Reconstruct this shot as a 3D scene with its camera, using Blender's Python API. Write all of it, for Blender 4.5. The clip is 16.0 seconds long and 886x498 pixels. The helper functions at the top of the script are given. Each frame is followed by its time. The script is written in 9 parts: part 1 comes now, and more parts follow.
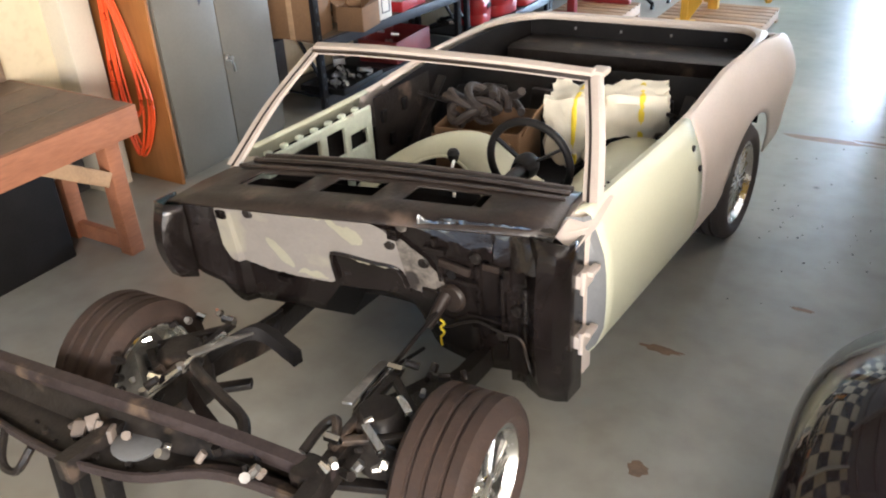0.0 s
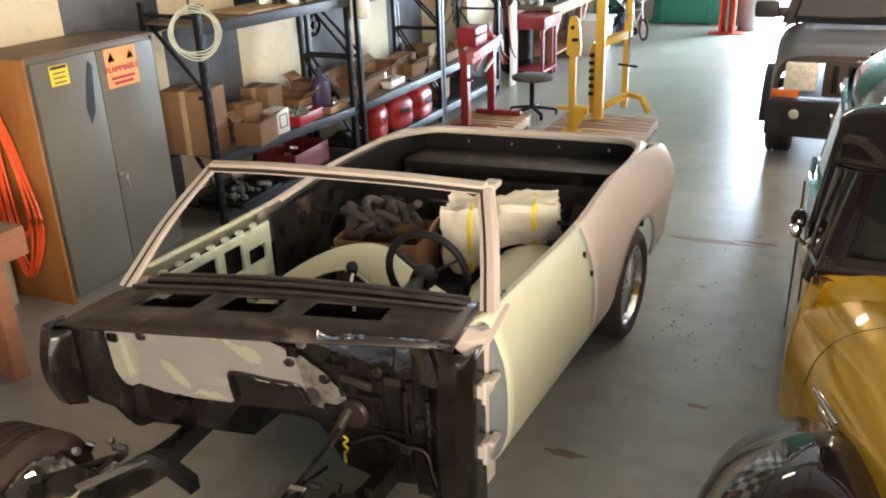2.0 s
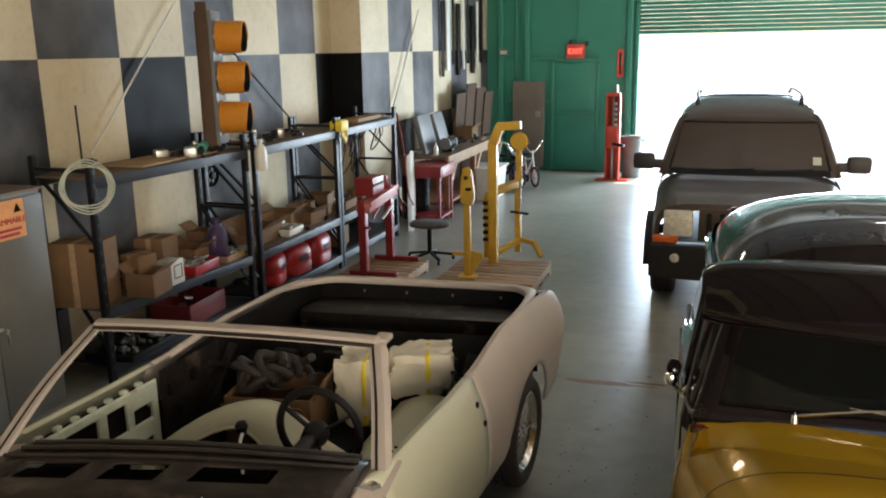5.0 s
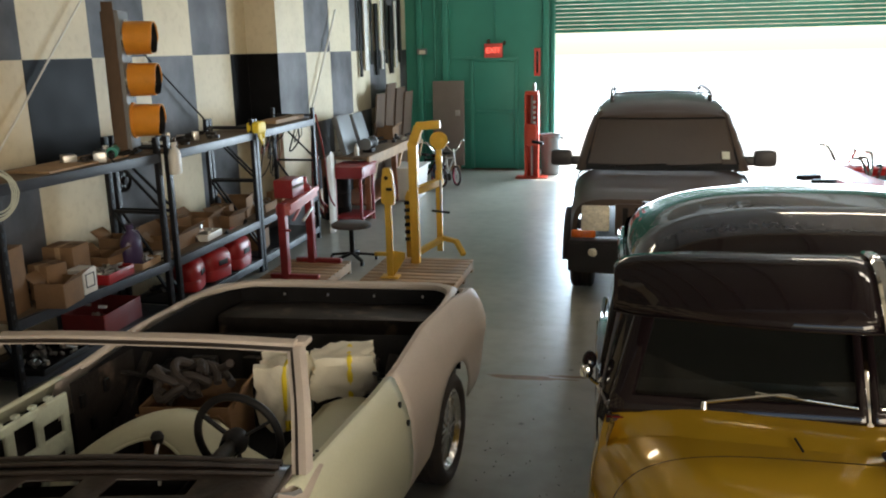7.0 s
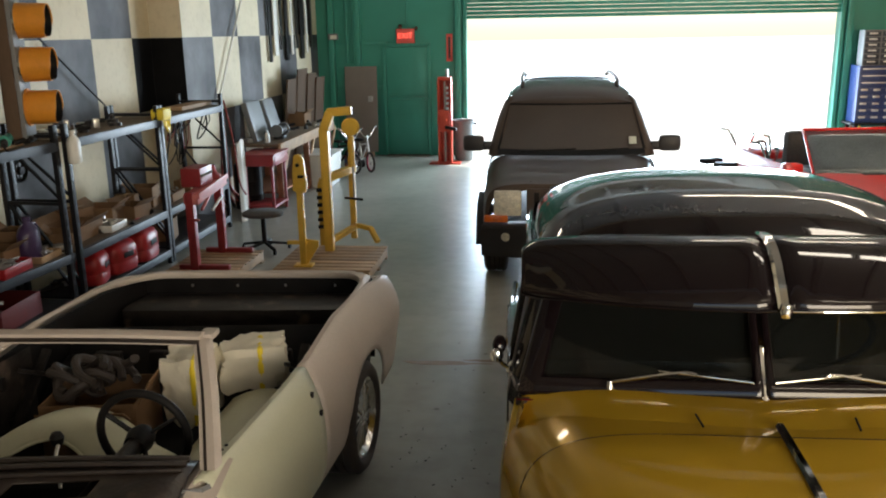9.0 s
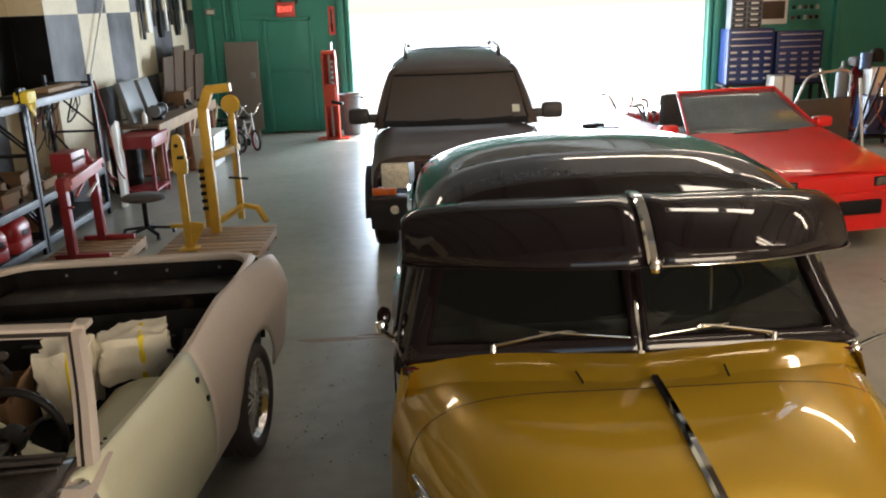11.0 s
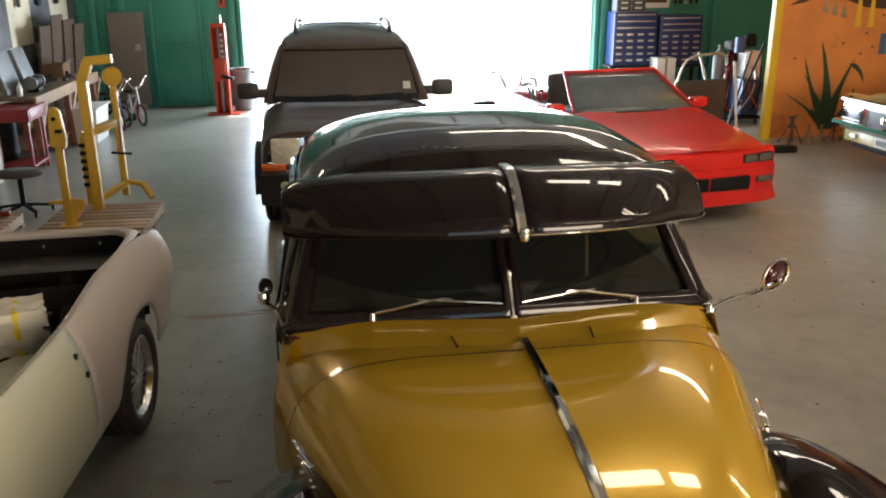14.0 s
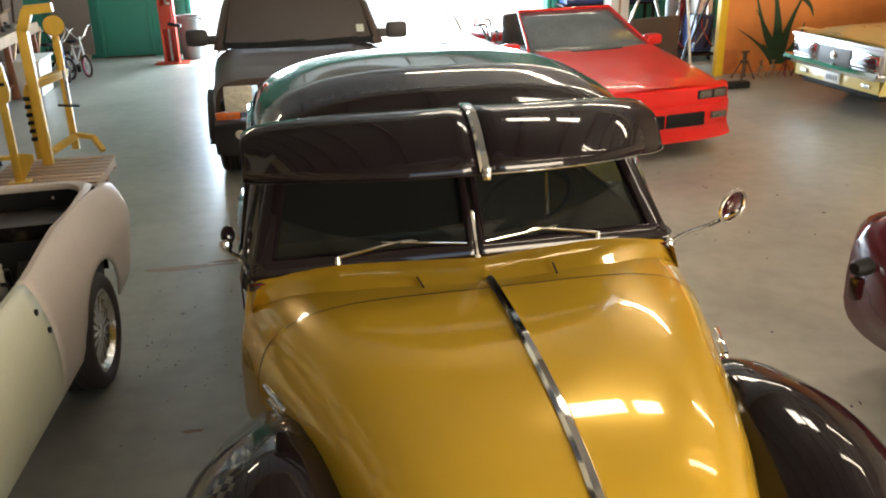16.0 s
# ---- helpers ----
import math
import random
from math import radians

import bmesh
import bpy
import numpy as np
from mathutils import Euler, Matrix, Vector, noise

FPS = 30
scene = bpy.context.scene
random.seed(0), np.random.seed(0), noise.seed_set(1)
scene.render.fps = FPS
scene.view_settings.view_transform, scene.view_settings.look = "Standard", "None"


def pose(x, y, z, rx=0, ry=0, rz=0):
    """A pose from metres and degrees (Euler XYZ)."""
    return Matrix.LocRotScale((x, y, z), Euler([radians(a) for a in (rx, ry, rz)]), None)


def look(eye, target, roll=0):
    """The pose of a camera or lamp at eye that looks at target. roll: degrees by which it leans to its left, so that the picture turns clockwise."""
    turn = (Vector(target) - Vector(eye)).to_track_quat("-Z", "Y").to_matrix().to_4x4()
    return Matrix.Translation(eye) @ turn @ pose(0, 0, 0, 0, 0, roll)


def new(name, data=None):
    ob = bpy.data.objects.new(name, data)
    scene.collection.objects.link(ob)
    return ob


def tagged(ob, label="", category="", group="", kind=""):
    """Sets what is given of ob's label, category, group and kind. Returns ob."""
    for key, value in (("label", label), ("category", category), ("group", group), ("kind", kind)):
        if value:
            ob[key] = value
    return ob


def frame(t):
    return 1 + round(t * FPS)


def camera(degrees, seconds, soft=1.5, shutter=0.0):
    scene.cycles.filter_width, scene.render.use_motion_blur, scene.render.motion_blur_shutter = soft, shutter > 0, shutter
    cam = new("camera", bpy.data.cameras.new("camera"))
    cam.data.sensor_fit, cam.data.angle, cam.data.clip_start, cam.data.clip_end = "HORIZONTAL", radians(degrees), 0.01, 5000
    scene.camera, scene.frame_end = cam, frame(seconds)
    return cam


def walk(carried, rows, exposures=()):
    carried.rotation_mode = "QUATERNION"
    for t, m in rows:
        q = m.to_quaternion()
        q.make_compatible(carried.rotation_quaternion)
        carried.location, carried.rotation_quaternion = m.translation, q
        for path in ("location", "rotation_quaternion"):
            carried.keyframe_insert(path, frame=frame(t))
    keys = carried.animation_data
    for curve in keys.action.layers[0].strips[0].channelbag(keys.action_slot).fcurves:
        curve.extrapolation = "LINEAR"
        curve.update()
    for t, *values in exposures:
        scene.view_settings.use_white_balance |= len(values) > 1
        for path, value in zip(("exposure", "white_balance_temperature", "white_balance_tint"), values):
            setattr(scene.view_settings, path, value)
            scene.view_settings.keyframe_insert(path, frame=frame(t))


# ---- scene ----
cam = camera(55.4, 16.0, soft=2.0)
PATH = [
    (0, (-0.337, 0.26, 2.451), (-1.268, 1.734, 1.472), -3.2),
    (0.5, (-0.325, 0.258, 2.461), (-1.218, 1.806, 1.563), -2.7),
    (1, (-0.312, 0.264, 2.482), (-1.141, 1.871, 1.626), -2.0),
    (1.5, (-0.31, 0.267, 2.493), (-1.108, 1.912, 1.683), -2.0),
    (2, (-0.304, 0.263, 2.494), (-1.081, 1.939, 1.727), -2.0),
    (2.5, (-0.3, 0.271, 2.509), (-1.051, 1.982, 1.795), -1.8),
    (3, (-0.292, 0.269, 2.517), (-1.03, 2.003, 1.849), -2.1),
    (3.5, (-0.286, 0.272, 2.527), (-1.002, 2.03, 1.899), -2.1),
    (4, (-0.275, 0.263, 2.539), (-0.959, 2.048, 1.95), -1.9),
    (4.5, (-0.247, 0.265, 2.569), (-0.901, 2.083, 2.051), -1.4),
    (5, (-0.23, 0.258, 2.573), (-0.828, 2.11, 2.113), -1.0),
    (7.5, (-0.192, 0.276, 2.568), (-0.568, 2.183, 2.097), -1.1),
    (8, (-0.193, 0.284, 2.564), (-0.508, 2.199, 2.082), -0.7),
    (8.5, (-0.182, 0.286, 2.571), (-0.456, 2.206, 2.08), -0.7),
    (11, (-0.096, 0.312, 2.549), (-0.09, 2.23, 1.985), -2.1),
    (11.5, (-0.091, 0.306, 2.549), (-0.01, 2.218, 1.967), -1.8),
    (12, (-0.104, 0.303, 2.55), (0.013, 2.216, 1.977), -1.7),
    (12.5, (-0.114, 0.31, 2.547), (0.089, 2.215, 1.972), -1.2),
    (13, (-0.092, 0.3, 2.542), (0.188, 2.19, 1.952), -0.9),
    (13.5, (-0.058, 0.256, 2.549), (0.229, 2.142, 1.949), -0.5),
    (14, (-0.029, 0.213, 2.545), (0.214, 2.1, 1.927), -0.4),
    (14.5, (-0.048, 0.19, 2.549), (0.138, 2.073, 1.902), -0.9),
    (15, (-0.053, 0.188, 2.548), (0.155, 2.072, 1.908), -1.3),
    (15.5, (-0.049, 0.188, 2.539), (0.234, 2.045, 1.854), -1.3),
    (16, (-0.048, 0.2, 2.53), (0.282, 2.029, 1.791), -1.3),
]
walk(cam, [(t, look(eye, target, roll)) for t, eye, target, roll in PATH],
     [(0, 2.80, 5950, 16), (0.5, 2.63, 6250, 15), (1.5, 2.43, 6550, 14), (2.5, 2.25, 6750, 14), (3.2, 2.12, 6800, 14), (4.1, 1.88, 6850, 13), (5, 1.17, 6850, 13), (7.5, 0.97, 6750, 11), (8.5, 0.87, 6750, 11),
      (11, 1.05, 6950, 16), (12.5, 1.08, 7000, 16), (14.5, 1.03, 7000, 15), (15.4, 1.05, 6950, 14), (16, 1.6, 6800, 12)])
# ---- body ----
# ---------- world, sun and lamps ----------
scene.view_settings.exposure = 0.0
world = bpy.data.worlds.new("sky")
scene.world = world
world.use_nodes = True
wn = world.node_tree.nodes
sky = wn.new("ShaderNodeTexSky")
sky.sky_type = "NISHITA"
sky.sun_disc = False
sky.sun_elevation = radians(58)
sky.sun_rotation = radians(15)
wn["Background"].inputs["Strength"].default_value = 0.15
world.node_tree.links.new(sky.outputs[0], wn["Background"].inputs["Color"])

sun = new("sun", bpy.data.lights.new("sun", "SUN"))
sun.data.energy, sun.data.angle, sun.data.color = 5.0, radians(0.5), (1.0, 0.95, 0.87)
sun.matrix_world = look((2.74, 30.25, 18.35), (0, 20, 0))


def area(name, eye, target, w, hgt, energy, color):
    ob = new(name, bpy.data.lights.new(name, "AREA"))
    ob.data.shape, ob.data.size, ob.data.size_y = "RECTANGLE", w, hgt
    ob.data.energy, ob.data.color = energy, color
    ob.matrix_world = look(eye, target)
    return ob


# daylight through the roll-up door, and an unseen lamp added for an assumed bay behind
area("door_daylight", (1.8, 18.3, 1.4), (1.8, 10, 0.9), 6.8, 2.4, 640, (0.64, 0.83, 1.0))
area("assumed_bay_daylight", (5.6, -5.3, 2.5), (2.6, 6, 0.4), 6.0, 3.0, 400, (1.0, 0.87, 0.67))

# ---------- materials ----------
def nodes_of(name):
    m = bpy.data.materials.new(name)
    m.use_nodes = True
    t = m.node_tree
    return m, t, t.nodes["Principled BSDF"]


def mat(name, base, rough=0.5, metal=0.0, var=0.15, scale=6.0, bump=0.05, fine=60.0, coat=0.0, stain=None, stain_at=0.62, rough_var=0.12, rand=0.0, axis=(1, 1, 1), trans=0.0, spec=0.5):
    m, t, b = nodes_of(name)
    N, L = t.nodes.new, t.links.new
    co = N("ShaderNodeTexCoord")
    mp = N("ShaderNodeMapping")
    mp.inputs["Scale"].default_value = axis
    L(co.outputs["Object"], mp.inputs["Vector"])
    n1 = N("ShaderNodeTexNoise")
    n1.inputs["Scale"].default_value, n1.inputs["Detail"].default_value = scale, 6
    n2 = N("ShaderNodeTexNoise")
    n2.inputs["Scale"].default_value, n2.inputs["Detail"].default_value = fine, 4
    for n in (n1, n2):
        L(mp.outputs[0], n.inputs["Vector"])
    ramp = N("ShaderNodeValToRGB")
    lo = [max(0.0, c * (1 - var)) for c in base]
    hi = [min(1.0, c * (1 + var)) for c in base]
    ramp.color_ramp.elements[0].position, ramp.color_ramp.elements[1].position = 0.3, 0.7
    ramp.color_ramp.elements[0].color = (*lo, 1)
    ramp.color_ramp.elements[1].color = (*hi, 1)
    mix = N("ShaderNodeMix")
    mix.data_type = "FLOAT"
    mix.inputs[0].default_value = 0.35
    L(n1.outputs["Fac"], mix.inputs[2])
    L(n2.outputs["Fac"], mix.inputs[3])
    L(mix.outputs[0], ramp.inputs[0])
    colour = ramp.outputs[0]
    if stain:
        n3 = N("ShaderNodeTexNoise")
        n3.inputs["Scale"].default_value, n3.inputs["Detail"].default_value = scale * 0.45, 8
        L(mp.outputs[0], n3.inputs["Vector"])
        r3 = N("ShaderNodeValToRGB")
        r3.color_ramp.elements[0].position, r3.color_ramp.elements[1].position = stain_at, stain_at + 0.08
        L(n3.outputs["Fac"], r3.inputs[0])
        mc = N("ShaderNodeMix")
        mc.data_type = "RGBA"
        L(r3.outputs[0], mc.inputs[0])
        L(colour, mc.inputs[6])
        mc.inputs[7].default_value = (*stain, 1)
        colour = mc.outputs[2]
    if rand:
        oi = N("ShaderNodeObjectInfo")
        hs = N("ShaderNodeHueSaturation")
        mr = N("ShaderNodeMapRange")
        mr.inputs[3].default_value, mr.inputs[4].default_value = 1 - rand, 1 + rand
        L(oi.outputs["Random"], mr.inputs[0])
        L(mr.outputs[0], hs.inputs["Value"])
        L(colour, hs.inputs["Color"])
        colour = hs.outputs[0]
    L(colour, b.inputs["Base Color"])
    rr = N("ShaderNodeMapRange")
    rr.inputs[3].default_value, rr.inputs[4].default_value = max(0.02, rough - rough_var), min(1, rough + rough_var)
    L(n1.outputs["Fac"], rr.inputs[0])
    L(rr.outputs[0], b.inputs["Roughness"])
    b.inputs["Metallic"].default_value = metal
    b.inputs["Coat Weight"].default_value = coat
    b.inputs["Coat Roughness"].default_value = 0.03
    b.inputs["Specular IOR Level"].default_value = spec
    b.inputs["Transmission Weight"].default_value = trans
    if bump:
        bp = N("ShaderNodeBump")
        bp.inputs["Strength"].default_value, bp.inputs["Distance"].default_value = bump, 0.02
        L(n2.outputs["Fac"], bp.inputs["Height"])
        L(bp.outputs[0], b.inputs["Normal"])
    return m


def glass(name, tint, rough=0.02):
    m, t, b = nodes_of(name)
    b.inputs["Base Color"].default_value = (*tint, 1)
    b.inputs["Roughness"].default_value = rough
    b.inputs["Transmission Weight"].default_value = 1.0
    b.inputs["IOR"].default_value = 1.45
    return m


def glow(name, colour, strength):
    m, t, b = nodes_of(name)
    b.inputs["Base Color"].default_value = (*colour, 1)
    b.inputs["Emission Color"].default_value = (*colour, 1)
    b.inputs["Emission Strength"].default_value = strength
    return m


def checker_paint(name, ca, cb, size, y0, z0):
    m, t, b = nodes_of(name)
    N, L = t.nodes.new, t.links.new
    co = N("ShaderNodeTexCoord")
    sep = N("ShaderNodeSeparateXYZ")
    L(co.outputs["Object"], sep.inputs[0])
    com = N("ShaderNodeCombineXYZ")
    for k, (axis, off) in enumerate((("Y", y0), ("Z", z0))):
        sub = N("ShaderNodeMath")
        sub.operation = "SUBTRACT"
        sub.inputs[1].default_value = off
        div = N("ShaderNodeMath")
        div.operation = "DIVIDE"
        div.inputs[1].default_value = size
        L(sep.outputs[axis], sub.inputs[0])
        L(sub.outputs[0], div.inputs[0])
        L(div.outputs[0], com.inputs[k])
    com.inputs[2].default_value = 0.5
    ck = N("ShaderNodeTexChecker")
    ck.inputs["Scale"].default_value = 1.0
    L(com.outputs[0], ck.inputs["Vector"])
    n1 = N("ShaderNodeTexNoise")
    n1.inputs["Scale"].default_value, n1.inputs["Detail"].default_value = 1.1, 7
    n2 = N("ShaderNodeTexNoise")
    n2.inputs["Scale"].default_value, n2.inputs["Detail"].default_value = 14, 5
    for n in (n1, n2):
        L(co.outputs["Object"], n.inputs["Vector"])
    pair = []
    for c, spread in ((ca, 0.9), (cb, 0.12)):
        r = N("ShaderNodeValToRGB")
        r.color_ramp.elements[0].position, r.color_ramp.elements[1].position = 0.35, 0.68
        r.color_ramp.elements[0].color = (*[v * (1 - spread * 0.6) for v in c], 1)
        r.color_ramp.elements[1].color = (*[min(1, v * (1 + spread)) for v in c], 1)
        L(n1.outputs["Fac"], r.inputs[0])
        pair.append(r)
    mx = N("ShaderNodeMix")
    mx.data_type = "RGBA"
    L(ck.outputs["Fac"], mx.inputs[0])
    L(pair[0].outputs[0], mx.inputs[6])
    L(pair[1].outputs[0], mx.inputs[7])
    sc = N("ShaderNodeMix")
    sc.data_type, sc.blend_type = "RGBA", "MULTIPLY"
    r2 = N("ShaderNodeValToRGB")
    r2.color_ramp.elements[0].position, r2.color_ramp.elements[0].color = 0.3, (0.72, 0.68, 0.6, 1)
    r2.color_ramp.elements[1].position = 0.5
    L(n2.outputs["Fac"], r2.inputs[0])
    sc.inputs[0].default_value = 0.3
    L(mx.outputs[2], sc.inputs[6])
    L(r2.outputs[0], sc.inputs[7])
    L(sc.outputs[2], b.inputs["Base Color"])
    b.inputs["Roughness"].default_value = 0.5
    b.inputs["Specular IOR Level"].default_value = 0.12
    bp = N("ShaderNodeBump")
    bp.inputs["Strength"].default_value, bp.inputs["Distance"].default_value = 0.08, 0.01
    L(n2.outputs["Fac"], bp.inputs["Height"])
    L(bp.outputs[0], b.inputs["Normal"])
    return m


def floor_paint():
    m, t, b = nodes_of("grey_epoxy_floor")
    N, L = t.nodes.new, t.links.new
    co = N("ShaderNodeTexCoord")
    cols = []
    for sc, det, lo, hi, a, c in ((1.1, 7, 0.3, 0.7, (0.285, 0.28, 0.245), (0.385, 0.374, 0.318)), (6, 9, 0.30, 0.60, (0.62, 0.58, 0.52), (1, 1, 1))):
        n = N("ShaderNodeTexNoise")
        n.inputs["Scale"].default_value, n.inputs["Detail"].default_value = sc, det
        L(co.outputs["Object"], n.inputs["Vector"])
        r = N("ShaderNodeValToRGB")
        r.color_ramp.elements[0].position, r.color_ramp.elements[1].position = lo, hi
        r.color_ramp.elements[0].color, r.color_ramp.elements[1].color = (*a, 1), (*c, 1)
        L(n.outputs["Fac"], r.inputs[0])
        cols.append((n, r))
    v = N("ShaderNodeTexVoronoi")
    v.inputs["Scale"].default_value = 2.2
    L(co.outputs["Object"], v.inputs["Vector"])
    rv = N("ShaderNodeValToRGB")
    rv.color_ramp.elements[0].position, rv.color_ramp.elements[0].color = 0.02, (0.35, 0.33, 0.3, 1)
    rv.color_ramp.elements[1].position = 0.06
    L(v.outputs["Distance"], rv.inputs[0])
    mul = N("ShaderNodeMix")
    mul.data_type, mul.blend_type = "RGBA", "MULTIPLY"
    mul.inputs[0].default_value = 0.38
    L(cols[0][1].outputs[0], mul.inputs[6])
    L(cols[1][1].outputs[0], mul.inputs[7])
    m4 = N("ShaderNodeMix")
    m4.data_type, m4.blend_type = "RGBA", "MULTIPLY"
    m4.inputs[0].default_value = 1.0
    L(mul.outputs[2], m4.inputs[6])
    L(rv.outputs[0], m4.inputs[7])
    L(m4.outputs[2], b.inputs["Base Color"])
    rr = N("ShaderNodeMapRange")
    rr.inputs[3].default_value, rr.inputs[4].default_value = 0.285, 0.36
    L(cols[0][0].outputs["Fac"], rr.inputs[0])
    L(rr.outputs[0], b.inputs["Roughness"])
    bp = N("ShaderNodeBump")
    bp.inputs["Strength"].default_value, bp.inputs["Distance"].default_value = 0.06, 0.02
    L(cols[1][0].outputs["Fac"], bp.inputs["Height"])
    L(bp.outputs[0], b.inputs["Normal"])
    return m


FLOOR = floor_paint()
CHECK = checker_paint("checker_wall_paint", (0.085, 0.085, 0.092), (0.66, 0.57, 0.40), 0.998, 3.844, 2.55)
CHECKFAR = checker_paint("checker_wall_paint_far", (0.10, 0.10, 0.107), (0.66, 0.58, 0.43), 1.05, 10.30, 2.55)
TEAL = mat("teal_wall_paint", (0.035, 0.27, 0.20), 0.45, var=0.12, scale=1.5, bump=0.04)
CREAM = mat("cream_wall_paint", (0.66, 0.61, 0.50), 0.6, var=0.08, scale=2, bump=0.08)
CEIL = mat("dusty_ceiling_insulation", (0.34, 0.315, 0.285), 0.7, var=0.1, scale=1, bump=0.03)
ORANGE = mat("orange_mural_paint", (0.72, 0.24, 0.055), 0.6, var=0.2, scale=2.2, bump=0.15, stain=(0.50, 0.13, 0.03), stain_at=0.6)
MURAL_BROWN = mat("mural_brown_paint", (0.06, 0.022, 0.012), 0.6, var=0.3, scale=4)
MURAL_GREEN = mat("mural_green_paint", (0.02, 0.055, 0.02), 0.6, var=0.4, scale=6)
YELLOW = mat("yellow_machine_paint", (0.72, 0.44, 0.06), 0.4, var=0.12, scale=8, stain=(0.35, 0.2, 0.06), stain_at=0.68)
POST_YELLOW = mat("yellow_post_paint", (0.75, 0.45, 0.02), 0.4, var=0.1, scale=5)
GREYCAB = mat("grey_cabinet_paint", (0.15, 0.142, 0.120), 0.42, var=0.12, scale=3, bump=0.03, stain=(0.15, 0.15, 0.15), stain_at=0.68)
PLY = mat("orange_stained_plywood", (0.31, 0.125, 0.032), 0.55, var=0.25, scale=4, axis=(1, 1, 0.15), bump=0.08)
BENCHWOOD = mat("reddish_bench_wood", (0.30, 0.12, 0.06), 0.6, var=0.35, scale=5, axis=(1, 0.2, 1), bump=0.15, rand=0.12)
BENCHTOP = mat("worn_bench_top", (0.16, 0.11, 0.075), 0.6, var=0.45, scale=4, axis=(1, 0.3, 1), bump=0.15, stain=(0.05, 0.04, 0.035), stain_at=0.56)
PALEWOOD = mat("pallet_wood", (0.36, 0.23, 0.13), 0.7, var=0.3, scale=6, axis=(0.3, 1, 1), bump=0.15, rand=0.2)
RACK = mat("black_rack_steel", (0.012, 0.0125, 0.015), 0.42, var=0.25, scale=10, bump=0.05, spec=0.25)
RACKBLUE = mat("blue_grey_rack_beam", (0.030, 0.037, 0.052), 0.45, var=0.2, scale=6)
BOARD = mat("chipboard_shelf", (0.13, 0.088, 0.052), 0.75, var=0.3, scale=12, bump=0.1)
CARD = mat("brown_cardboard", (0.20, 0.112, 0.055), 0.85, var=0.2, scale=5, bump=0.05, rand=0.2)
CORD = mat("orange_cord_rubber", (0.85, 0.10, 0.02), 0.4, var=0.1, scale=20)
RED = mat("red_machine_paint", (0.27, 0.024, 0.028), 0.4, var=0.2, scale=7, stain=(0.2, 0.03, 0.03), stain_at=0.66)
PINKRED = mat("faded_red_paint", (0.55, 0.16, 0.15), 0.45, var=0.2, scale=7)
REDPLASTIC = mat("red_plastic", (0.36, 0.012, 0.014), 0.35, var=0.12, scale=8)
TOWERRED = mat("lift_red_paint", (0.62, 0.07, 0.035), 0.4, var=0.12, scale=6)
GOLD = mat("gold_car_paint", (0.53, 0.32, 0.026), 0.22, metal=0.2, var=0.04, scale=3, bump=0.0, coat=0.9, fine=400, rough_var=0.03, spec=0.15)
BLACKGLOSS = mat("black_cherry_car_paint", (0.009, 0.0055, 0.0065), 0.30, var=0.15, scale=3, bump=0.0, coat=0.9, rough_var=0.03, spec=0.05)
CHROME = mat("chrome", (0.82, 0.82, 0.80), 0.07, metal=1.0, var=0.05, scale=10, bump=0.0, rough_var=0.04)
STEEL = mat("bare_steel", (0.45, 0.44, 0.42), 0.35, metal=0.9, var=0.25, scale=14, bump=0.05)
RUBBER = mat("tyre_rubber", (0.035, 0.026, 0.022), 0.72, var=0.25, scale=12, bump=0.05)
TREAD = mat("dusty_brown_tread", (0.034, 0.019, 0.013), 0.8, var=0.3, scale=16, bump=0.15)
PRIMER = mat("beige_pink_primer", (0.52, 0.45, 0.395), 0.5, var=0.08, scale=2.5, bump=0.02)
PALEGREEN = mat("pale_cream_primer", (0.55, 0.55, 0.41), 0.42, var=0.06, scale=2, bump=0.02)
DOORINNER = mat("pale_green_door_primer", (0.55, 0.60, 0.49), 0.5, var=0.15, scale=9, bump=0.05, stain=(0.28, 0.22, 0.15), stain_at=0.64)
BLACKPAINT = mat("glossy_black_firewall_paint", (0.010, 0.0075, 0.007), 0.24, var=0.5, scale=7, bump=0.12, coat=0.4, rough_var=0.14, spec=0.25)
COWLBROWN = mat("dusty_dark_cowl", (0.021, 0.0150, 0.0122), 0.36, var=0.6, scale=9, bump=0.10, stain=(0.085, 0.060, 0.046), stain_at=0.62)
BLACKSATIN = mat("satin_black_metal", (0.009, 0.008, 0.008), 0.55, var=0.4, scale=8, bump=0.05, spec=0.2)
CHASSIS = mat("chassis_black", (0.018, 0.015, 0.0135), 0.36, var=0.6, scale=12, bump=0.12, stain=(0.085, 0.062, 0.048), stain_at=0.60, spec=0.3)
GREYPRIMER = mat("sanded_grey_primer", (0.215, 0.195, 0.178), 0.5, var=0.10, scale=9, bump=0.03, stain=(0.27, 0.25, 0.20), stain_at=0.60)
PALEPRIMER = mat("pale_filler_primer", (0.30, 0.285, 0.215), 0.5, var=0.08, scale=9, bump=0.03)
ALLOY = mat("satin_alloy", (0.62, 0.62, 0.60), 0.24, metal=1.0, var=0.1, scale=12, bump=0.02)
MIRRORBACK = mat("cherry_mirror_back", (0.045, 0.008, 0.010), 0.2, var=0.1, scale=8, bump=0.0, coat=0.8)
RAILDUST = mat("dusty_frame_steel", (0.040, 0.030, 0.029), 0.5, var=0.45, scale=14, bump=0.12, stain=(0.12, 0.085, 0.06), stain_at=0.62, spec=0.3)
FADE = mat("scuffed_primer_edge", (0.13, 0.115, 0.10), 0.5, var=0.9, scale=16, bump=0.05, stain=(0.03, 0.025, 0.023), stain_at=0.5)
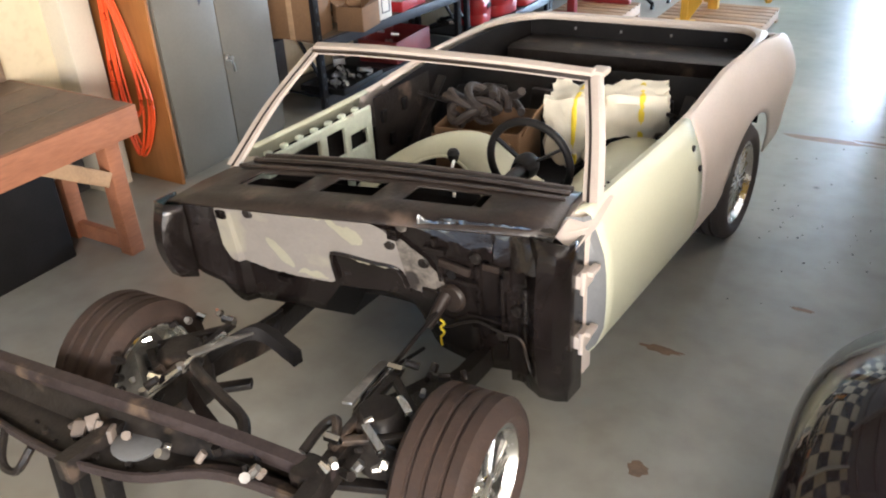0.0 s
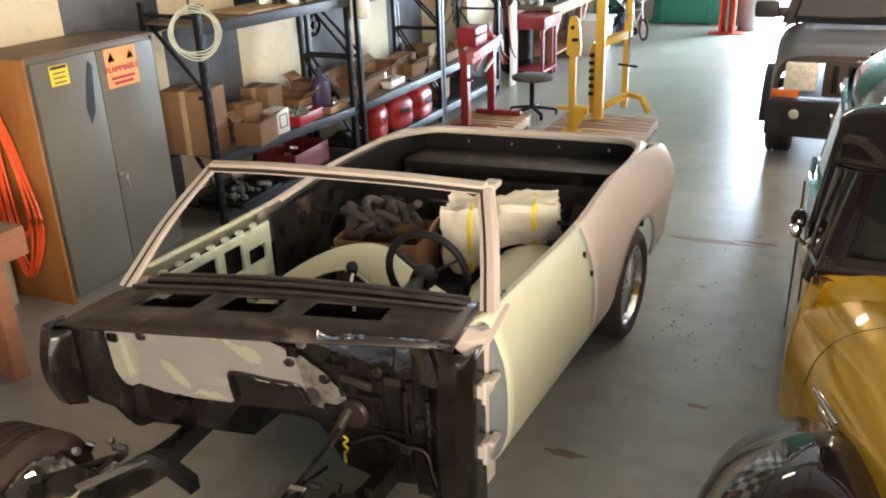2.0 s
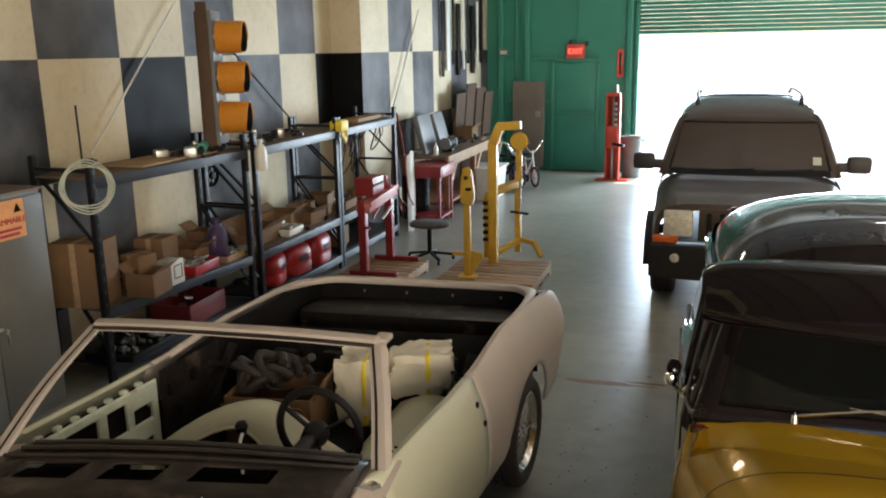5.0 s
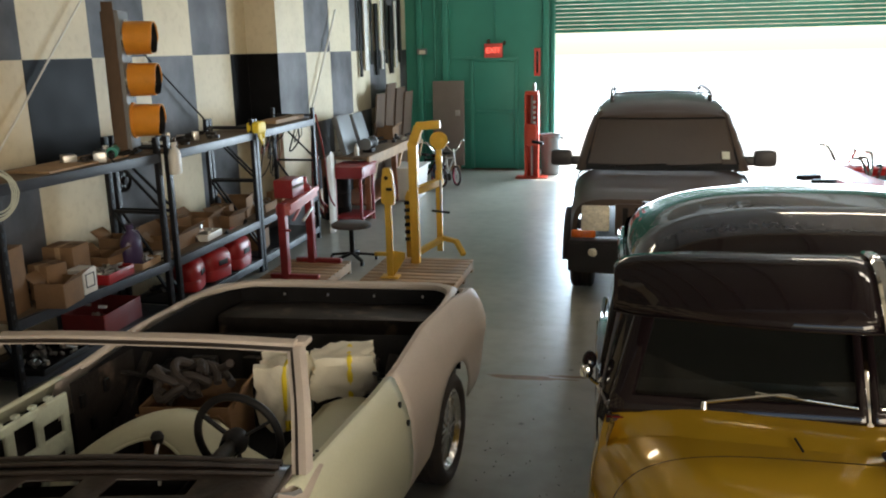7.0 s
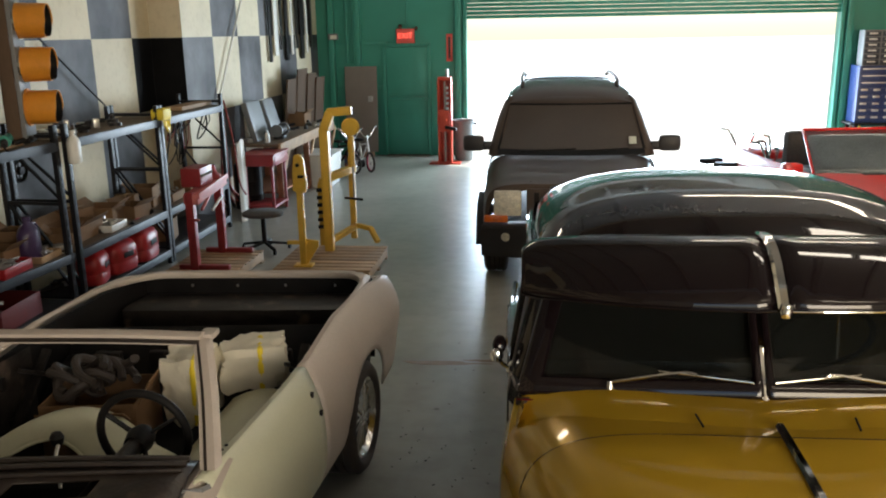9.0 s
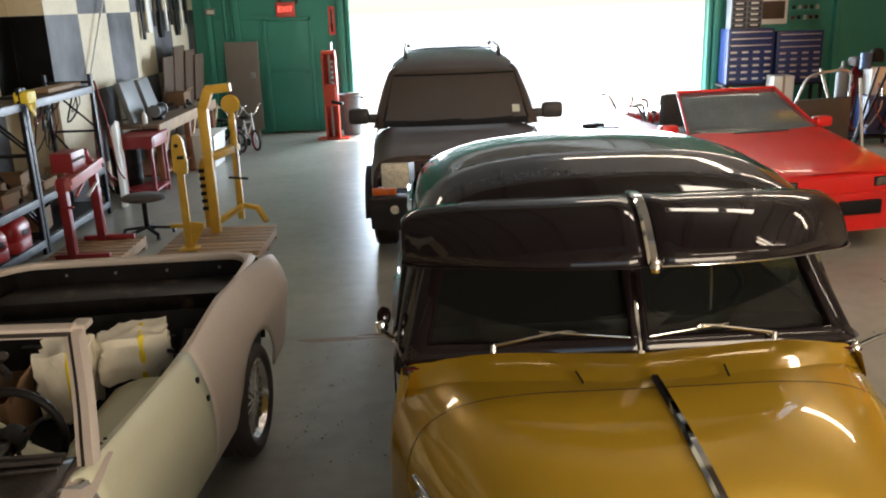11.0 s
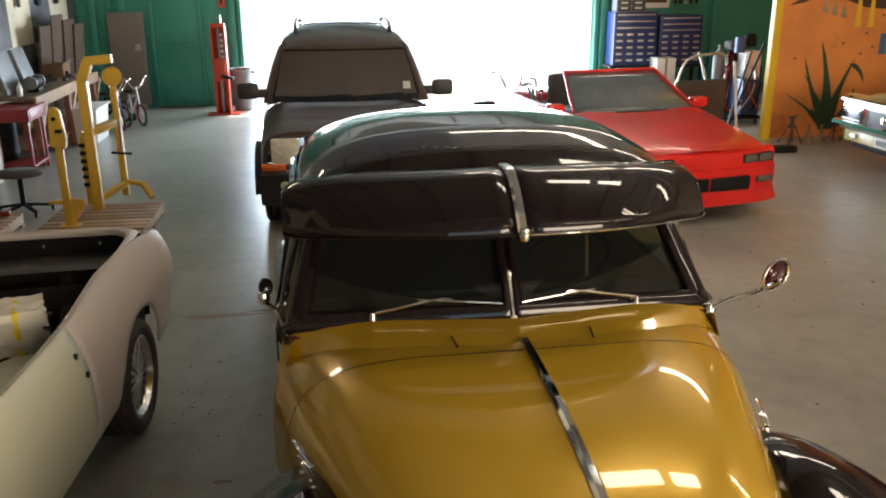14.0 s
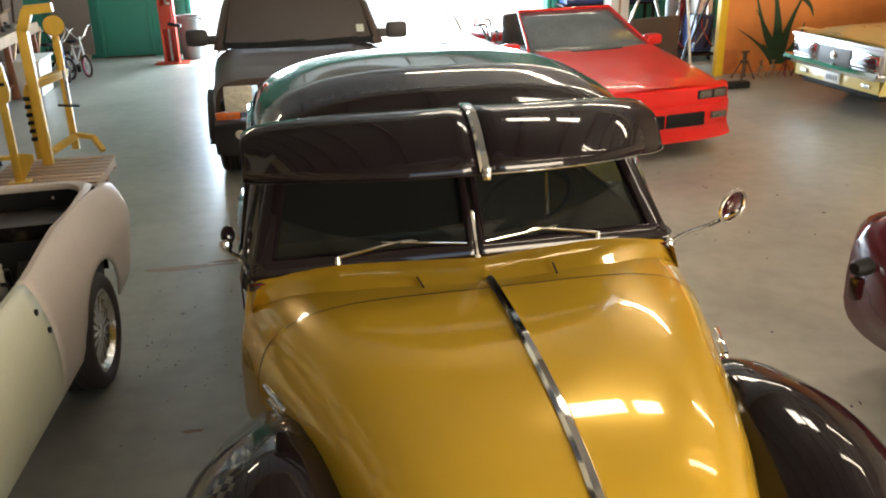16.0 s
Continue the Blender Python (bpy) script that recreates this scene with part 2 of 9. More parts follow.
PAPER = mat("crumpled_white_paper", (0.74, 0.69, 0.56), 0.7, var=0.08, scale=5, bump=0.35, fine=16)
TAPE = mat("yellow_tape", (0.85, 0.66, 0.03), 0.5, var=0.08, scale=10)
WHITEPLASTIC = mat("white_plastic", (0.75, 0.73, 0.68), 0.4, var=0.06, scale=6)
GREYPLASTIC = mat("grey_plastic", (0.16, 0.165, 0.17), 0.5, var=0.15, scale=6)
PURPLE = mat("purple_plastic", (0.05, 0.028, 0.085), 0.35, var=0.2, scale=8)
BLUECAB = mat("blue_tool_cabinet_paint", (0.012, 0.03, 0.12), 0.35, var=0.15, scale=6)
CAMRED = mat("red_car_paint", (0.66, 0.016, 0.012), 0.3, var=0.05, scale=3, bump=0.0, coat=0.45, rough_var=0.03, spec=0.25)
JEEPPAINT = mat("dark_grey_brown_car_paint", (0.078, 0.056, 0.045), 0.42, metal=0.2, var=0.08, scale=4, bump=0.0, coat=0.25, rough_var=0.04, spec=0.25)
JEEPCLAD = mat("dark_bumper_cladding", (0.025, 0.022, 0.024), 0.5, var=0.15, scale=8)
CARYELLOW = mat("pale_yellow_car_paint", (0.72, 0.58, 0.22), 0.3, var=0.05, scale=3, bump=0.0, coat=0.8)
SILVERPANEL = mat("brushed_silver_trim", (0.5, 0.5, 0.5), 0.35, metal=0.7, var=0.1, scale=8)
MAROON = mat("maroon_car_paint", (0.11, 0.007, 0.010), 0.15, var=0.08, scale=3, bump=0.0, coat=0.2, spec=0.12)
# Opaque SUV glass; reflected grey and veiling glare are put into its base colour.
DARKGLASS = mat("suv_glass_painted_reflection", (0.075, 0.063, 0.057), 0.05, var=0.1, scale=1, bump=0.0, rough_var=0.02, spec=0.7)
DARKLAMP = mat("smoked_lamp_lens", (0.10, 0.085, 0.07), 0.12, var=0.5, scale=30, bump=0.2, coat=1.0)
# Opaque coupe glass; the mottled grey base paints in its reflections.
GREYGLASS = mat("windscreen_painted_reflection", (0.10, 0.115, 0.12), 0.05, var=0.5, scale=1.5, bump=0.0, rough_var=0.02, spec=0.7)
STAINBROWN = mat("rusty_floor_stain", (0.20, 0.125, 0.075), 0.5, var=0.35, scale=14)
BASKETRED = mat("dull_red_basket", (0.18, 0.018, 0.018), 0.5, var=0.2, scale=8)
CLEARGLASS = glass("clear_glass", (0.9, 0.95, 0.93))
SMOKEGLASS = glass("green_tinted_glass", (0.42, 0.5, 0.46))
# The pane's grey reflection is put into a faint diffuse base colour.
HAZEGLASS = mat("tinted_windscreen_grey_sheen", (0.15, 0.165, 0.155), 0.03, var=0.1, scale=2, bump=0.0, trans=0.95, rough_var=0.01)
BLACKWALL = mat("black_wall_paint", (0.009, 0.009, 0.010), 0.5, var=0.4, scale=4, bump=0.03, spec=0.06)
BLACKFOIL = mat("wrinkled_gloss_black", (0.008, 0.006, 0.0055), 0.12, var=0.4, scale=9, bump=0.12, fine=25, spec=0.6, rough_var=0.05)
LAMPGLASS = mat("headlamp_lens", (0.75, 0.70, 0.58), 0.12, var=0.25, scale=30, bump=0.3, coat=1.0)
AMBER = mat("amber_lens", (0.75, 0.16, 0.02), 0.15, var=0.15, scale=30, bump=0.1, coat=1.0)
REDLENS = mat("dark_red_lens", (0.022, 0.004, 0.005), 0.15, var=0.15, scale=30, bump=0.1, coat=1.0)
SIGNALYELLOW = mat("traffic_signal_yellow", (0.72, 0.28, 0.03), 0.4, var=0.1, scale=8)
BROWNPANEL = mat("brown_panel", (0.10, 0.066, 0.046), 0.7, var=0.25, scale=3, axis=(1, 1, 0.2), spec=0.12)
DOORGREY = mat("taupe_panel_paint", (0.20, 0.165, 0.14), 0.55, var=0.1, scale=3)
FABRIC = mat("grey_fabric", (0.10, 0.09, 0.085), 0.9, var=0.2, scale=30, bump=0.2)
SIGNRED = mat("red_sign_face", (0.75, 0.10, 0.08), 0.5, var=0.08, scale=10)
SIGNYELLOW = mat("yellow_label", (0.85, 0.65, 0.05), 0.55, var=0.08, scale=10)
SIGNORANGE = mat("orange_label", (0.80, 0.36, 0.12), 0.55, var=0.12, scale=10)
INKRED = mat("red_ink", (0.45, 0.02, 0.04), 0.6, var=0.1, scale=20)
INKBLACK = mat("black_ink", (0.02, 0.02, 0.02), 0.6, var=0.1, scale=20)
EXITRED = glow("lit_exit_letters", (1.0, 0.12, 0.08), 1.2)
PANELGLOW = glow("skylight_diffuser", (1.0, 0.92, 0.78), 9.0)
TUBE = glow("fluorescent_tube", (1.0, 0.90, 0.74), 14.5)
PAVING = mat("sunlit_concrete_yard", (0.66, 0.645, 0.62), 0.8, var=0.1, scale=1, bump=0.1)
LEAF = mat("distant_foliage", (0.07, 0.11, 0.03), 0.7, var=0.4, scale=3)
BLUEBIKE = mat("blue_bike_paint", (0.06, 0.12, 0.25), 0.35, var=0.1, scale=8)
PINK = mat("pink_red_tyre", (0.45, 0.03, 0.08), 0.6, var=0.1, scale=8)
HOSE = mat("clear_hose", (0.55, 0.58, 0.50), 0.35, var=0.1, scale=20)
REDHOSE = mat("dark_red_hose", (0.25, 0.03, 0.025), 0.45, var=0.1, scale=20)

# ---------- mesh helpers ----------
def mesh_of(name, bm, material, smooth=True):
    bm.normal_update()
    bmesh.ops.recalc_face_normals(bm, faces=bm.faces)
    me = bpy.data.meshes.new(name)
    bm.to_mesh(me)
    bm.free()
    me.materials.append(material)
    if smooth:
        for p in me.polygons:
            p.use_smooth = True
        me.set_sharp_from_angle(angle=radians(38))
    return me


def part(name, bm, material, parent, label="", smooth=True):
    ob = new(name, mesh_of(name, bm, material, smooth))
    ob.parent = parent
    return tagged(ob, label) if label else ob


def thing(name, label, category, m=None, group="", kind=""):
    ob = new(name)
    ob.empty_display_size = 0.1
    if m is not None:
        ob.matrix_basis = m
    return tagged(ob, label, category, group, kind)


def solo(name, bm, material, label="", category="", kind="", group="", smooth=True):
    ob = new(name, mesh_of(name, bm, material, smooth))
    return tagged(ob, label, category, group, kind)


def box(c, s, bevel=0.0, m=None, bm=None):
    b2 = bmesh.new()
    bmesh.ops.create_cube(b2, size=1.0)
    bmesh.ops.scale(b2, vec=s, verts=b2.verts)
    if bevel:
        bmesh.ops.bevel(b2, geom=b2.edges[:], offset=bevel, segments=2, affect="EDGES", profile=0.6)
    if m is not None:
        bmesh.ops.transform(b2, matrix=m, verts=b2.verts)
    bmesh.ops.translate(b2, vec=c, verts=b2.verts)
    return b2 if bm is None else join(bm, b2)


def join(a, b2):
    me = bpy.data.meshes.new("tmp")
    b2.to_mesh(me)
    a.from_mesh(me)
    bpy.data.meshes.remove(me)
    b2.free()
    return a


def bar(p, q, w, t=None, bevel=0.004, bm=None, up=(0, 0, 1)):
    """A square bar from p to q."""
    p, q = Vector(p), Vector(q)
    d = q - p
    z = d.normalized()
    u = Vector(up)
    if abs(z.dot(u)) > 0.95:
        u = Vector((1, 0, 0))
    x = u.cross(z).normalized()
    y = z.cross(x)
    m = Matrix((x, y, z)).transposed().to_4x4()
    return box((p + q) / 2, (w, t or w, d.length), bevel, m, bm)


def cyl(p, q, r, r2=None, seg=20, bm=None, caps=True):
    p, q = Vector(p), Vector(q)
    d = q - p
    b2 = bmesh.new()
    bmesh.ops.create_cone(b2, cap_ends=caps, segments=seg, radius1=r, radius2=r if r2 is None else r2, depth=d.length)
    m = d.to_track_quat("Z", "Y").to_matrix().to_4x4()
    bmesh.ops.transform(b2, matrix=Matrix.Translation((p + q) / 2) @ m, verts=b2.verts)
    return b2 if bm is None else join(bm, b2)


def loft(rings, closed=False, caps=False, bm=None):
    """A skin over rings of equally many points; closed: each ring is a loop."""
    b2 = bm or bmesh.new()
    vs = [[b2.verts.new(p) for p in r] for r in rings]
    n = len(vs[0])
    for a, c in zip(vs, vs[1:]):
        for i in range(n if closed else n - 1):
            j = (i + 1) % n
            b2.faces.new((a[i], a[j], c[j], c[i]))
    if caps and closed:
        b2.faces.new(vs[0][::-1])
        b2.faces.new(vs[-1])
    return b2


def smooth_line(pts, n):
    """A Catmull-Rom line through points, with n steps between two of them."""
    pts = [Vector(p) for p in pts]
    ext = [2 * pts[0] - pts[1]] + pts + [2 * pts[-1] - pts[-2]]
    out = []
    for k in range(1, len(ext) - 2):
        a, b, c, d = ext[k - 1:k + 3]
        for i in range(n):
            t = i / n
            out.append(0.5 * ((2 * b) + (c - a) * t + (2 * a - 5 * b + 4 * c - d) * t * t + (3 * b - a - 3 * c + d) * t ** 3))
    out.append(pts[-1])
    return out


def tube(pts, r, seg=8, n=6, closed=False, bm=None, line=None):
    line = line or smooth_line(pts, n)
    rings = []
    prev = Vector((0, 0, 1))
    for i, p in enumerate(line):
        a, b = line[max(0, i - 1)], line[min(len(line) - 1, i + 1)]
        d = (b - a).normalized()
        x = prev.cross(d)
        if x.length < 0.05:
            x = Vector((1, 0, 0)).cross(d)
        x.normalize()
        y = d.cross(x)
        rings.append([p + r * (math.cos(2 * math.pi * k / seg) * x + math.sin(2 * math.pi * k / seg) * y) for k in range(seg)])
    return loft(rings, True, not closed, bm)


def lathe(profile, seg=32, bm=None, m=None):
    """Turns (radius, height) pairs round the z axis."""
    b2 = bmesh.new()
    rings = [[(r * math.cos(2 * math.pi * k / seg), r * math.sin(2 * math.pi * k / seg), z) for k in range(seg)] for r, z in profile]
    loft(rings, True, False, b2)
    if m is not None:
        bmesh.ops.transform(b2, matrix=m, verts=b2.verts)
    return b2 if bm is None else join(bm, b2)


def prism(poly, thick, m=None, bm=None, bevel=0.0):
    """A flat polygon in the xz plane, given depth along y."""
    b2 = bmesh.new()
    f = b2.faces.new([b2.verts.new((x, 0, z)) for x, z in poly])
    r = bmesh.ops.extrude_face_region(b2, geom=[f])
    bmesh.ops.translate(b2, vec=(0, thick, 0), verts=[v for v in r["geom"] if isinstance(v, bmesh.types.BMVert)])
    if bevel:
        bmesh.ops.bevel(b2, geom=b2.edges[:], offset=bevel, segments=2, affect="EDGES")
    if m is not None:
        bmesh.ops.transform(b2, matrix=m, verts=b2.verts)
    return b2 if bm is None else join(bm, b2)


def solidify(ob, thick, offset=-1.0):
    md = ob.modifiers.new("thickness", "SOLIDIFY")
    md.thickness, md.offset = thick, offset
    return ob


def lerp(a, b, t):
    return a + (b - a) * t


def spline(xs, ys, x):
    """A smooth line through the pairs; xs rising."""
    slope = np.gradient(np.array(ys, float), np.array(xs, float))
    k = min(max(int(np.searchsorted(xs, x)) - 1, 0), len(xs) - 2)
    w = xs[k + 1] - xs[k]
    t = (x - xs[k]) / w
    return float((2 * t ** 3 - 3 * t * t + 1) * ys[k] + (t ** 3 - 2 * t * t + t) * w * slope[k] + (3 * t * t - 2 * t ** 3) * ys[k + 1] + (t ** 3 - t * t) * w * slope[k + 1])


def table(xs, ys, x):
    return float(np.interp(x, xs, ys))


def writing(name, words, size, material, parent, m, depth=0.002):
    cu = bpy.data.curves.new(name, "FONT")
    cu.body, cu.size, cu.extrude, cu.align_x, cu.align_y = words, size, depth, "CENTER", "CENTER"
    tmp = bpy.data.objects.new(name, cu)
    scene.collection.objects.link(tmp)
    me = bpy.data.meshes.new_from_object(tmp.evaluated_get(bpy.context.evaluated_depsgraph_get()))
    bpy.data.objects.remove(tmp)
    me.materials.clear()
    me.materials.append(material)
    ob = new(name, me)
    ob.parent = parent
    ob.matrix_basis = m
    return ob


# ---------- the hall ----------
XW, XP, YS, YF, YB, XR, ZC = -5.4, -4.95, 11.35, 18.2, -5.5, 13.0, 5.2
solo("floor", box((3.7, 6.35, -0.1), (18.9, 23.9, 0.2)), FLOOR, "grey painted concrete floor with scuffs and stains", "floor", "structure")
solo("ground", box((2, 118.35, -0.104), (400, 200, 0.2)), PAVING, "pale sunlit concrete yard outside the door", "ground", "structure")
solo("wall_west", box((XW - 0.1, (YB + YS) / 2, ZC / 2), (0.2, YS - YB, ZC)), CHECK, "wall painted in cream and grey checker squares", "wall", "structure", smooth=False)
solo("wall_west_far", box(((XW - 0.2 + XP) / 2, (YS + YF + 0.2) / 2, ZC / 2), (XP - XW + 0.2, YF + 0.2 - YS, ZC)), CHECKFAR, "stepped-out wall painted in checker squares", "wall", "structure", smooth=False)
# far wall with the roll-up door's opening (x -1.78 to 5.5, up to 2.78)
GL, GR, GT = -1.78, 5.55, 2.80
wall_n = thing("wall_north", "teal painted steel far wall with columns and pipes", "wall", None, kind="structure")
part("wall_panel", box(((XP + GL) / 2, YF + 0.1, ZC / 2), (GL - XP, 0.2, ZC)), TEAL, wall_n, smooth=False)
part("wall_panel", box(((GR + XR) / 2, YF + 0.1, ZC / 2), (XR - GR, 0.2, ZC)), TEAL, wall_n, smooth=False)
part("wall_panel", box(((GL + GR) / 2, YF + 0.1, (GT + 0.9 + ZC) / 2), (GR - GL, 0.2, ZC - GT - 0.9)), TEAL, wall_n, smooth=False)
for x in (-4.62, -4.06, -1.95, 5.72, 8.2):
    part("column", box((x, YF - 0.07, ZC / 2), (0.12, 0.14, ZC), 0.01), TEAL, wall_n)
for x, r in ((-4.30, 0.035), (-4.16, 0.03), (-3.02, 0.016)):
    part("pipe", cyl((x, YF - 0.05, 2.55 if r < 0.02 else 1.95), (x, YF - 0.05, ZC), r), TEAL, wall_n)
for z in (1.45, 2.35):
    part("girt", box((-4.0, YF - 0.03, z), (1.1, 0.06, 0.06), 0.005), TEAL, wall_n)
rolldoor = thing("roll_up_door", "teal slatted roll-up door pulled most of the way up", "garage door", None, kind="structure")
for k in range(12):
    part("slat", box(((GL + GR) / 2, YF - 0.03 + 0.0, GT + 0.04 + k * 0.08), (GR - GL + 0.16, 0.035, 0.074), 0.012), TEAL, rolldoor)
for x in (GL - 0.03, GR + 0.03):
    part("guide_rail", box((x, YF - 0.06, 1.7), (0.07, 0.1, 3.4), 0.008), TEAL, rolldoor)
for y0, y1, z0, z1 in ((6.84, 7.836, 1.554, 2.546), (10.834, 11.34, 1.554, 2.546)):
    solo("painted_square", box((XW + 0.0015, (y0 + y1) / 2, (z0 + z1) / 2), (0.003, y1 - y0, z1 - z0)), BLACKWALL, "black square of the checker paint", "wall paint", "structure", smooth=False)
solo("painted_square", box(((XW + XP) / 2, YS - 0.0015, 2.05), (XP - XW - 0.006, 0.003, 0.99)), BLACKWALL, "black square of the checker paint", "wall paint", "structure", smooth=False)
# the mural wall, the closing walls and the ceiling
MY = 12.95
solo("wall_mural", box(((6.86 + XR) / 2, MY + 0.1, ZC / 2), (XR - 6.86, 0.2, ZC)), ORANGE, "orange desert mural wall", "wall", "structure", smooth=False)
solo("wall_east", box((XR + 0.1, 6.35, ZC / 2), (0.2, 23.9, ZC)), CREAM, "plain cream wall", "wall", "structure", smooth=False)
wall_s = thing("wall_south", "plain cream wall with an open bay", "wall", None, kind="structure")
part("wall_panel", box((-3.4, YB - 0.1, ZC / 2), (4.6, 0.2, ZC)), CREAM, wall_s, smooth=False)
part("wall_panel", box((10.1, YB - 0.1, ZC / 2), (6.0, 0.2, ZC)), CREAM, wall_s, smooth=False)
part("wall_panel", box((3.0, YB - 0.1, (4.1 + ZC) / 2), (8.2, 0.2, ZC - 4.1)), CREAM, wall_s, smooth=False)
solo("ceiling", box((3.7, 6.35, ZC + 0.1), (18.9, 23.9, 0.2)), CEIL, "pale ceiling lined with dusty insulation", "ceiling", "structure", smooth=False)
for k in range(5):
    solo("beam", box((3.7, -2.5 + k * 4.4, ZC - 0.16), (18.4, 0.14, 0.3), 0.01), CEIL, "painted steel roof beam", "beam", "structure")


for k in range(15):
    solo("roof_purlin", box((-4.6 + k * 1.15, 6.35, ZC - 0.05), (0.09, 23.5, 0.10), 0.006), DOORGREY, "brown timber purlin under the ceiling", "beam", "structure")


def strip_light(x, y, length=2.44):
    t = thing("fluorescent_light", "white twin-tube fluorescent light hung below the ceiling", "light", pose(x, y, 4.45), "ceiling lights")
    h2 = length / 2
    part("housing", box((0, 0, 0.06), (length, 0.2, 0.06), 0.01), WHITEPLASTIC, t)
    for s in (-0.06, 0.06):
        part("tube", cyl((0.03 - h2, s, 0.012), (h2 - 0.03, s, 0.012), 0.016, seg=10), TUBE, t)
    for s in (-0.74 * h2, 0.74 * h2):
        part("hanger", cyl((s, 0, 0.09), (s, 0, ZC - 4.45), 0.006, seg=6), STEEL, t)
    return t


# The pair at y 7.8 follows reflections; (5.0, 2.9) is added to brighten floor.
for gx, gy in ((5.0, 2.9), (2.25, 7.8), (6.5, 5.0), (4.85, 7.8), (5.2, 13.5), (4.0, 0.0), (6.5, 0.5)):
    strip_light(gx, gy)
strip_light(-2.6, 8.0, 1.0)


# Unseen skylight panes, placed from hood reflections; glowing panels stand in for their daylight.
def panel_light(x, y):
    t = thing("skylight", "bright square skylight panel set under the ceiling", "light", pose(x, y, 5.09), "panel lights")
    part("diffuser", box((0, 0, 0.0), (0.74, 0.46, 0.012), 0.002), PANELGLOW, t, "pale pane glowing in place of daylight")
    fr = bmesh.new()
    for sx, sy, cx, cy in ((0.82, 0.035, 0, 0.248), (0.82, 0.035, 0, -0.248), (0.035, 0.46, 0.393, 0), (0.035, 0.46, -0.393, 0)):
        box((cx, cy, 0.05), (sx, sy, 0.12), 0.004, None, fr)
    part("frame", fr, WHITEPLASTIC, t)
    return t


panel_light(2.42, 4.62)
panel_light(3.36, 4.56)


# ---------- wheels ----------
def wheel(parent, c, r, w, rim_r, m_turn, style="spoke", tread=True):
    """A tyre with a grooved tread and a spoked rim; local x is the axle, outwards positive."""
    base = Matrix.Translation(c) @ m_turn
    to_x = Matrix.Rotation(radians(90), 4, "Y")
    hw = w / 2
    prof = [(rim_r, -hw * 0.8), (rim_r + 0.02, -hw * 0.95), (r - 0.06, -hw), (r - 0.025, -hw * 0.93), (r - 0.008, -hw * 0.80)]
    for k in range(4):
        a = -hw * 0.62 + k * hw * 0.413
        prof += [(r, a - hw * 0.155), (r, a + hw * 0.12), (r - 0.012, a + hw * 0.14), (r - 0.012, a + hw * 0.2)] if k < 3 else [(r, a - hw * 0.155), (r, a + hw * 0.12)]
    prof += [(r - 0.008, hw * 0.80), (r - 0.025, hw * 0.93), (r - 0.06, hw), (rim_r + 0.02, hw * 0.95), (rim_r, hw * 0.8)]
    wh = new("wheel")
    wh.parent = parent
    wh.matrix_basis = base
    part("tyre", lathe(prof, 48, m=to_x), TREAD if tread else RUBBER, wh, "black tyre with a brown dusty tread" if tread else "")
    rimp = [(rim_r - 0.03, -hw * 0.8), (rim_r, -hw * 0.82), (rim_r + 0.004, -hw * 0.7), (rim_r - 0.02, -hw * 0.5), (rim_r - 0.025, hw * 0.55), (rim_r, hw * 0.72), (rim_r + 0.006, hw * 0.84), (rim_r - 0.012, hw * 0.86), (rim_r - 0.035, hw * 0.6)]
    part("rim", lathe(rimp, 48, m=to_x), ALLOY, wh, "polished alloy rim")
    part("rim_lip", lathe([(rim_r - 0.004 + 0.010 * math.cos(a), -hw * 0.86 + 0.010 * math.sin(a)) for a in np.linspace(0, 2 * math.pi, 9)], 48, m=to_x), CHROME, wh)
    b = bmesh.new()
    n = 5 if style == "spoke" else 8
    for k in range(n):
        a = 2 * math.pi * k / n
        for s in (-0.09, 0.09):
            p = Vector((hw * 0.62, 0.05 * math.cos(a + s * 3), 0.05 * math.sin(a + s * 3)))
            q = Vector((hw * 0.55, (rim_r - 0.02) * math.cos(a + s * 1.9), (rim_r - 0.02) * math.sin(a + s * 1.9)))
            bar(p, q, 0.028, 0.022, 0.006, b)
    part("spokes", b, ALLOY, wh)
    part("hub", lathe([(0.0, hw * 0.72), (0.03, hw * 0.72), (0.045, hw * 0.66), (0.06, hw * 0.5), (0.06, 0)], 20, m=to_x), CHROME, wh)
    part("brake_disc", lathe([(0.0, 0.01), (rim_r * 0.75, 0.01), (rim_r * 0.75, -0.012), (0, -0.012)], 32, m=to_x), STEEL, wh)
    return wh


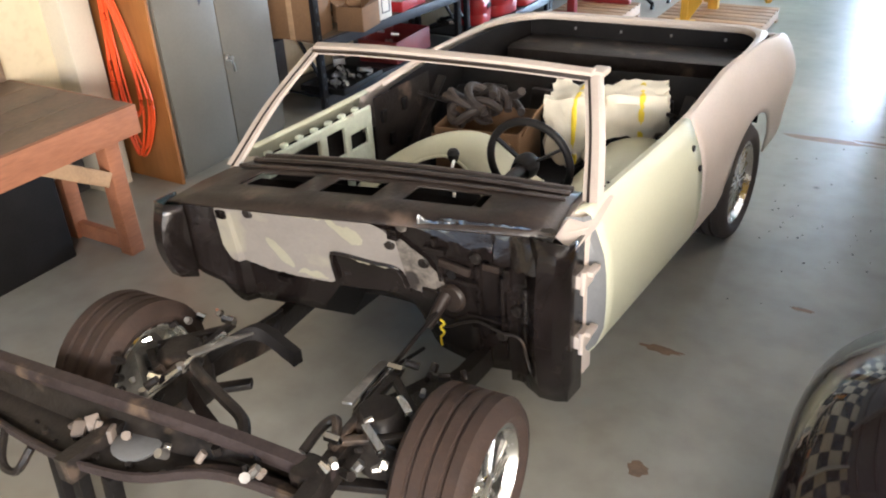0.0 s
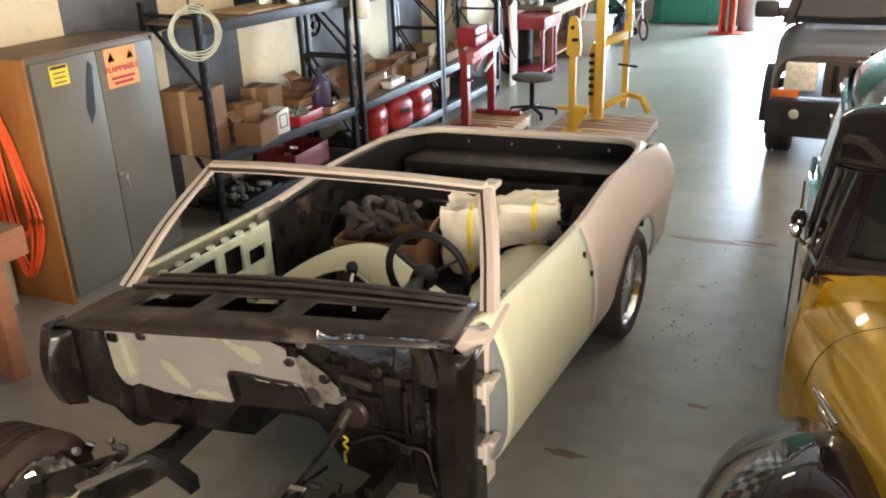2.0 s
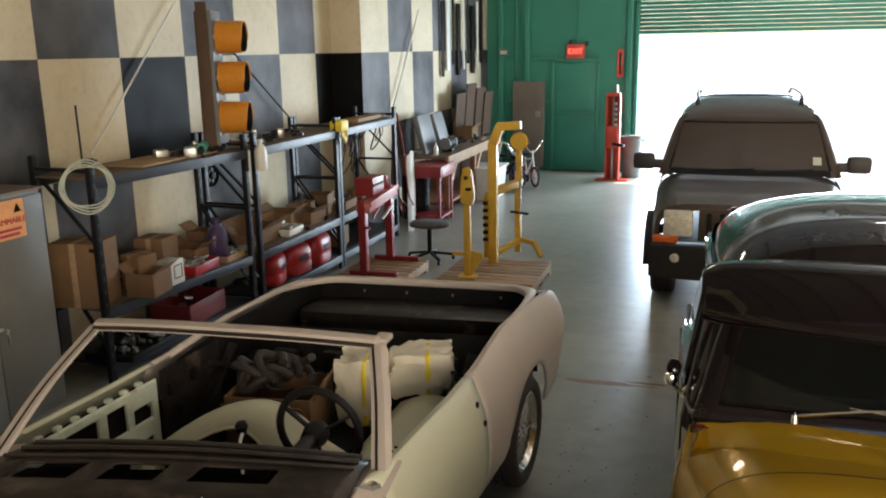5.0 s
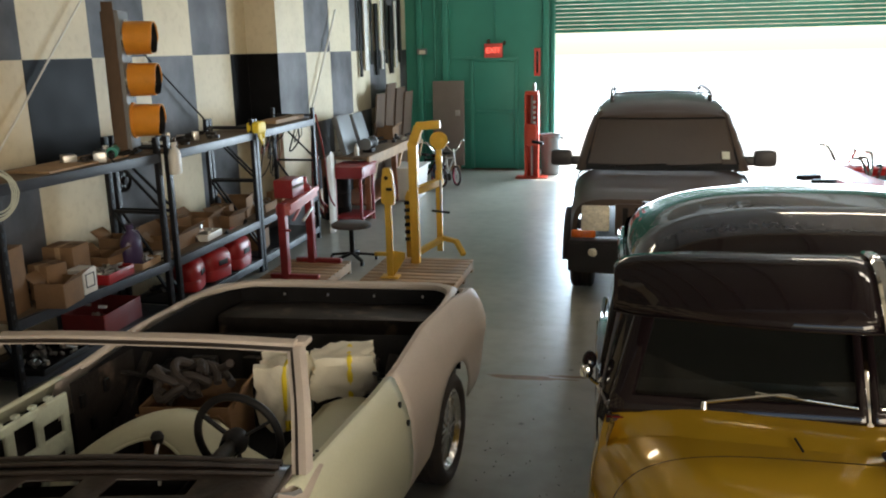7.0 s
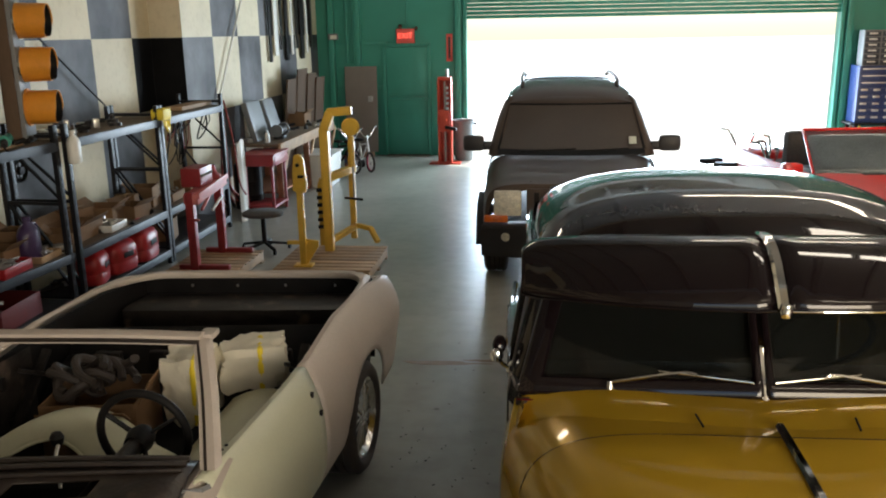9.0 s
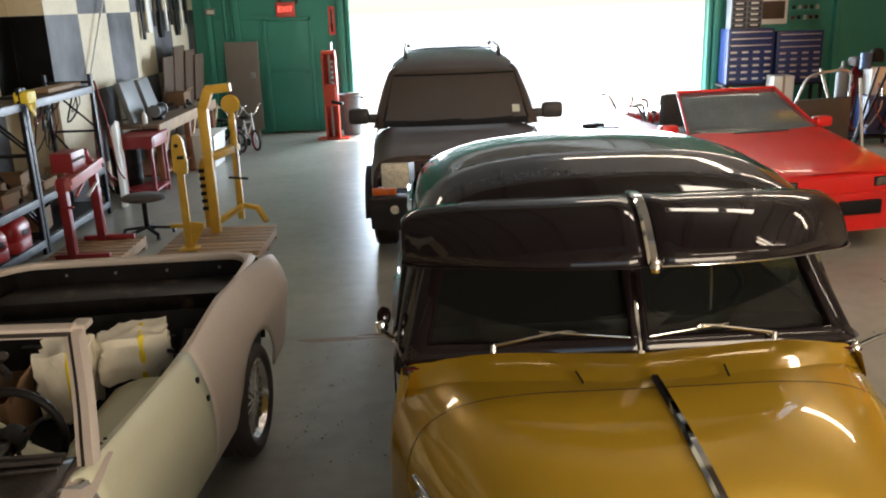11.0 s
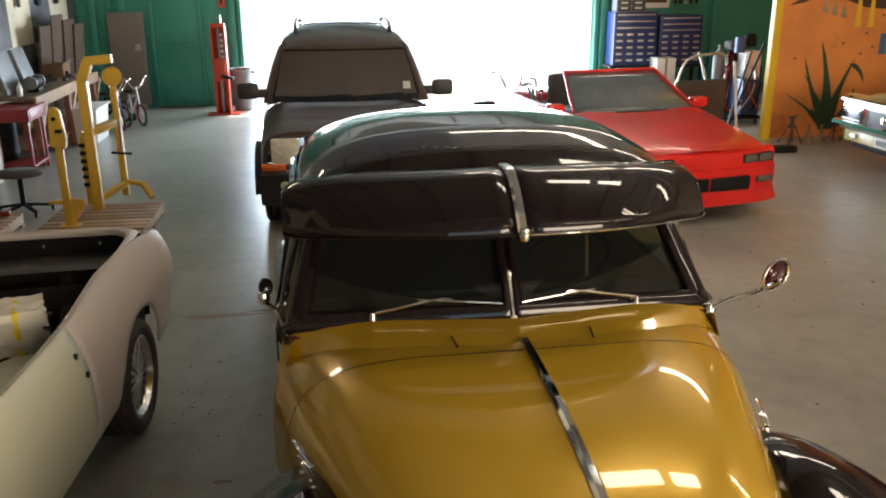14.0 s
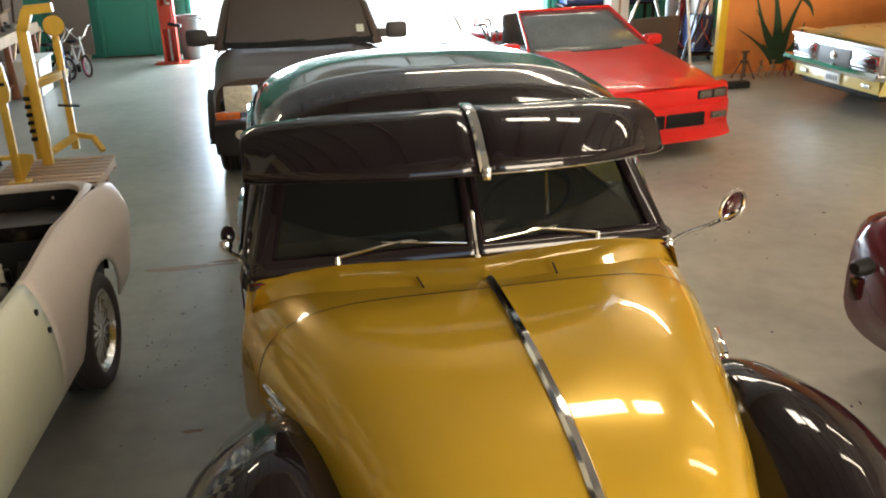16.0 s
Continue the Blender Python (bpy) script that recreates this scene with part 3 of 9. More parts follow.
# ---------- the stripped convertible ----------
def shell_of_car():
    car = thing("convertible_body", "stripped convertible car shell in beige primer on bare chassis", "car")

    def at(a, y, z, out=0.0):
        """a: -1 passenger side to 1 driver side; y: metres back from the firewall."""
        d = Vector((-1.38 + 0.066 * y, 2.95 + 0.985 * y, z))
        p = Vector((-3.10 + 0.045 * y, 2.56 + 1.085 * y, z))
        q = p.lerp(d, (a + 1) / 2)
        lat = (d - p).normalized()
        return q + lat * out * (1 if a > 0 else -1)

    ARCH, AR = 1.93, 0.385
    top_y = ([0, 0.9, 1.25, 1.45, 1.75, 2.3, 2.70, 2.92], [0.97, 0.965, 0.975, 1.0, 1.03, 1.03, 0.99, 0.93])

    def top(y):
        return table(*top_y, y)

    def low(y):
        d = AR * AR - (y - ARCH) ** 2
        return max(table([0, 1.6, 2.3, 2.92], [0.27, 0.27, 0.36, 0.46], y), 0.36 + math.sqrt(d) if d > 0 else 0)

    def flank(z, y):
        v = table([0.25, 0.34, 0.45, 0.58, 0.72, 0.78, 0.93, 1.05], [-0.045, 0.035, 0.07, 0.075, 0.068, 0.060, 0.012, -0.045], z)
        return v + 0.05 * max(0, (y - 1.2)) * math.exp(-((z - 0.85) / 0.2) ** 2) * 0.8 - 0.12 * max(0, (y - 2.52) / 0.4) ** 2

    def skin(side, y0, y1, n, inner=True):
        rings = []
        for i in range(n + 1):
            y = lerp(y0, y1, i / n)
            zb, zt = low(y), top(y)
            ring = [at(side, y, lerp(zb, zt, k / 9), flank(lerp(zb, zt, k / 9), y)) for k in range(10)]
            f = flank(zt, y)
            ring += [at(side, y, zt + 0.012, f - 0.02), at(side, y, zt + 0.008, f - 0.05)]
            if inner:
                ring += [at(side, y, zt - 0.02, f - 0.065), at(side, y, zt - 0.12, f - 0.07)]
            rings.append(ring)
        return loft(rings)

    door = part("door", skin(1, 0.03, 1.13, 14), PALEGREEN, car, "pale cream primed driver door")
    solidify(door, 0.012)
    q = part("quarter_panel", skin(1, 1.14, 2.92, 28), PRIMER, car, "beige primed rear quarter panel")
    solidify(q, 0.012)
    p = part("quarter_panel", skin(-1, 1.14, 2.92, 28, False), PRIMER, car)
    solidify(p, 0.012)
    d2 = part("door", skin(-1, 0.34, 1.13, 12, False), PALEGREEN, car, "pale green primed passenger door")
    solidify(d2, 0.012)
    # lock hole, handle holes and bare seam on the driver door
    for y, z in ((1.06, 0.86), (1.09, 0.75)):
        a = at(1, y, z, flank(z, y) - 0.004)
        part("lock_hole", cyl(a, a + Vector((0.012, 0, 0)), 0.016, seg=12), BLACKSATIN, door)
    for y in (0.26, 0.30):
        a = at(1, y, top(y) + 0.012, flank(top(y), y) - 0.045)
        part("trim_hole", cyl(a, a + Vector((0, 0, 0.004)), 0.008, seg=8), BLACKSATIN, door)
    # rear deck: a primed rim round the dark well, and the tail
    rings = []
    for i in range(49):
        t = i / 48
        ang = math.pi * t
        ca, sa = math.cos(ang), math.sin(ang)
        ain = math.copysign(abs(ca) ** (2 / 5.5), ca) * 0.925
        yin = 1.25 + 1.52 * abs(sa) ** (2 / 5.5)
        aout = math.copysign(abs(ca) ** (2 / 7), ca) * 0.955
        yout = 1.25 + 1.63 * abs(sa) ** (2 / 7)
        crown = 0.035 * abs(sa)
        zin, zo = top(yin) + 0.012, top(min(yout, 2.87)) + 0.008
        rings.append([at(ain, yin, zin - 0.02), at(ain * 1.008, yin + 0.012 * sa, zin + crown * 0.4), at(lerp(ain, aout, 0.4), lerp(yin, yout, 0.4), lerp(zin, zo, 0.4) + crown), at(lerp(ain, aout, 0.8), lerp(yin, yout, 0.8), lerp(zin, zo, 0.8) + crown * 0.6), at(aout, yout, zo)])
    dk = part("rear_deck", loft(rings), PRIMER, car, "beige primed rear deck round the open top well")
    solidify(dk, 0.008)
    tail = [[at(a, 2.87 + 0.05 * math.sin(k / 6 * math.pi) - (0.05 if k > 4 else 0), lerp(0.95, 0.45, k / 6)) for a in np.linspace(-0.93, 0.93, 9)] for k in range(7)]
    solidify(part("tail_panel", loft(tail), PRIMER, car), 0.01)
    # the dark tub inside
    tub = []
    for y in np.linspace(0.06, 2.78, 19):
        zt = 0.80 if y < 1.25 else top(y) - 0.025
        w = 0.875 if y < 1.25 else 0.905 - 0.04 * max(0, (y - 2.5) / 0.3)
        tub.append([at(-w, y, zt), at(-w, y, 0.55), at(-w + 0.04, y, 0.33), at(-0.22, y, 0.31), at(-0.14, y, 0.44), at(0.14, y, 0.44), at(0.22, y, 0.31), at(w - 0.04, y, 0.33), at(w, y, 0.55), at(w, y, zt)])
    part("floor_tub", loft(tub), BLACKSATIN, car, "bare black inner floor and sides")
    bulk = [[at(a, 1.62 + 0.06 * k, lerp(0.36, 0.93, k / 5)) for a in np.linspace(-0.84, 0.84, 12)] for k in range(6)]
    b = loft(bulk)
    part("seat_bulkhead", b, BLACKSATIN, car)
    for a in (-0.55, -0.2, 0.2, 0.55):
        c = at(a, 1.80, 0.72)
        part("bulkhead_rib", box(c, (0.16, 0.05, 0.22), 0.02), CHASSIS, car)
    part("rear_wall", loft([[at(a, 2.755, z) for a in np.linspace(-0.88, 0.88, 8)] for z in (0.4, 0.7, 0.965)]), BLACKSATIN, car)
    part("shelf_panel", loft([[at(a, y, 0.55) for a in np.linspace(-0.88, 0.88, 8)] for y in (1.8, 2.2, 2.75)]), BLACKSATIN, car)
    part("well_shelf", loft([[at(a, y, z) for a in np.linspace(-0.84, 0.84, 9)] for y, z in ((2.40, 0.60), (2.40, 0.86), (2.45, 0.875), (2.74, 0.86))]), CHASSIS, car)
    for a in (-0.5, -0.15, 0.22, 0.6):
        part("well_clip", box(at(a, 2.74, 0.92), (0.014, 0.012, 0.018), 0.003), STEEL, car)
    for s in (-1, 1):
        hump = [[at(s * lerp(0.87, 0.62, k / 6), 1.93 + 0.42 * math.cos(th), 0.36 + (0.42 + 0.03 * math.sin(k)) * math.sin(th)) for th in np.linspace(0.0, math.pi, 12)] for k in range(7)]
        part("wheel_tub", loft(hump), BLACKSATIN, car)
        arm = bmesh.new()
        bar(at(s * 0.80, 1.30, 0.60), at(s * 0.80, 1.62, 0.92), 0.05, 0.02, 0.004, arm)
        bar(at(s * 0.78, 1.38, 0.90), at(s * 0.79, 1.75, 0.70), 0.04, 0.02, 0.004, arm)
        part("top_hinge_arm", arm, CHASSIS, car)
    # passenger door's inner panel, with its openings
    us = [0.02, 0.10, 0.20, 0.27, 0.36, 0.62, 0.68, 0.80, 0.85, 0.97, 1.02]
    vs = [0.38, 0.48, 0.56, 0.66, 0.76, 0.84, 0.90, 0.95]
    skip = {(1, 3), (1, 4), (3, 4), (3, 3), (4, 1), (4, 2), (4, 3), (4, 4), (4, 5), (3, 2), (6, 4), (6, 5), (8, 4), (8, 2), (8, 1), (6, 2)}
    b = bmesh.new()
    vv = {(i, j): b.verts.new(at(-0.835, u, v)) for i, u in enumerate(us) for j, v in enumerate(vs)}
    for i in range(len(us) - 1):
        for j in range(len(vs) - 1):
            if (i, j) not in skip:
                b.faces.new((vv[i, j], vv[i + 1, j], vv[i + 1, j + 1], vv[i, j + 1]))
    ip = part("door_inner_panel", b, DOORINNER, d2, "pale green inner door panel with cut-outs", smooth=False)
    solidify(ip, 0.02, 0)
    bv = ip.modifiers.new("edge", "BEVEL")
    bv.width, bv.segments = 0.012, 2
    part("door_cavity", loft([[at(-0.90, y, z) for y in (0.05, 0.5, 1.02)] for z in (0.36, 0.7, 0.93)]), BLACKSATIN, d2)
    for k in range(9):
        part("ledge_clip", box(at(-0.85, 0.12 + k * 0.1, 0.955), (0.03, 0.035, 0.02), 0.004), DOORINNER, d2)
    # dark pillar trim behind the passenger door
    part("pillar_trim", loft([[at(-0.845, y, z) for y in (1.06, 1.2, 1.36, 1.55)] for z in (0.36, 0.6, 0.8, 0.97)]), CHASSIS, car)
    for y, z in ((1.12, 0.85), (1.18, 0.70), (1.30, 0.86), (1.33, 0.62)):
        part("trim_boss", box(at(-0.83, y, z), (0.02, 0.04, 0.07), 0.006), BLACKSATIN, car)
    # windscreen frame
    bl, tl, tr, br = Vector((-2.97, 2.74, 0.985)), Vector((-3.035, 3.47, 1.30)), Vector((-1.635, 3.61, 1.288)), Vector((-1.405, 3.06, 0.985))
    mid = (tl + tr) / 2 + Vector((0.01, -0.06, 0.035))
    hdr = smooth_line([tl, tl.lerp(mid, 0.5) + Vector((0, -0.02, 0.012)), mid, mid.lerp(tr, 0.5) + Vector((0, -0.02, 0.012)), tr], 6)
    sec = [(-0.030, -0.022), (0.030, -0.022), (0.036, 0.0), (0.030, 0.022), (0.005, 0.030), (-0.030, 0.018)]
    rings = [[p + Vector((0, a, c)) for a, c in sec] for p in hdr]
    wf = part("windscreen_frame", loft(rings, True, True), PRIMER, car, "beige primed windscreen frame without glass")
    rings = [[p + Vector((0, a * 0.3 - 0.036, c * 0.3 - 0.004)) for a, c in sec] for p in hdr]
    part("header_groove", loft(rings, True, True), COWLBROWN, wf)
    for p, q2, s in ((bl, tl, -1), (br, tr, 1)):
        pl = smooth_line([p, p.lerp(q2, 0.5) + Vector((0.012 * s, -0.01, 0.01)), q2], 6)
        rings = [[v + Vector((s * a, b_, 0)) for a, b_ in ((-0.03, -0.03), (0.028, -0.03), (0.034, 0.0), (0.034, 0.03), (-0.01, 0.034), (-0.03, 0.01))] for v in pl]
        part("screen_pillar", loft(rings, True, True), PRIMER, wf)
        rings = [[v + Vector((s * a, b_ - 0.032, 0)) for a, b_ in ((-0.012, -0.004), (-0.002, -0.004), (-0.002, 0.004), (-0.012, 0.004))] for v in pl]
        part("pillar_groove", loft(rings, True, True), COWLBROWN, wf)
    part("pillar_cap", box(tr + Vector((0.005, 0.06, 0.0)), (0.07, 0.1, 0.03), 0.012), PRIMER, wf)
    # plinths of the pillars
    for p, s in ((bl, -1), (br, 1)):
        part("cowl_corner", loft([[p + Vector((s * 0.05, 0.10, -0.02)), p + Vector((s * 0.06, -0.10, -0.06)), p + Vector((s * 0.03, -0.26, -0.10))], [p + Vector((-s * 0.04, 0.10, 0.0)), p + Vector((-s * 0.04, -0.10, -0.02)), p + Vector((-s * 0.05, -0.24, -0.06))], [p + Vector((-s * 0.10, 0.08, -0.04)), p + Vector((-s * 0.13, -0.10, -0.05)), p + Vector((-s * 0.10, -0.2, -0.08))]]), PRIMER, car)
    # cowl top with its slots
    fl, fr = Vector((-3.06, 2.40, 0.93)), Vector((-1.45, 2.80, 0.93))
    sl, sr = Vector((-2.90, 2.84, 0.985)), Vector((-1.47, 3.10, 0.985))
    def cw(u, v, dz=0.0):
        f, s = fl.lerp(fr, u), sl.lerp(sr, u)
        p = f.lerp(s, v)
        p.z += 0.03 * math.sin(math.pi * u) + 0.02 * math.sin(math.pi * v) + dz
        p.y -= 0.07 * math.sin(math.pi * u) * (1 - v)
        return p
    uu = [0, 0.06, 0.12, 0.30, 0.37, 0.52, 0.60, 0.80, 0.92, 1.0]
    wv = [0, 0.18, 0.36, 0.62, 0.82, 1.0]
    b = bmesh.new()
    vv = {(i, j): b.verts.new(cw(u, v)) for i, u in enumerate(uu) for j, v in enumerate(wv)}
    for i in range(len(uu) - 1):
        for j in range(len(wv) - 1):
            if not (j == 2 and i in (2, 4, 6)):
                b.faces.new((vv[i, j], vv[i + 1, j], vv[i + 1, j + 1], vv[i, j + 1]))
    cp = part("cowl_panel", b, COWLBROWN, car, "dusty dark cowl panel with open vents")
    solidify(cp, 0.01)
    part("cowl_plenum", loft([[cw(u, v, -0.07) for u in (0.05, 0.5, 0.95)] for v in (0.2, 0.5, 0.8)]), BLACKSATIN, car)
    for v, r in ((0.86, 0.012), (0.98, 0.014), (0.70, 0.008)):
        part("cowl_bead", tube([cw(u, v, 0.008) for u in (0.02, 0.25, 0.5, 0.75, 0.98)], r, 6, 4), COWLBROWN, cp)
    part("dash_lip", loft([[cw(u, 1.0, 0.0), cw(u, 1.10, -0.02), cw(u, 1.12, -0.10)] for u in np.linspace(0, 1, 9)]), CHASSIS, car)
    # firewall
    def fw(u, z):
        """u 0 passenger to 1 driver."""
        p = fl.lerp(fr, u)
        e = min(u, 1 - u)
        y = p.y - 0.07 * math.sin(math.pi * u) * max(0, (z - 0.6) / 0.35) + 0.10 * min(1, e / 0.10) ** 2 * 0.9 + (0.95 - z) * 0.10 * (1 if 0.14 < u < 0.86 else 0.2)
        if u > 0.62:
            y += -0.05 * math.sin((u - 0.62) / 0.38 * math.pi) * (1 - abs(z - 0.55) / 0.5)
        return Vector((p.x, y, z))
    bot = ([0, 0.05, 0.085, 0.10, 0.15, 0.26, 0.335, 0.40, 0.53, 0.61, 0.66, 0.77, 0.95, 1.0], [0.66, 0.56, 0.50, 0.40, 0.385, 0.39, 0.37, 0.52, 0.515, 0.46, 0.25, 0.17, 0.16, 0.24])
    rings = []
    for u in np.linspace(0, 1, 64):
        zt = 0.93 + 0.03 * math.sin(math.pi * u) - (0.03 if u < 0.04 or u > 0.96 else 0)
        zb = table(*bot, u)
        rings.append([fw(u, lerp(zt, zb, k / 12)) for k in range(13)])
    wall = part("firewall", loft(rings), BLACKPAINT, car, "glossy black firewall with a sanded grey primer patch")
    solidify(wall, 0.012, 1)
    # rolled wings at the firewall's ends
    for u0, s, zl in ((0.0, -1, 0.58), (1.0, 1, 0.20)):
        rings = []
        for k in range(9):
            z = lerp(0.935, zl, k / 8)
            p = fw(u0, z)
            g = 0.5 * (1 - math.cos(math.pi * k / 8))
            dep = 0.05 + 0.05 * math.sin(math.pi * k / 8)
            rings.append([p + Vector((-s * 0.10, -0.01, 0)), p + Vector((-s * 0.03, -dep, 0)), p + Vector((s * 0.03, -dep * 0.9, 0)), p + Vector((s * 0.065, -0.02, -0.01)), p + Vector((s * 0.07, 0.10, -0.02))])
        solidify(part("firewall_wing", loft(rings), BLACKPAINT, car), 0.012)
    # primer patch, on the passenger side
    def patch(poly_u, poly_l, off, name, m):
        rings = []
        for (u, za), (_, zb) in zip(poly_u, poly_l):
            rings.append([fw(u, lerp(za, zb, k / 6)) + Vector((0, -off, 0)) for k in range(7)])
        return part(name, loft(rings), m, wall)
    ptop = ([0.10, 0.13, 0.17, 0.41, 0.50, 0.56, 0.60], [0.88, 0.93, 0.945, 0.945, 0.925, 0.90, 0.83])
    pbot = ([0.10, 0.118, 0.195, 0.27, 0.385, 0.402, 0.412, 0.42, 0.52, 0.578, 0.60], [0.70, 0.626, 0.582, 0.558, 0.543, 0.56, 0.70, 0.718, 0.69, 0.665, 0.60])
    us2 = np.linspace(0.10, 0.60, 70)
    patch([(u, table(*ptop, u) + 0.006 * noise.noise(Vector((u * 60, 0, 0)))) for u in us2], [(u, table(*pbot, u) + 0.010 * noise.noise(Vector((u * 50, 3, 0)))) for u in us2], 0.018, "primer_patch", GREYPRIMER)
    stop = ([0.50, 0.60, 0.66, 0.71], [0.935, 0.86, 0.76, 0.64])
    sbot = ([0.50, 0.575, 0.59, 0.63, 0.71], [0.70, 0.66, 0.56, 0.55, 0.61])
    us3 = np.linspace(0.50, 0.71, 36)
    patch([(u, table(*stop, u) + 0.015 * noise.noise(Vector((u * 70, 8, 0)))) for u in us3], [(u, table(*sbot, u) + 0.015 * noise.noise(Vector((u * 60, 5, 0)))) for u in us3], 0.015, "scuffed_patch", FADE)
    for ua, ub, zt, zb, sk in ((0.230, 0.29, 0.80, 0.70, 2.2), (0.43, 0.50, 0.93, 0.87, 1.6), (0.46, 0.515, 0.90, 0.80, 0.8), (0.26, 0.42, 0.94, 0.915, 0.12), (0.29, 0.38, 0.60, 0.57, 0.2), (0.42, 0.56, 0.735, 0.71, 0.4)):
        ub2 = np.linspace(ua, ub, 14)
        patch([(u, lerp(zt, zb, 0.5) + (zt - zb) * 0.5 * math.sqrt(max(0.0, 1 - (2 * (u - ua) / (ub - ua) - 1) ** 2)) + sk * (ua - u) + 0.022 * noise.noise(Vector((u * 55, 1, ua * 40)))) for u in ub2], [(u, lerp(zt, zb, 0.5) - (zt - zb) * 0.5 * math.sqrt(max(0.0, 1 - (2 * (u - ua) / (ub - ua) - 1) ** 2)) + sk * (ua - u) + 0.022 * noise.noise(Vector((u * 55, 2, ua * 40)))) for u in ub2], 0.0205, "filler_smear", PALEPRIMER)
    # notch over the gearbox tunnel
    part("tunnel_lip", tube([fw(u, z) + Vector((0, -0.02, 0)) for u, z in ((0.405, 0.55), (0.408, 0.69), (0.43, 0.72), (0.52, 0.69), (0.585, 0.665), (0.60, 0.57))], 0.010, 6, 4), BLACKPAINT, wall)
    part("tunnel_recess", loft([[fw(u, lerp(z0, 0.525, k / 4)) + Vector((0, -0.008, 0)) for k in range(5)] for u, z0 in ((0.415, 0.70), (0.44, 0.71), (0.50, 0.69), (0.55, 0.67), (0.585, 0.655), (0.60, 0.58))]), BLACKPAINT, wall)
    # column flange, brackets and the wiring loom on the driver side
    fc = fw(0.713, 0.561)
    part("column_flange", lathe([(0.0, 0.02), (0.055, 0.018), (0.065, 0.008), (0.068, 0.0)], 24, m=Matrix.Translation(fc + Vector((0.02, -0.012, 0))) @ Matrix.Rotation(radians(90), 4, "X")), COWLBROWN, wall)
    part("column_bracket", box(fw(0.745, 0.729) + Vector((0, -0.02, 0)), (0.15, 0.02, 0.035), 0.006, Matrix.Rotation(radians(8), 4, "Y")), COWLBROWN, wall)
    part("cable_hole", cyl(fw(0.735, 0.684) + Vector((0, -0.016, 0)), fw(0.735, 0.684) + Vector((0, -0.022, 0)), 0.02, seg=14), BLACKSATIN, wall)
    part("data_plate", box(fw(0.852, 0.77) + Vector((0, -0.07, 0)), (0.07, 0.01, 0.03), 0.004), COWLBROWN, wall, "dusty small plate")
    part("cap_plug", lathe([(0.0, 0.012), (0.022, 0.010), (0.026, 0.0)], 18, m=Matrix.Translation(fw(0.627, 0.905) + Vector((0, -0.014, 0))) @ Matrix.Rotation(radians(90), 4, "X")), FADE, wall)
    part("wiring_loom", tube([fw(u, z) + Vector((0, -0.03, 0)) for u, z in ((0.66, 0.44), (0.70, 0.40), (0.75, 0.44), (0.797, 0.464), (0.86, 0.45), (0.917, 0.437), (0.94, 0.34), (0.96, 0.25))], 0.006, 6, 5), CHASSIS, wall)
    for u, z0, z1 in ((0.70, 0.86, 0.64), (0.80, 0.74, 0.50), (0.865, 0.70, 0.30), (0.93, 0.68, 0.30)):
        part("stamped_rib", tube([fw(u, lerp(z0, z1, k / 4)) + Vector((0, -0.008, 0)) for k in range(5)], 0.012, 6, 3), BLACKPAINT, wall)
    # ribs, plates and studs on the black side
    for u, z, sx, sz in ((0.70, 0.80, 0.10, 0.03), (0.76, 0.66, 0.16, 0.018), (0.82, 0.48, 0.20, 0.016), (0.68, 0.56, 0.12, 0.05), (0.88, 0.70, 0.03, 0.10), (0.12, 0.86, 0.05, 0.04), (0.25, 0.53, 0.08, 0.03), (0.78, 0.36, 0.04, 0.12), (0.60, 0.86, 0.05, 0.05)):
        part("firewall_plate", box(fw(u, z) + Vector((0, -0.015, 0)), (sx, 0.03, sz), 0.008), BLACKPAINT, wall)
    for u, z in ((0.66, 0.72), (0.73, 0.60), (0.80, 0.78), (0.58, 0.80), (0.90, 0.55), (0.2, 0.88), (0.86, 0.42)):
        p = fw(u, z)
        part("grommet", lathe([(0.0, 0.01), (0.02, 0.012), (0.026, 0.004), (0.028, 0)], 14, m=Matrix.Translation(p + Vector((0, -0.012, 0))) @ Matrix.Rotation(radians(90), 4, "X")), CHASSIS, wall)
    # foil-like gloss sheet on the driver's top edge
    rings = []
    for u in np.linspace(0.69, 1.0, 60):
        lowz = table([0.69, 0.711, 0.787, 0.881, 1.0], [0.945, 0.925, 0.872, 0.79, 0.80], u)
        far, near = cw(u, 0.10, 0.006), fw(u, lowz) + Vector((0, -0.075, 0))
        rings.append([far.lerp(near, v) + Vector((0, 0, 0.025 * math.sin(math.pi * v) + 0.016 * noise.noise(Vector((u * 30, v * 5, 1.0))) + 0.007 * noise.noise(Vector((u * 80, v * 14, 4.0))))) for v in np.linspace(0, 1, 12)] + [fw(u, lowz - 0.03) + Vector((0, -0.02, 0))])
    part("cowl_gloss_edge", loft(rings), BLACKFOIL, car, "wrinkled glossy black corner panel")
    # hinge pillar and the door's dark front edge
    hp = [[Vector((-1.42 + 0.02 * math.sin(z * 4), 2.86, z)), Vector((-1.37, 2.93, z)), Vector((-1.365, 3.0, z))] for z in np.linspace(0.24, 0.93, 8)]
    part("hinge_pillar", loft(hp), PRIMER, car)
    part("door_edge", loft([[at(1, 0.03, z, flank(z, 0.03)), at(1, 0.0, z, flank(z, 0) - 0.02), at(1, -0.01, z, flank(z, 0) - 0.09)] for z in np.linspace(0.28, 0.96, 9)]), GREYPLASTIC, door, "dark grey door front edge")
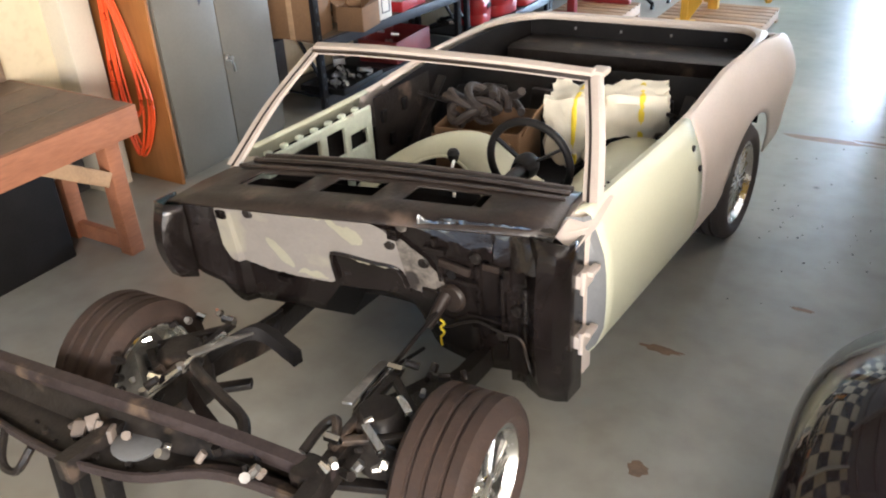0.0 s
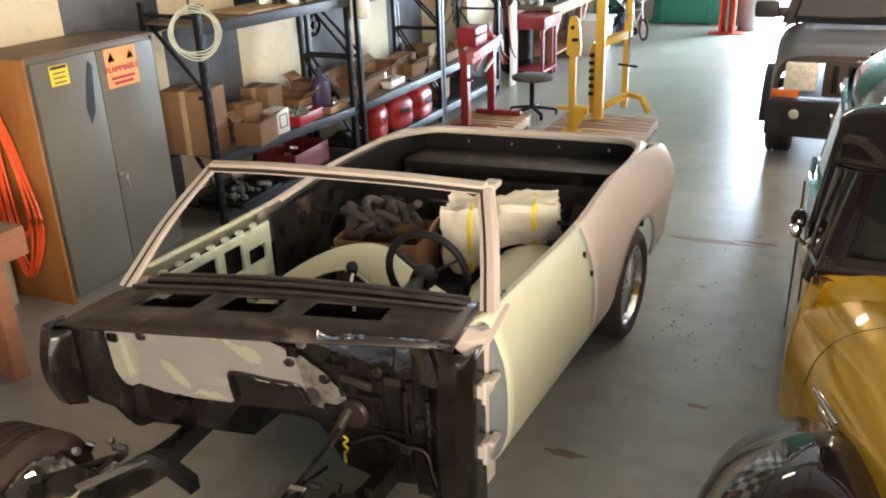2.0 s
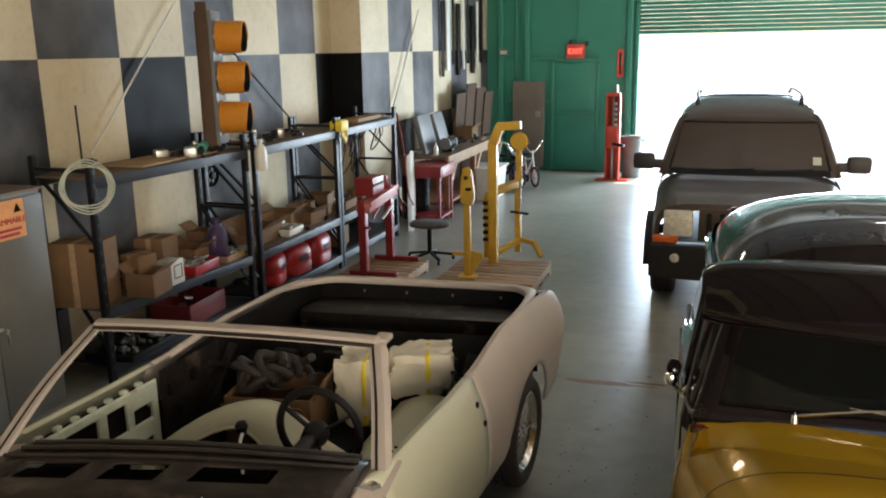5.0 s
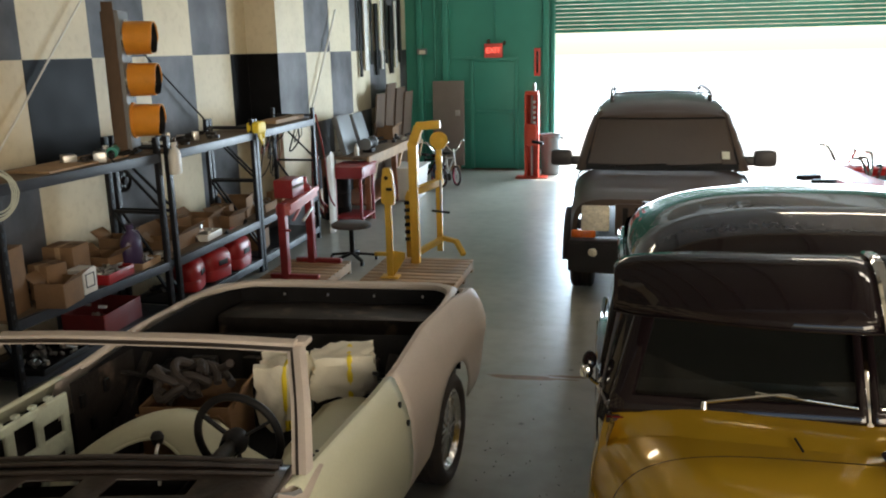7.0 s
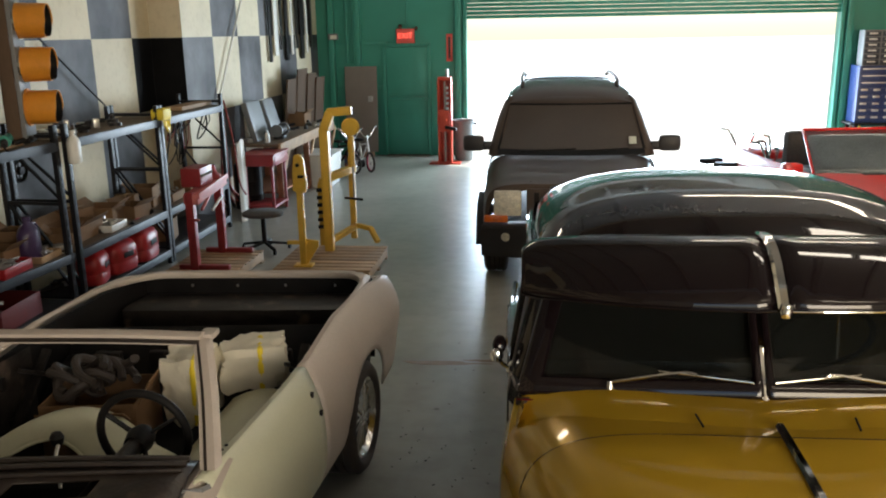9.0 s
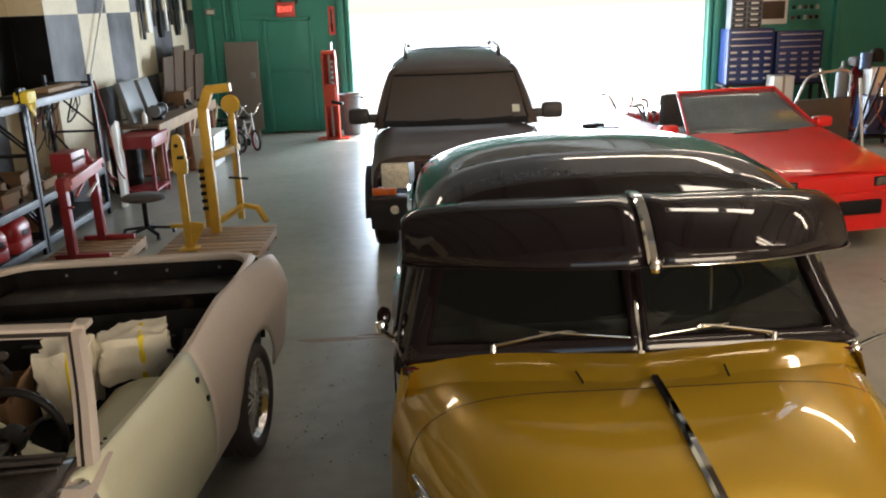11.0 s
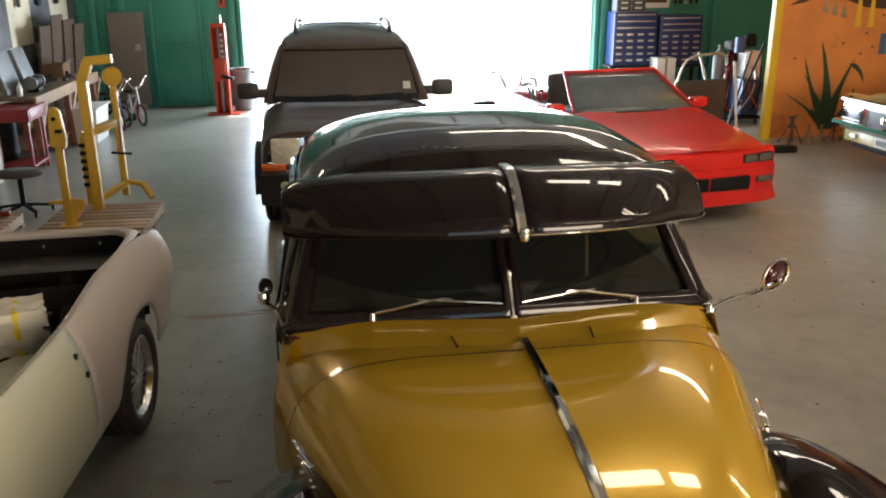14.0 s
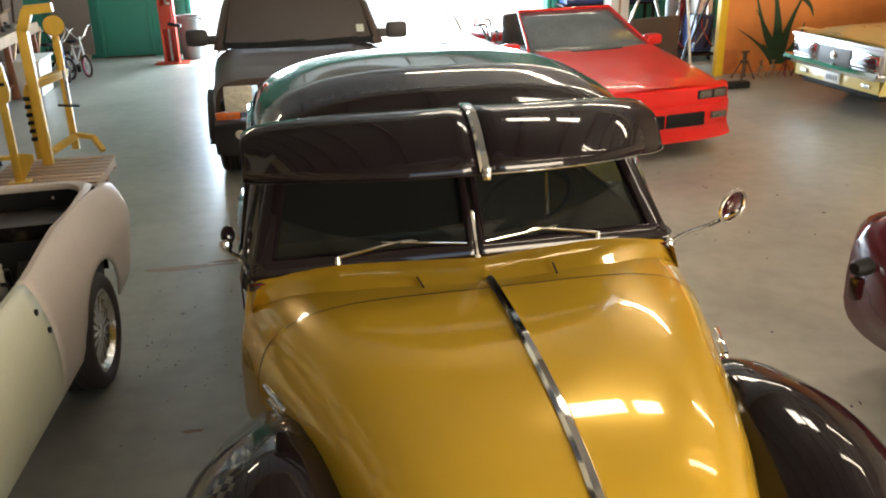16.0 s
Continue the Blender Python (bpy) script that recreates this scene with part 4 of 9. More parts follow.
    for z in (0.46, 0.74):
        hb = box((-1.36, 2.88, z), (0.05, 0.10, 0.06), 0.008)
        cyl((-1.345, 2.84, z - 0.05), (-1.345, 2.84, z + 0.05), 0.012, seg=10, bm=hb)
        box((-1.33, 2.90, z + 0.03), (0.03, 0.08, 0.02), 0.004, None, hb)
        part("door_hinge", hb, PRIMER, car)
    # chassis: rails, cross-members and suspension
    FLc, FRc = Vector((-1.475, 2.10, 0.32)), Vector((-3.02, 2.01, 0.32))
    mid = (FLc + FRc) / 2
    lat = (FLc - FRc).normalized()
    fwd = Vector((lat.y, -lat.x, 0))
    def ch(a, f, z):
        return mid + lat * a + fwd * f + Vector((0, 0, z - 0.32))
    for s in (-1, 1):
        pts = [ch(s * 0.50, -2.6, 0.22), ch(s * 0.50, -0.75, 0.23), ch(s * 0.43, -0.42, 0.29), ch(s * 0.40, 0.0, 0.42), ch(s * 0.42, 0.40, 0.42), ch(s * 0.47, 0.62, 0.40)]
        ln = smooth_line(pts, 5)
        part("frame_rail", loft([[p + lat * a + Vector((0, 0, c)) for a, c in ((-0.03, -0.05), (0.03, -0.05), (0.03, 0.05), (-0.03, 0.05))] for p in ln], True, True), CHASSIS, car, "dark steel frame rail")
    upper = smooth_line([ch(*p) for p in ((-1.30, 0.385, 0.555), (-0.90, 0.378, 0.553), (-0.515, 0.367, 0.55), (-0.162, 0.341, 0.53), (0.117, 0.301, 0.48), (0.44, 0.287, 0.45))], 6)
    lower = smooth_line([ch(*p) for p in ((-1.30, 0.46, 0.40), (-0.927, 0.519, 0.40), (-0.50, 0.555, 0.40), (-0.20, 0.515, 0.40), (0.055, 0.40, 0.415), (0.44, 0.38, 0.42))], 6)
    part("front_crossmember", loft([[p + fwd * a + Vector((0, 0, c)) for a, c in ((-0.028, -0.02), (0.028, -0.03), (0.034, 0.0), (0.024, 0.022), (-0.02, 0.026), (-0.03, 0.01))] for p in upper], True, True), RAILDUST, car, "dusty dark steel front cross-member")
    solidify(part("crossmember_pan", loft([[p + Vector((0, 0, -0.02)), p.lerp(q2, 0.12) + Vector((0, 0, -0.075)), p.lerp(q2, 0.3) + Vector((0, 0, -0.085 + 0.3 * max(0, 0.53 - p.z))), q2] for p, q2 in zip(upper, lower)]), CHASSIS, car), 0.008)
    part("lower_flange", loft([[p + fwd * a + Vector((0, 0, c)) for a, c in ((-0.03, -0.012), (0.03, -0.012), (0.034, 0.028), (0.022, 0.030), (0.016, 0.006), (-0.03, 0.006))] for p in lower], True, True), RAILDUST, car)
    for a in (-0.60, -0.50, -0.33):
        part("stand_leg", bar(ch(a, 0.565, 0.0), ch(a + 0.02, 0.555, 0.39), 0.05, 0.05, 0.006), BLACKSATIN, car)
    part("bumper_bracket", tube([ch(-0.86, 0.55, 0.40), ch(-0.83, 0.62, 0.30), ch(-0.74, 0.63, 0.30), ch(-0.70, 0.57, 0.38)], 0.016, 6, 4), CHASSIS, car)
    part("sway_bar", tube([ch(-0.36, 0.02, 0.50), ch(-0.312, 0.08, 0.51), ch(-0.112, 0.163, 0.50), ch(0.0, 0.20, 0.47), ch(0.048, 0.26, 0.43)], 0.024, 8, 5), CHASSIS, car)
    part("sway_plate", loft([[ch(a, f, z), ch(a + 0.02, f + 0.05, z - 0.06)] for a, f, z in ((-0.34, 0.10, 0.48), (-0.20, 0.18, 0.47), (-0.06, 0.24, 0.44), (0.02, 0.30, 0.41))]), RAILDUST, car)
    hump = smooth_line([ch(-0.378, 0.05, 0.47), ch(-0.353, -0.162, 0.50), ch(-0.287, -0.293, 0.50), ch(-0.165, -0.315, 0.42), ch(-0.12, -0.31, 0.40)], 5)
    part("gearbox_arch", loft([[p + Vector((0, 0, 0.0)), p + fwd * 0.05 + Vector((0, 0, 0.01)), p + fwd * 0.06 + Vector((0, 0, -0.05)), p + Vector((0, 0, -0.06))] for p in hump], True, True), BLACKSATIN, car)
    for p, q2 in (((0.521, -0.04, 0.565), (0.591, 0.015, 0.555)), ((0.48, 0.125, 0.555), (0.578, 0.184, 0.525))):
        part("plated_link", bar(ch(*p), ch(*q2), 0.03, 0.022, 0.006), CHROME, car, "bright plated link")
    part("arm_bracket", tube([ch(0.30, 0.25, 0.47), ch(0.319, 0.145, 0.51), ch(0.36, 0.12, 0.53), ch(0.40, 0.20, 0.50)], 0.018, 8, 4), CHASSIS, car)
    for a, f in ((-0.391, 0.277), (-0.37, 0.10), (-0.35, -0.10)):
        part("arm_bolt", cyl(ch(a, f, 0.50), ch(a, f, 0.535), 0.017, seg=6), STEEL, car)
    part("plated_arm", bar(ch(-0.391, 0.277, 0.50), ch(-0.343, -0.135, 0.53), 0.03, 0.018, 0.004), ALLOY, car, "plated steel suspension arm")
    part("transmission_crossmember", bar(ch(-0.5, -1.0, 0.30), ch(0.5, -1.0, 0.30), 0.07, 0.05, 0.01), CHASSIS, car)
    for s in (-1, 1):
        up = bmesh.new()
        bar(ch(s * 0.40, 0.18, 0.50), ch(s * 0.62, 0.02, 0.47), 0.035, 0.025, 0.006, up)
        bar(ch(s * 0.40, -0.20, 0.50), ch(s * 0.62, -0.02, 0.47), 0.035, 0.025, 0.006, up)
        bar(ch(s * 0.40, 0.22, 0.50), ch(s * 0.40, -0.24, 0.50), 0.03, 0.03, 0.006, up)
        part("upper_control_arm", up, CHASSIS, car)
        lo2 = bmesh.new()
        bar(ch(s * 0.32, 0.14, 0.24), ch(s * 0.64, 0.0, 0.20), 0.05, 0.03, 0.006, lo2)
        bar(ch(s * 0.32, -0.2, 0.24), ch(s * 0.64, -0.02, 0.20), 0.05, 0.03, 0.006, lo2)
        part("lower_control_arm", lo2, CHASSIS, car)
        tw = lathe([(0.10, 0.28), (0.11, 0.42), (0.10, 0.50), (0.07, 0.53), (0.0, 0.535)], 20, m=Matrix.Translation(ch(s * 0.46, 0, 0)))
        part("spring_tower", tw, CHASSIS, car)
        sp = [ch(s * 0.50, 0, 0) + Vector((0.055 * math.cos(k * 0.7), 0.055 * math.sin(k * 0.7), 0.20 + 0.006 * k)) for k in range(45)]
        part("coil_spring", tube(None, 0.009, 6, line=sp), BLACKSATIN, car)
        part("knuckle", box(ch(s * 0.66, 0, 0.335), (0.06, 0.10, 0.26), 0.015), STEEL, car)
        for dy in (0.2, -0.22):
            part("arm_bolt", cyl(ch(s * 0.37, dy, 0.53), ch(s * 0.43, dy, 0.53), 0.018, seg=6), CHROME, car)
        br = bmesh.new()
        bar(ch(s * 0.30, -0.30, 0.47), ch(s * 0.36, 0.05, 0.55), 0.04, 0.012, 0.003, br)
        part("shock_plate", br, STEEL, car, "bare steel bracket")
        part("brake_line", tube([ch(s * 0.36, -0.5, 0.42), ch(s * 0.34, -0.1, 0.50), ch(s * 0.48, 0.08, 0.48), ch(s * 0.62, 0.05, 0.40)], 0.008, 6), BLACKSATIN, car)
    part("steering_box", box(ch(0.36, 0.30, 0.44), (0.09, 0.12, 0.09), 0.025), CHASSIS, car)
    part("steering_shaft", cyl(ch(0.37, 0.02, 0.50), fw(0.713, 0.561) + Vector((0, -0.10, -0.03)), 0.010, seg=10), CHASSIS, car)
    part("column_coupling", cyl(fw(0.713, 0.575) + Vector((0, -0.02, 0)), fw(0.713, 0.53) + Vector((-0.02, -0.15, -0.05)), 0.030, 0.02, seg=12), COWLBROWN, car)
    random.seed(13)
    for s in (-1, 1):
        for k in range(22):
            a, f, z = s * random.uniform(0.34, 0.66), random.uniform(-0.3, 0.34), random.uniform(0.44, 0.56)
            r = random.uniform(0.010, 0.022)
            p = ch(a, f, z)
            q = p + Vector((random.uniform(-1, 1), random.uniform(-1, 1), random.uniform(-0.5, 0.6))).normalized() * random.uniform(0.02, 0.06)
            part("fitting", cyl(p, q, r, r * random.uniform(0.6, 1), seg=8), (CHASSIS, STEEL, CHASSIS, CHROME)[k % 4], car)
    for k in range(16):
        p = ch(random.uniform(-0.55, 0.45), random.uniform(0.32, 0.46), random.uniform(0.42, 0.47))
        part("fitting", cyl(p, p + Vector((random.uniform(-0.03, 0.03), random.uniform(-0.03, 0.03), 0.03)), random.uniform(0.008, 0.02), seg=8), (CHASSIS, STEEL, DOORGREY)[k % 3], car)
    part("idler_plate", lathe([(0.0, 0.0), (0.10, 0.0), (0.11, 0.02), (0.09, 0.03), (0.0, 0.03)], 24, m=Matrix.Translation(ch(-0.303, 0.42, 0.415)) @ Matrix.Scale(0.85, 4)), GREYPLASTIC, car)
    for k in range(10):
        a, f = -0.75 + 0.07 * k, 0.49 + 0.02 * (k % 3)
        part("frame_bolt", cyl(ch(a, f, 0.40), ch(a, f, 0.425), 0.010 + 0.004 * (k % 2), seg=6), CHASSIS, car)
    mb = bmesh.new()
    for k in range(5):
        box(ch(-0.58 + 0.045 * k, 0.44 + 0.03 * (k % 2), 0.43 + 0.02 * (k % 3)), (0.05, 0.06, 0.02), 0.006, Matrix.Rotation(k * 0.5, 4, "Z") @ Matrix.Rotation(0.4 * k, 4, "X"), mb)
    part("mount_bracket", mb, DOORGREY, car, "rusty engine mount bracket")
    rb0 = fw(0.70, 0.40) + Vector((0, -0.07, 0))
    part("marker_ribbon", tube([rb0 + Vector(v) for v in ((0.0, 0, 0.06), (0.02, 0, 0.045), (0.0, 0, 0.02), (0.018, 0, 0.0), (0.0, 0, -0.03), (0.004, 0, -0.07))], 0.006, 6, 4), TAPE, car, "curled yellow ribbon")
    t2 = Matrix((lat, -fwd, Vector((0, 0, 1)))).transposed().to_4x4()
    wheel(car, FLc, 0.32, 0.285, 0.225, t2)
    wheel(car, FRc, 0.32, 0.285, 0.225, t2 @ Matrix.Rotation(math.pi, 4, "Z"))
    ra = Matrix.Rotation(radians(-3.5), 4, "Z")
    wheel(car, (-1.315, 4.86, 0.335), 0.335, 0.26, 0.235, ra, "many", False)
    wheel(car, (-2.83, 4.74, 0.335), 0.335, 0.26, 0.235, ra @ Matrix.Rotation(math.pi, 4, "Z"), "many", False)
    part("rear_axle", cyl((-2.8, 4.74, 0.335), (-1.4, 4.86, 0.335), 0.05), CHASSIS, car)
    # steering wheel and column
    sc = at(0.43, 0.55, 0.93)
    tilt = Matrix.Translation(sc) @ Matrix.Rotation(radians(-86), 4, "X")
    sw = part("steering_wheel", lathe([(0.195 + 0.018 * math.cos(k * math.pi / 5), 0.018 * math.sin(k * math.pi / 5)) for k in range(11)], 40, m=tilt), BLACKSATIN, car, "black three-spoke steering wheel")
    b = bmesh.new()
    for ang in (0, 120, 240):
        bar(tilt @ Vector((0, 0, -0.03)), tilt @ Vector((0.18 * math.cos(radians(ang + 90)), 0.18 * math.sin(radians(ang + 90)), 0)), 0.025, 0.01, 0.003, b)
    lathe([(0.0, 0.0), (0.05, 0.0), (0.06, -0.04), (0.045, -0.10)], 18, b, tilt)
    part("wheel_spokes", b, BLACKSATIN, sw)
    part("steering_column", cyl(tilt @ Vector((0, 0, -0.06)), tilt @ Vector((0, 0, -0.50)), 0.035, 0.04), CHASSIS, car)
    part("shift_cable", tube([at(0.10, 0.30, 0.50), at(0.16, 0.34, 0.80), at(0.10, 0.42, 0.90), at(0.06, 0.50, 0.93)], 0.008, 6), WHITEPLASTIC, car)
    kb = at(0.05, 0.51, 0.94)
    part("shift_knob", lathe([(0, 0.04), (0.02, 0.035), (0.03, 0.015), (0.022, -0.015), (0.01, -0.03)], 14, m=Matrix.Translation(kb)), BLACKSATIN, car)
    return car, at


car_body, in_car = shell_of_car()


def loose_load(at):
    # a white fender lying across the floor, its wheel arch towards the firewall
    rings = []
    for i in range(19):
        u = i / 18
        c = Vector((lerp(-2.72, -1.98, u), lerp(3.42, 3.66, u) + 0.14 * math.sin(math.pi * u), 0.70 + 0.16 * math.sin(math.pi * min(1, u * 1.05)) ** 0.8))
        d = 0.05 + 0.15 * (2 * abs(u - 0.5)) ** 1.5
        rings.append([c + Vector((-0.03 * v, 0.10 - (0.18 + d) * v, 0.03 * math.sin(math.pi * v) - (0.03 + d * 0.5) * v ** 2)) for v in np.linspace(0, 1, 9)])
    fd = thing("loose_fender", "loose cream primed fender lying inside the stripped car", "fender")
    solidify(part("skin", loft(rings), PALEGREEN, fd), 0.012)
    part("arch_lip", tube(None, 0.008, 6, line=[Vector(r[-1]) for r in rings]), PALEGREEN, fd)
    e0 = Vector(rings[-1][4])
    solidify(part("end_flange", loft([[e0 + Vector((-0.04 + 0.19 * u, -0.13 + 0.30 * w - 0.05 * u, 0.035 - 0.06 * u + 0.015 * math.sin(3 * w))) for w in np.linspace(0, 1, 7)] for u in np.linspace(0, 1, 5)]), PALEGREEN, fd), 0.008)
    # cardboard box with black hoses
    bx = thing("cardboard_box", "open cardboard box full of black rubber hoses", "box", Matrix.Translation((-2.38, 4.02, 0.56)) @ Matrix.Rotation(radians(8), 4, "Z"))
    for c, s in (((0, -0.19, 0.14), (0.46, 0.008, 0.28)), ((0, 0.19, 0.14), (0.46, 0.008, 0.28)), ((-0.23, 0, 0.14), (0.008, 0.38, 0.28)), ((0.23, 0, 0.14), (0.008, 0.38, 0.28)), ((0, 0, 0.005), (0.46, 0.38, 0.01))):
        part("side", box(c, s, 0.002), CARD, bx)
    part("flap", box((0.27, 0.02, 0.32), (0.008, 0.34, 0.14), 0.002, Matrix.Rotation(radians(28), 4, "Y")), CARD, bx)
    part("flap", box((0.0, -0.24, 0.24), (0.42, 0.008, 0.12), 0.002, Matrix.Rotation(radians(50), 4, "X")), CARD, bx)
    random.seed(4)
    for k in range(9):
        r = random.uniform(0.08, 0.15)
        o = Vector((random.uniform(-0.12, 0.06), random.uniform(-0.08, 0.1), 0.27 + 0.016 * k))
        pts = [o + Vector((r * math.cos(a), r * 0.8 * math.sin(a), 0.04 * math.sin(2 * a + k))) for a in np.linspace(0, random.uniform(4, 5.8), 9)]
        part("hose", tube(pts, 0.022, 8, 4), RUBBER, bx)
    # two paper-wrapped bundles with yellow tape
    for n, (a, y, z, sx, sy, sz, rz) in enumerate(((-1.98, 4.22, 0.80, 0.24, 0.26, 0.36, 8), (-1.72, 4.44, 0.84, 0.33, 0.24, 0.24, 18))):
        t = thing("wrapped_bundle", "white paper bundle bound with yellow tape inside the stripped car", "package", Matrix.Translation((a, y, z)) @ Matrix.Rotation(radians(rz), 4, "Z"), "wrapped bundles")
        b = bmesh.new()
        bmesh.ops.create_cube(b, size=1)
        bmesh.ops.subdivide_edges(b, edges=b.edges[:], cuts=9, use_grid_fill=True)
        for v in b.verts:
            n1 = noise.noise(Vector(v.co) * 3.2 + Vector((n * 7, 0, 0)))
            n2 = noise.noise(Vector(v.co) * 9 + Vector((0, n * 5, 0)))
            rr = Vector(v.co)
            rr = rr * (1 - 0.10 * (rr.length - 0.5))
            v.co = Vector((rr.x * sx, rr.y * sy, rr.z * sz)) * (1 + 0.20 * n1 + 0.12 * n2)
        part("wrapping", b, PAPER, t)
        for xx in (0.04,):
            part("tape", box((xx, 0, 0), (0.035, sy * 1.03, sz * 1.03), 0.02), TAPE, t)
    # pale door skin lying along the driver's side
    rings = [[at(lerp(0.44, 0.84, v), 0.55 + 0.85 * u, 0.66 + 0.05 * math.sin(math.pi * v) + 0.05 * u) for v in np.linspace(0, 1, 6)] for u in np.linspace(0, 1, 8)]
    d = solo("spare_bonnet", loft(rings), PALEGREEN, "pale primed sheet metal bonnet lying inside the stripped car", "bonnet")
    solidify(d, 0.02)


loose_load(in_car)


# ---------- the gold pickup ----------
def sup(half, zb, zt, n, k=17, e=2.6):
    """Half hoops: an arch from (-half, zb) over the top to (half, zb)."""
    out = []
    for i in range(k):
        t = math.pi * i / (k - 1)
        c, s = math.cos(t), math.sin(t)
        out.append((-half * math.copysign(abs(c) ** (2 / e), c), zb + (zt - zb) * abs(s) ** (2 / e)))
    return out


def gold_pickup():
    t = thing("pickup_truck", "glossy gold vintage pickup truck with black roof and fenders", "truck", pose(0.61, 3.28, 0, 0, 0, 1.5))
    # hood
    rows = ([-0.10, -0.4, -0.7, -1.0, -1.25, -1.45, -1.58, -1.66], [0.928, 0.857, 0.762, 0.667, 0.576, 0.472, 0.346, 0.19], [1.285, 1.285, 1.27, 1.235, 1.18, 1.10, 1.0, 0.88])
    rings = []
    for y in [0.06, 0.0] + list(np.linspace(-0.10, -1.66, 44)):
        yc = min(y, -0.10)
        half, zt = spline(rows[0][::-1], rows[1][::-1], yc), spline(rows[0][::-1], rows[2][::-1], yc)
        zb = 0.735
        rings.append([(x, y, z) for x, z in sup(half, zb, zt, 0, 41, lerp(4.6, 3.5, min(1, max(0, -0.10 - y) / 1.3)))])
    part("hood", loft(rings), GOLD, t, "glossy metallic gold hood")
    part("hood_seam", tube([(x, -0.36 - 0.05 * (1 - (x / 0.9) ** 2), z + 0.001) for x, z in sup(0.866, 0.735, 1.287, 0, 25, 4.4)], 0.0012, 5, 3), BLACKSATIN, t)
    # chrome strip down the hood
    ln = [(0, y, spline(rows[0][::-1], rows[2][::-1], y) + 0.006) for y in np.linspace(-0.34, -1.5, 14)]
    part("hood_strip", loft([[(x - w, y, z), (x - w * 0.5, y, z + 0.012), (x + w * 0.5, y, z + 0.012), (x + w, y, z)] for (x, y, z), w in zip(ln, np.linspace(0.016, 0.022, 14))]), CHROME, t, "chrome strip down the hood")
    # cowl and cab, lower part gold
    def cab_ring(y, half, z0, z1):
        return [(-half + 0.03, y, z0), (-half - 0.02, y, z0 + 0.25), (-half - 0.015, y, z1 - 0.3), (-half, y, z1 - 0.08), (-half + 0.025, y, z1)]
    for s in (-1, 1):
        rings = []
        for y, half in zip(np.linspace(-0.12, 1.45, 14), [0.862, 0.875, 0.885, 0.892, 0.897, 0.90, 0.90, 0.90, 0.898, 0.895, 0.89, 0.88, 0.86, 0.83]):
            rings.append([(-s * x, yy, z) for x, yy, z in cab_ring(y, half, 0.42, 1.24)])
        part("cab_side", loft(rings), GOLD, t, "gold cab side")
        for y in (0.10, 1.12):
            part("door_seam", tube([(s * (0.90 if y < 0.5 else 0.915), y, z) for z in (0.45, 0.7, 0.95, 1.22)], 0.004, 5, 3), BLACKSATIN, t)
    rings = []
    for u in np.linspace(-1, 1, 21):
        v = 1 - abs(u)
        yb = -0.0 - 0.14 * v ** 0.9
        e = 1 - abs(u) ** 5
        zh = 0.735 + 0.55 * max(0.0, 1 - (0.895 * abs(u) / 0.928) ** 4.6) ** (1 / 4.6)
        yf = -0.10 - 0.27 * (1 - u * u)
        zr = 1.225 + 0.07 * e + 0.012 * (1 - u * u)
        rings.append([(lerp(0.895, 0.87, w ** 2) * u, lerp(yf, yb - 0.015, w), lerp(zh - 0.002, zr, w ** 1.6) + 0.006 * math.sin(math.pi * w)) for w in (0, 0.15, 0.3, 0.5, 0.7, 0.85, 1.0)])
    part("cowl", loft(rings), GOLD, t, "gold cowl below the windscreen")
    for s in (-1, 1):
        part("vent_seam", tube([(s * 0.25, -0.355, 1.292), (s * 0.26, -0.28, 1.300)], 0.004, 5, 2), BLACKSATIN, t)
    # roof and pillars: a black shell with openings
    def roof_half(y):
        return table([0.12, 0.35, 0.7, 1.1, 1.4, 1.55], [0.74, 0.79, 0.80, 0.785, 0.72, 0.60], y)
    def roof_top(y):
        return table([0.10, 0.22, 0.45, 0.8, 1.1, 1.4, 1.56], [1.80, 1.87, 1.925, 1.94, 1.925, 1.86, 1.74], y)
    rings = []
    for y in np.linspace(0.10, 1.58, 26):
        rings.append([(x, y, z) for x, z in sup(roof_half(y), 1.66, roof_top(y), 0, 29, 2.7)])
    part("roof", loft(rings), BLACKGLOSS, t, "gloss black cab roof")
    for s in (-1, 1):
        part("rain_gutter", tube([(s * 0.72, 0.08, 1.63), (s * 0.80, 0.25, 1.675), (s * 0.815, 0.7, 1.69), (s * 0.80, 1.2, 1.68)], 0.014, 6, 5), BLACKGLOSS, t)
    # windscreen: two flat panes meeting in a middle post, in a thick black surround
    B = {-1: Vector((-0.865, -0.01, 1.235)), 0: Vector((0, -0.15, 1.295)), 1: Vector((0.865, -0.01, 1.235))}
    T = {-1: Vector((-0.71, 0.34, 1.71)), 0: Vector((0, 0.15, 1.735)), 1: Vector((0.71, 0.34, 1.71))}
    for s in (-1, 1):
        b0, b1, t0, t1 = B[0], B[s], T[0], T[s]
        def pp(u, v):
            return b0.lerp(b1, u).lerp(t0.lerp(t1, u), v)
        n = (b1 - b0).cross(t0 - b0).normalized()
        n = n if n.y < 0 else -n
        sur = bmesh.new()
        uo, vo = [0, 0.04, 0.9, 1.0], [0, 0.12, 0.9, 1.0]
        g = {(i, j): sur.verts.new(pp(u, v) + n * 0.012) for i, u in enumerate(uo) for j, v in enumerate(vo)}
        for i in range(3):
            for j in range(3):
                if (i, j) != (1, 1):
                    sur.faces.new((g[i, j], g[i + 1, j], g[i + 1, j + 1], g[i, j + 1]))
        so = part("windscreen_surround", sur, BLACKGLOSS, t, "black windscreen surround")
        solidify(so, 0.05, 0)
        so.modifiers.new("edge", "BEVEL").width = 0.012
        gl = bmesh.new()
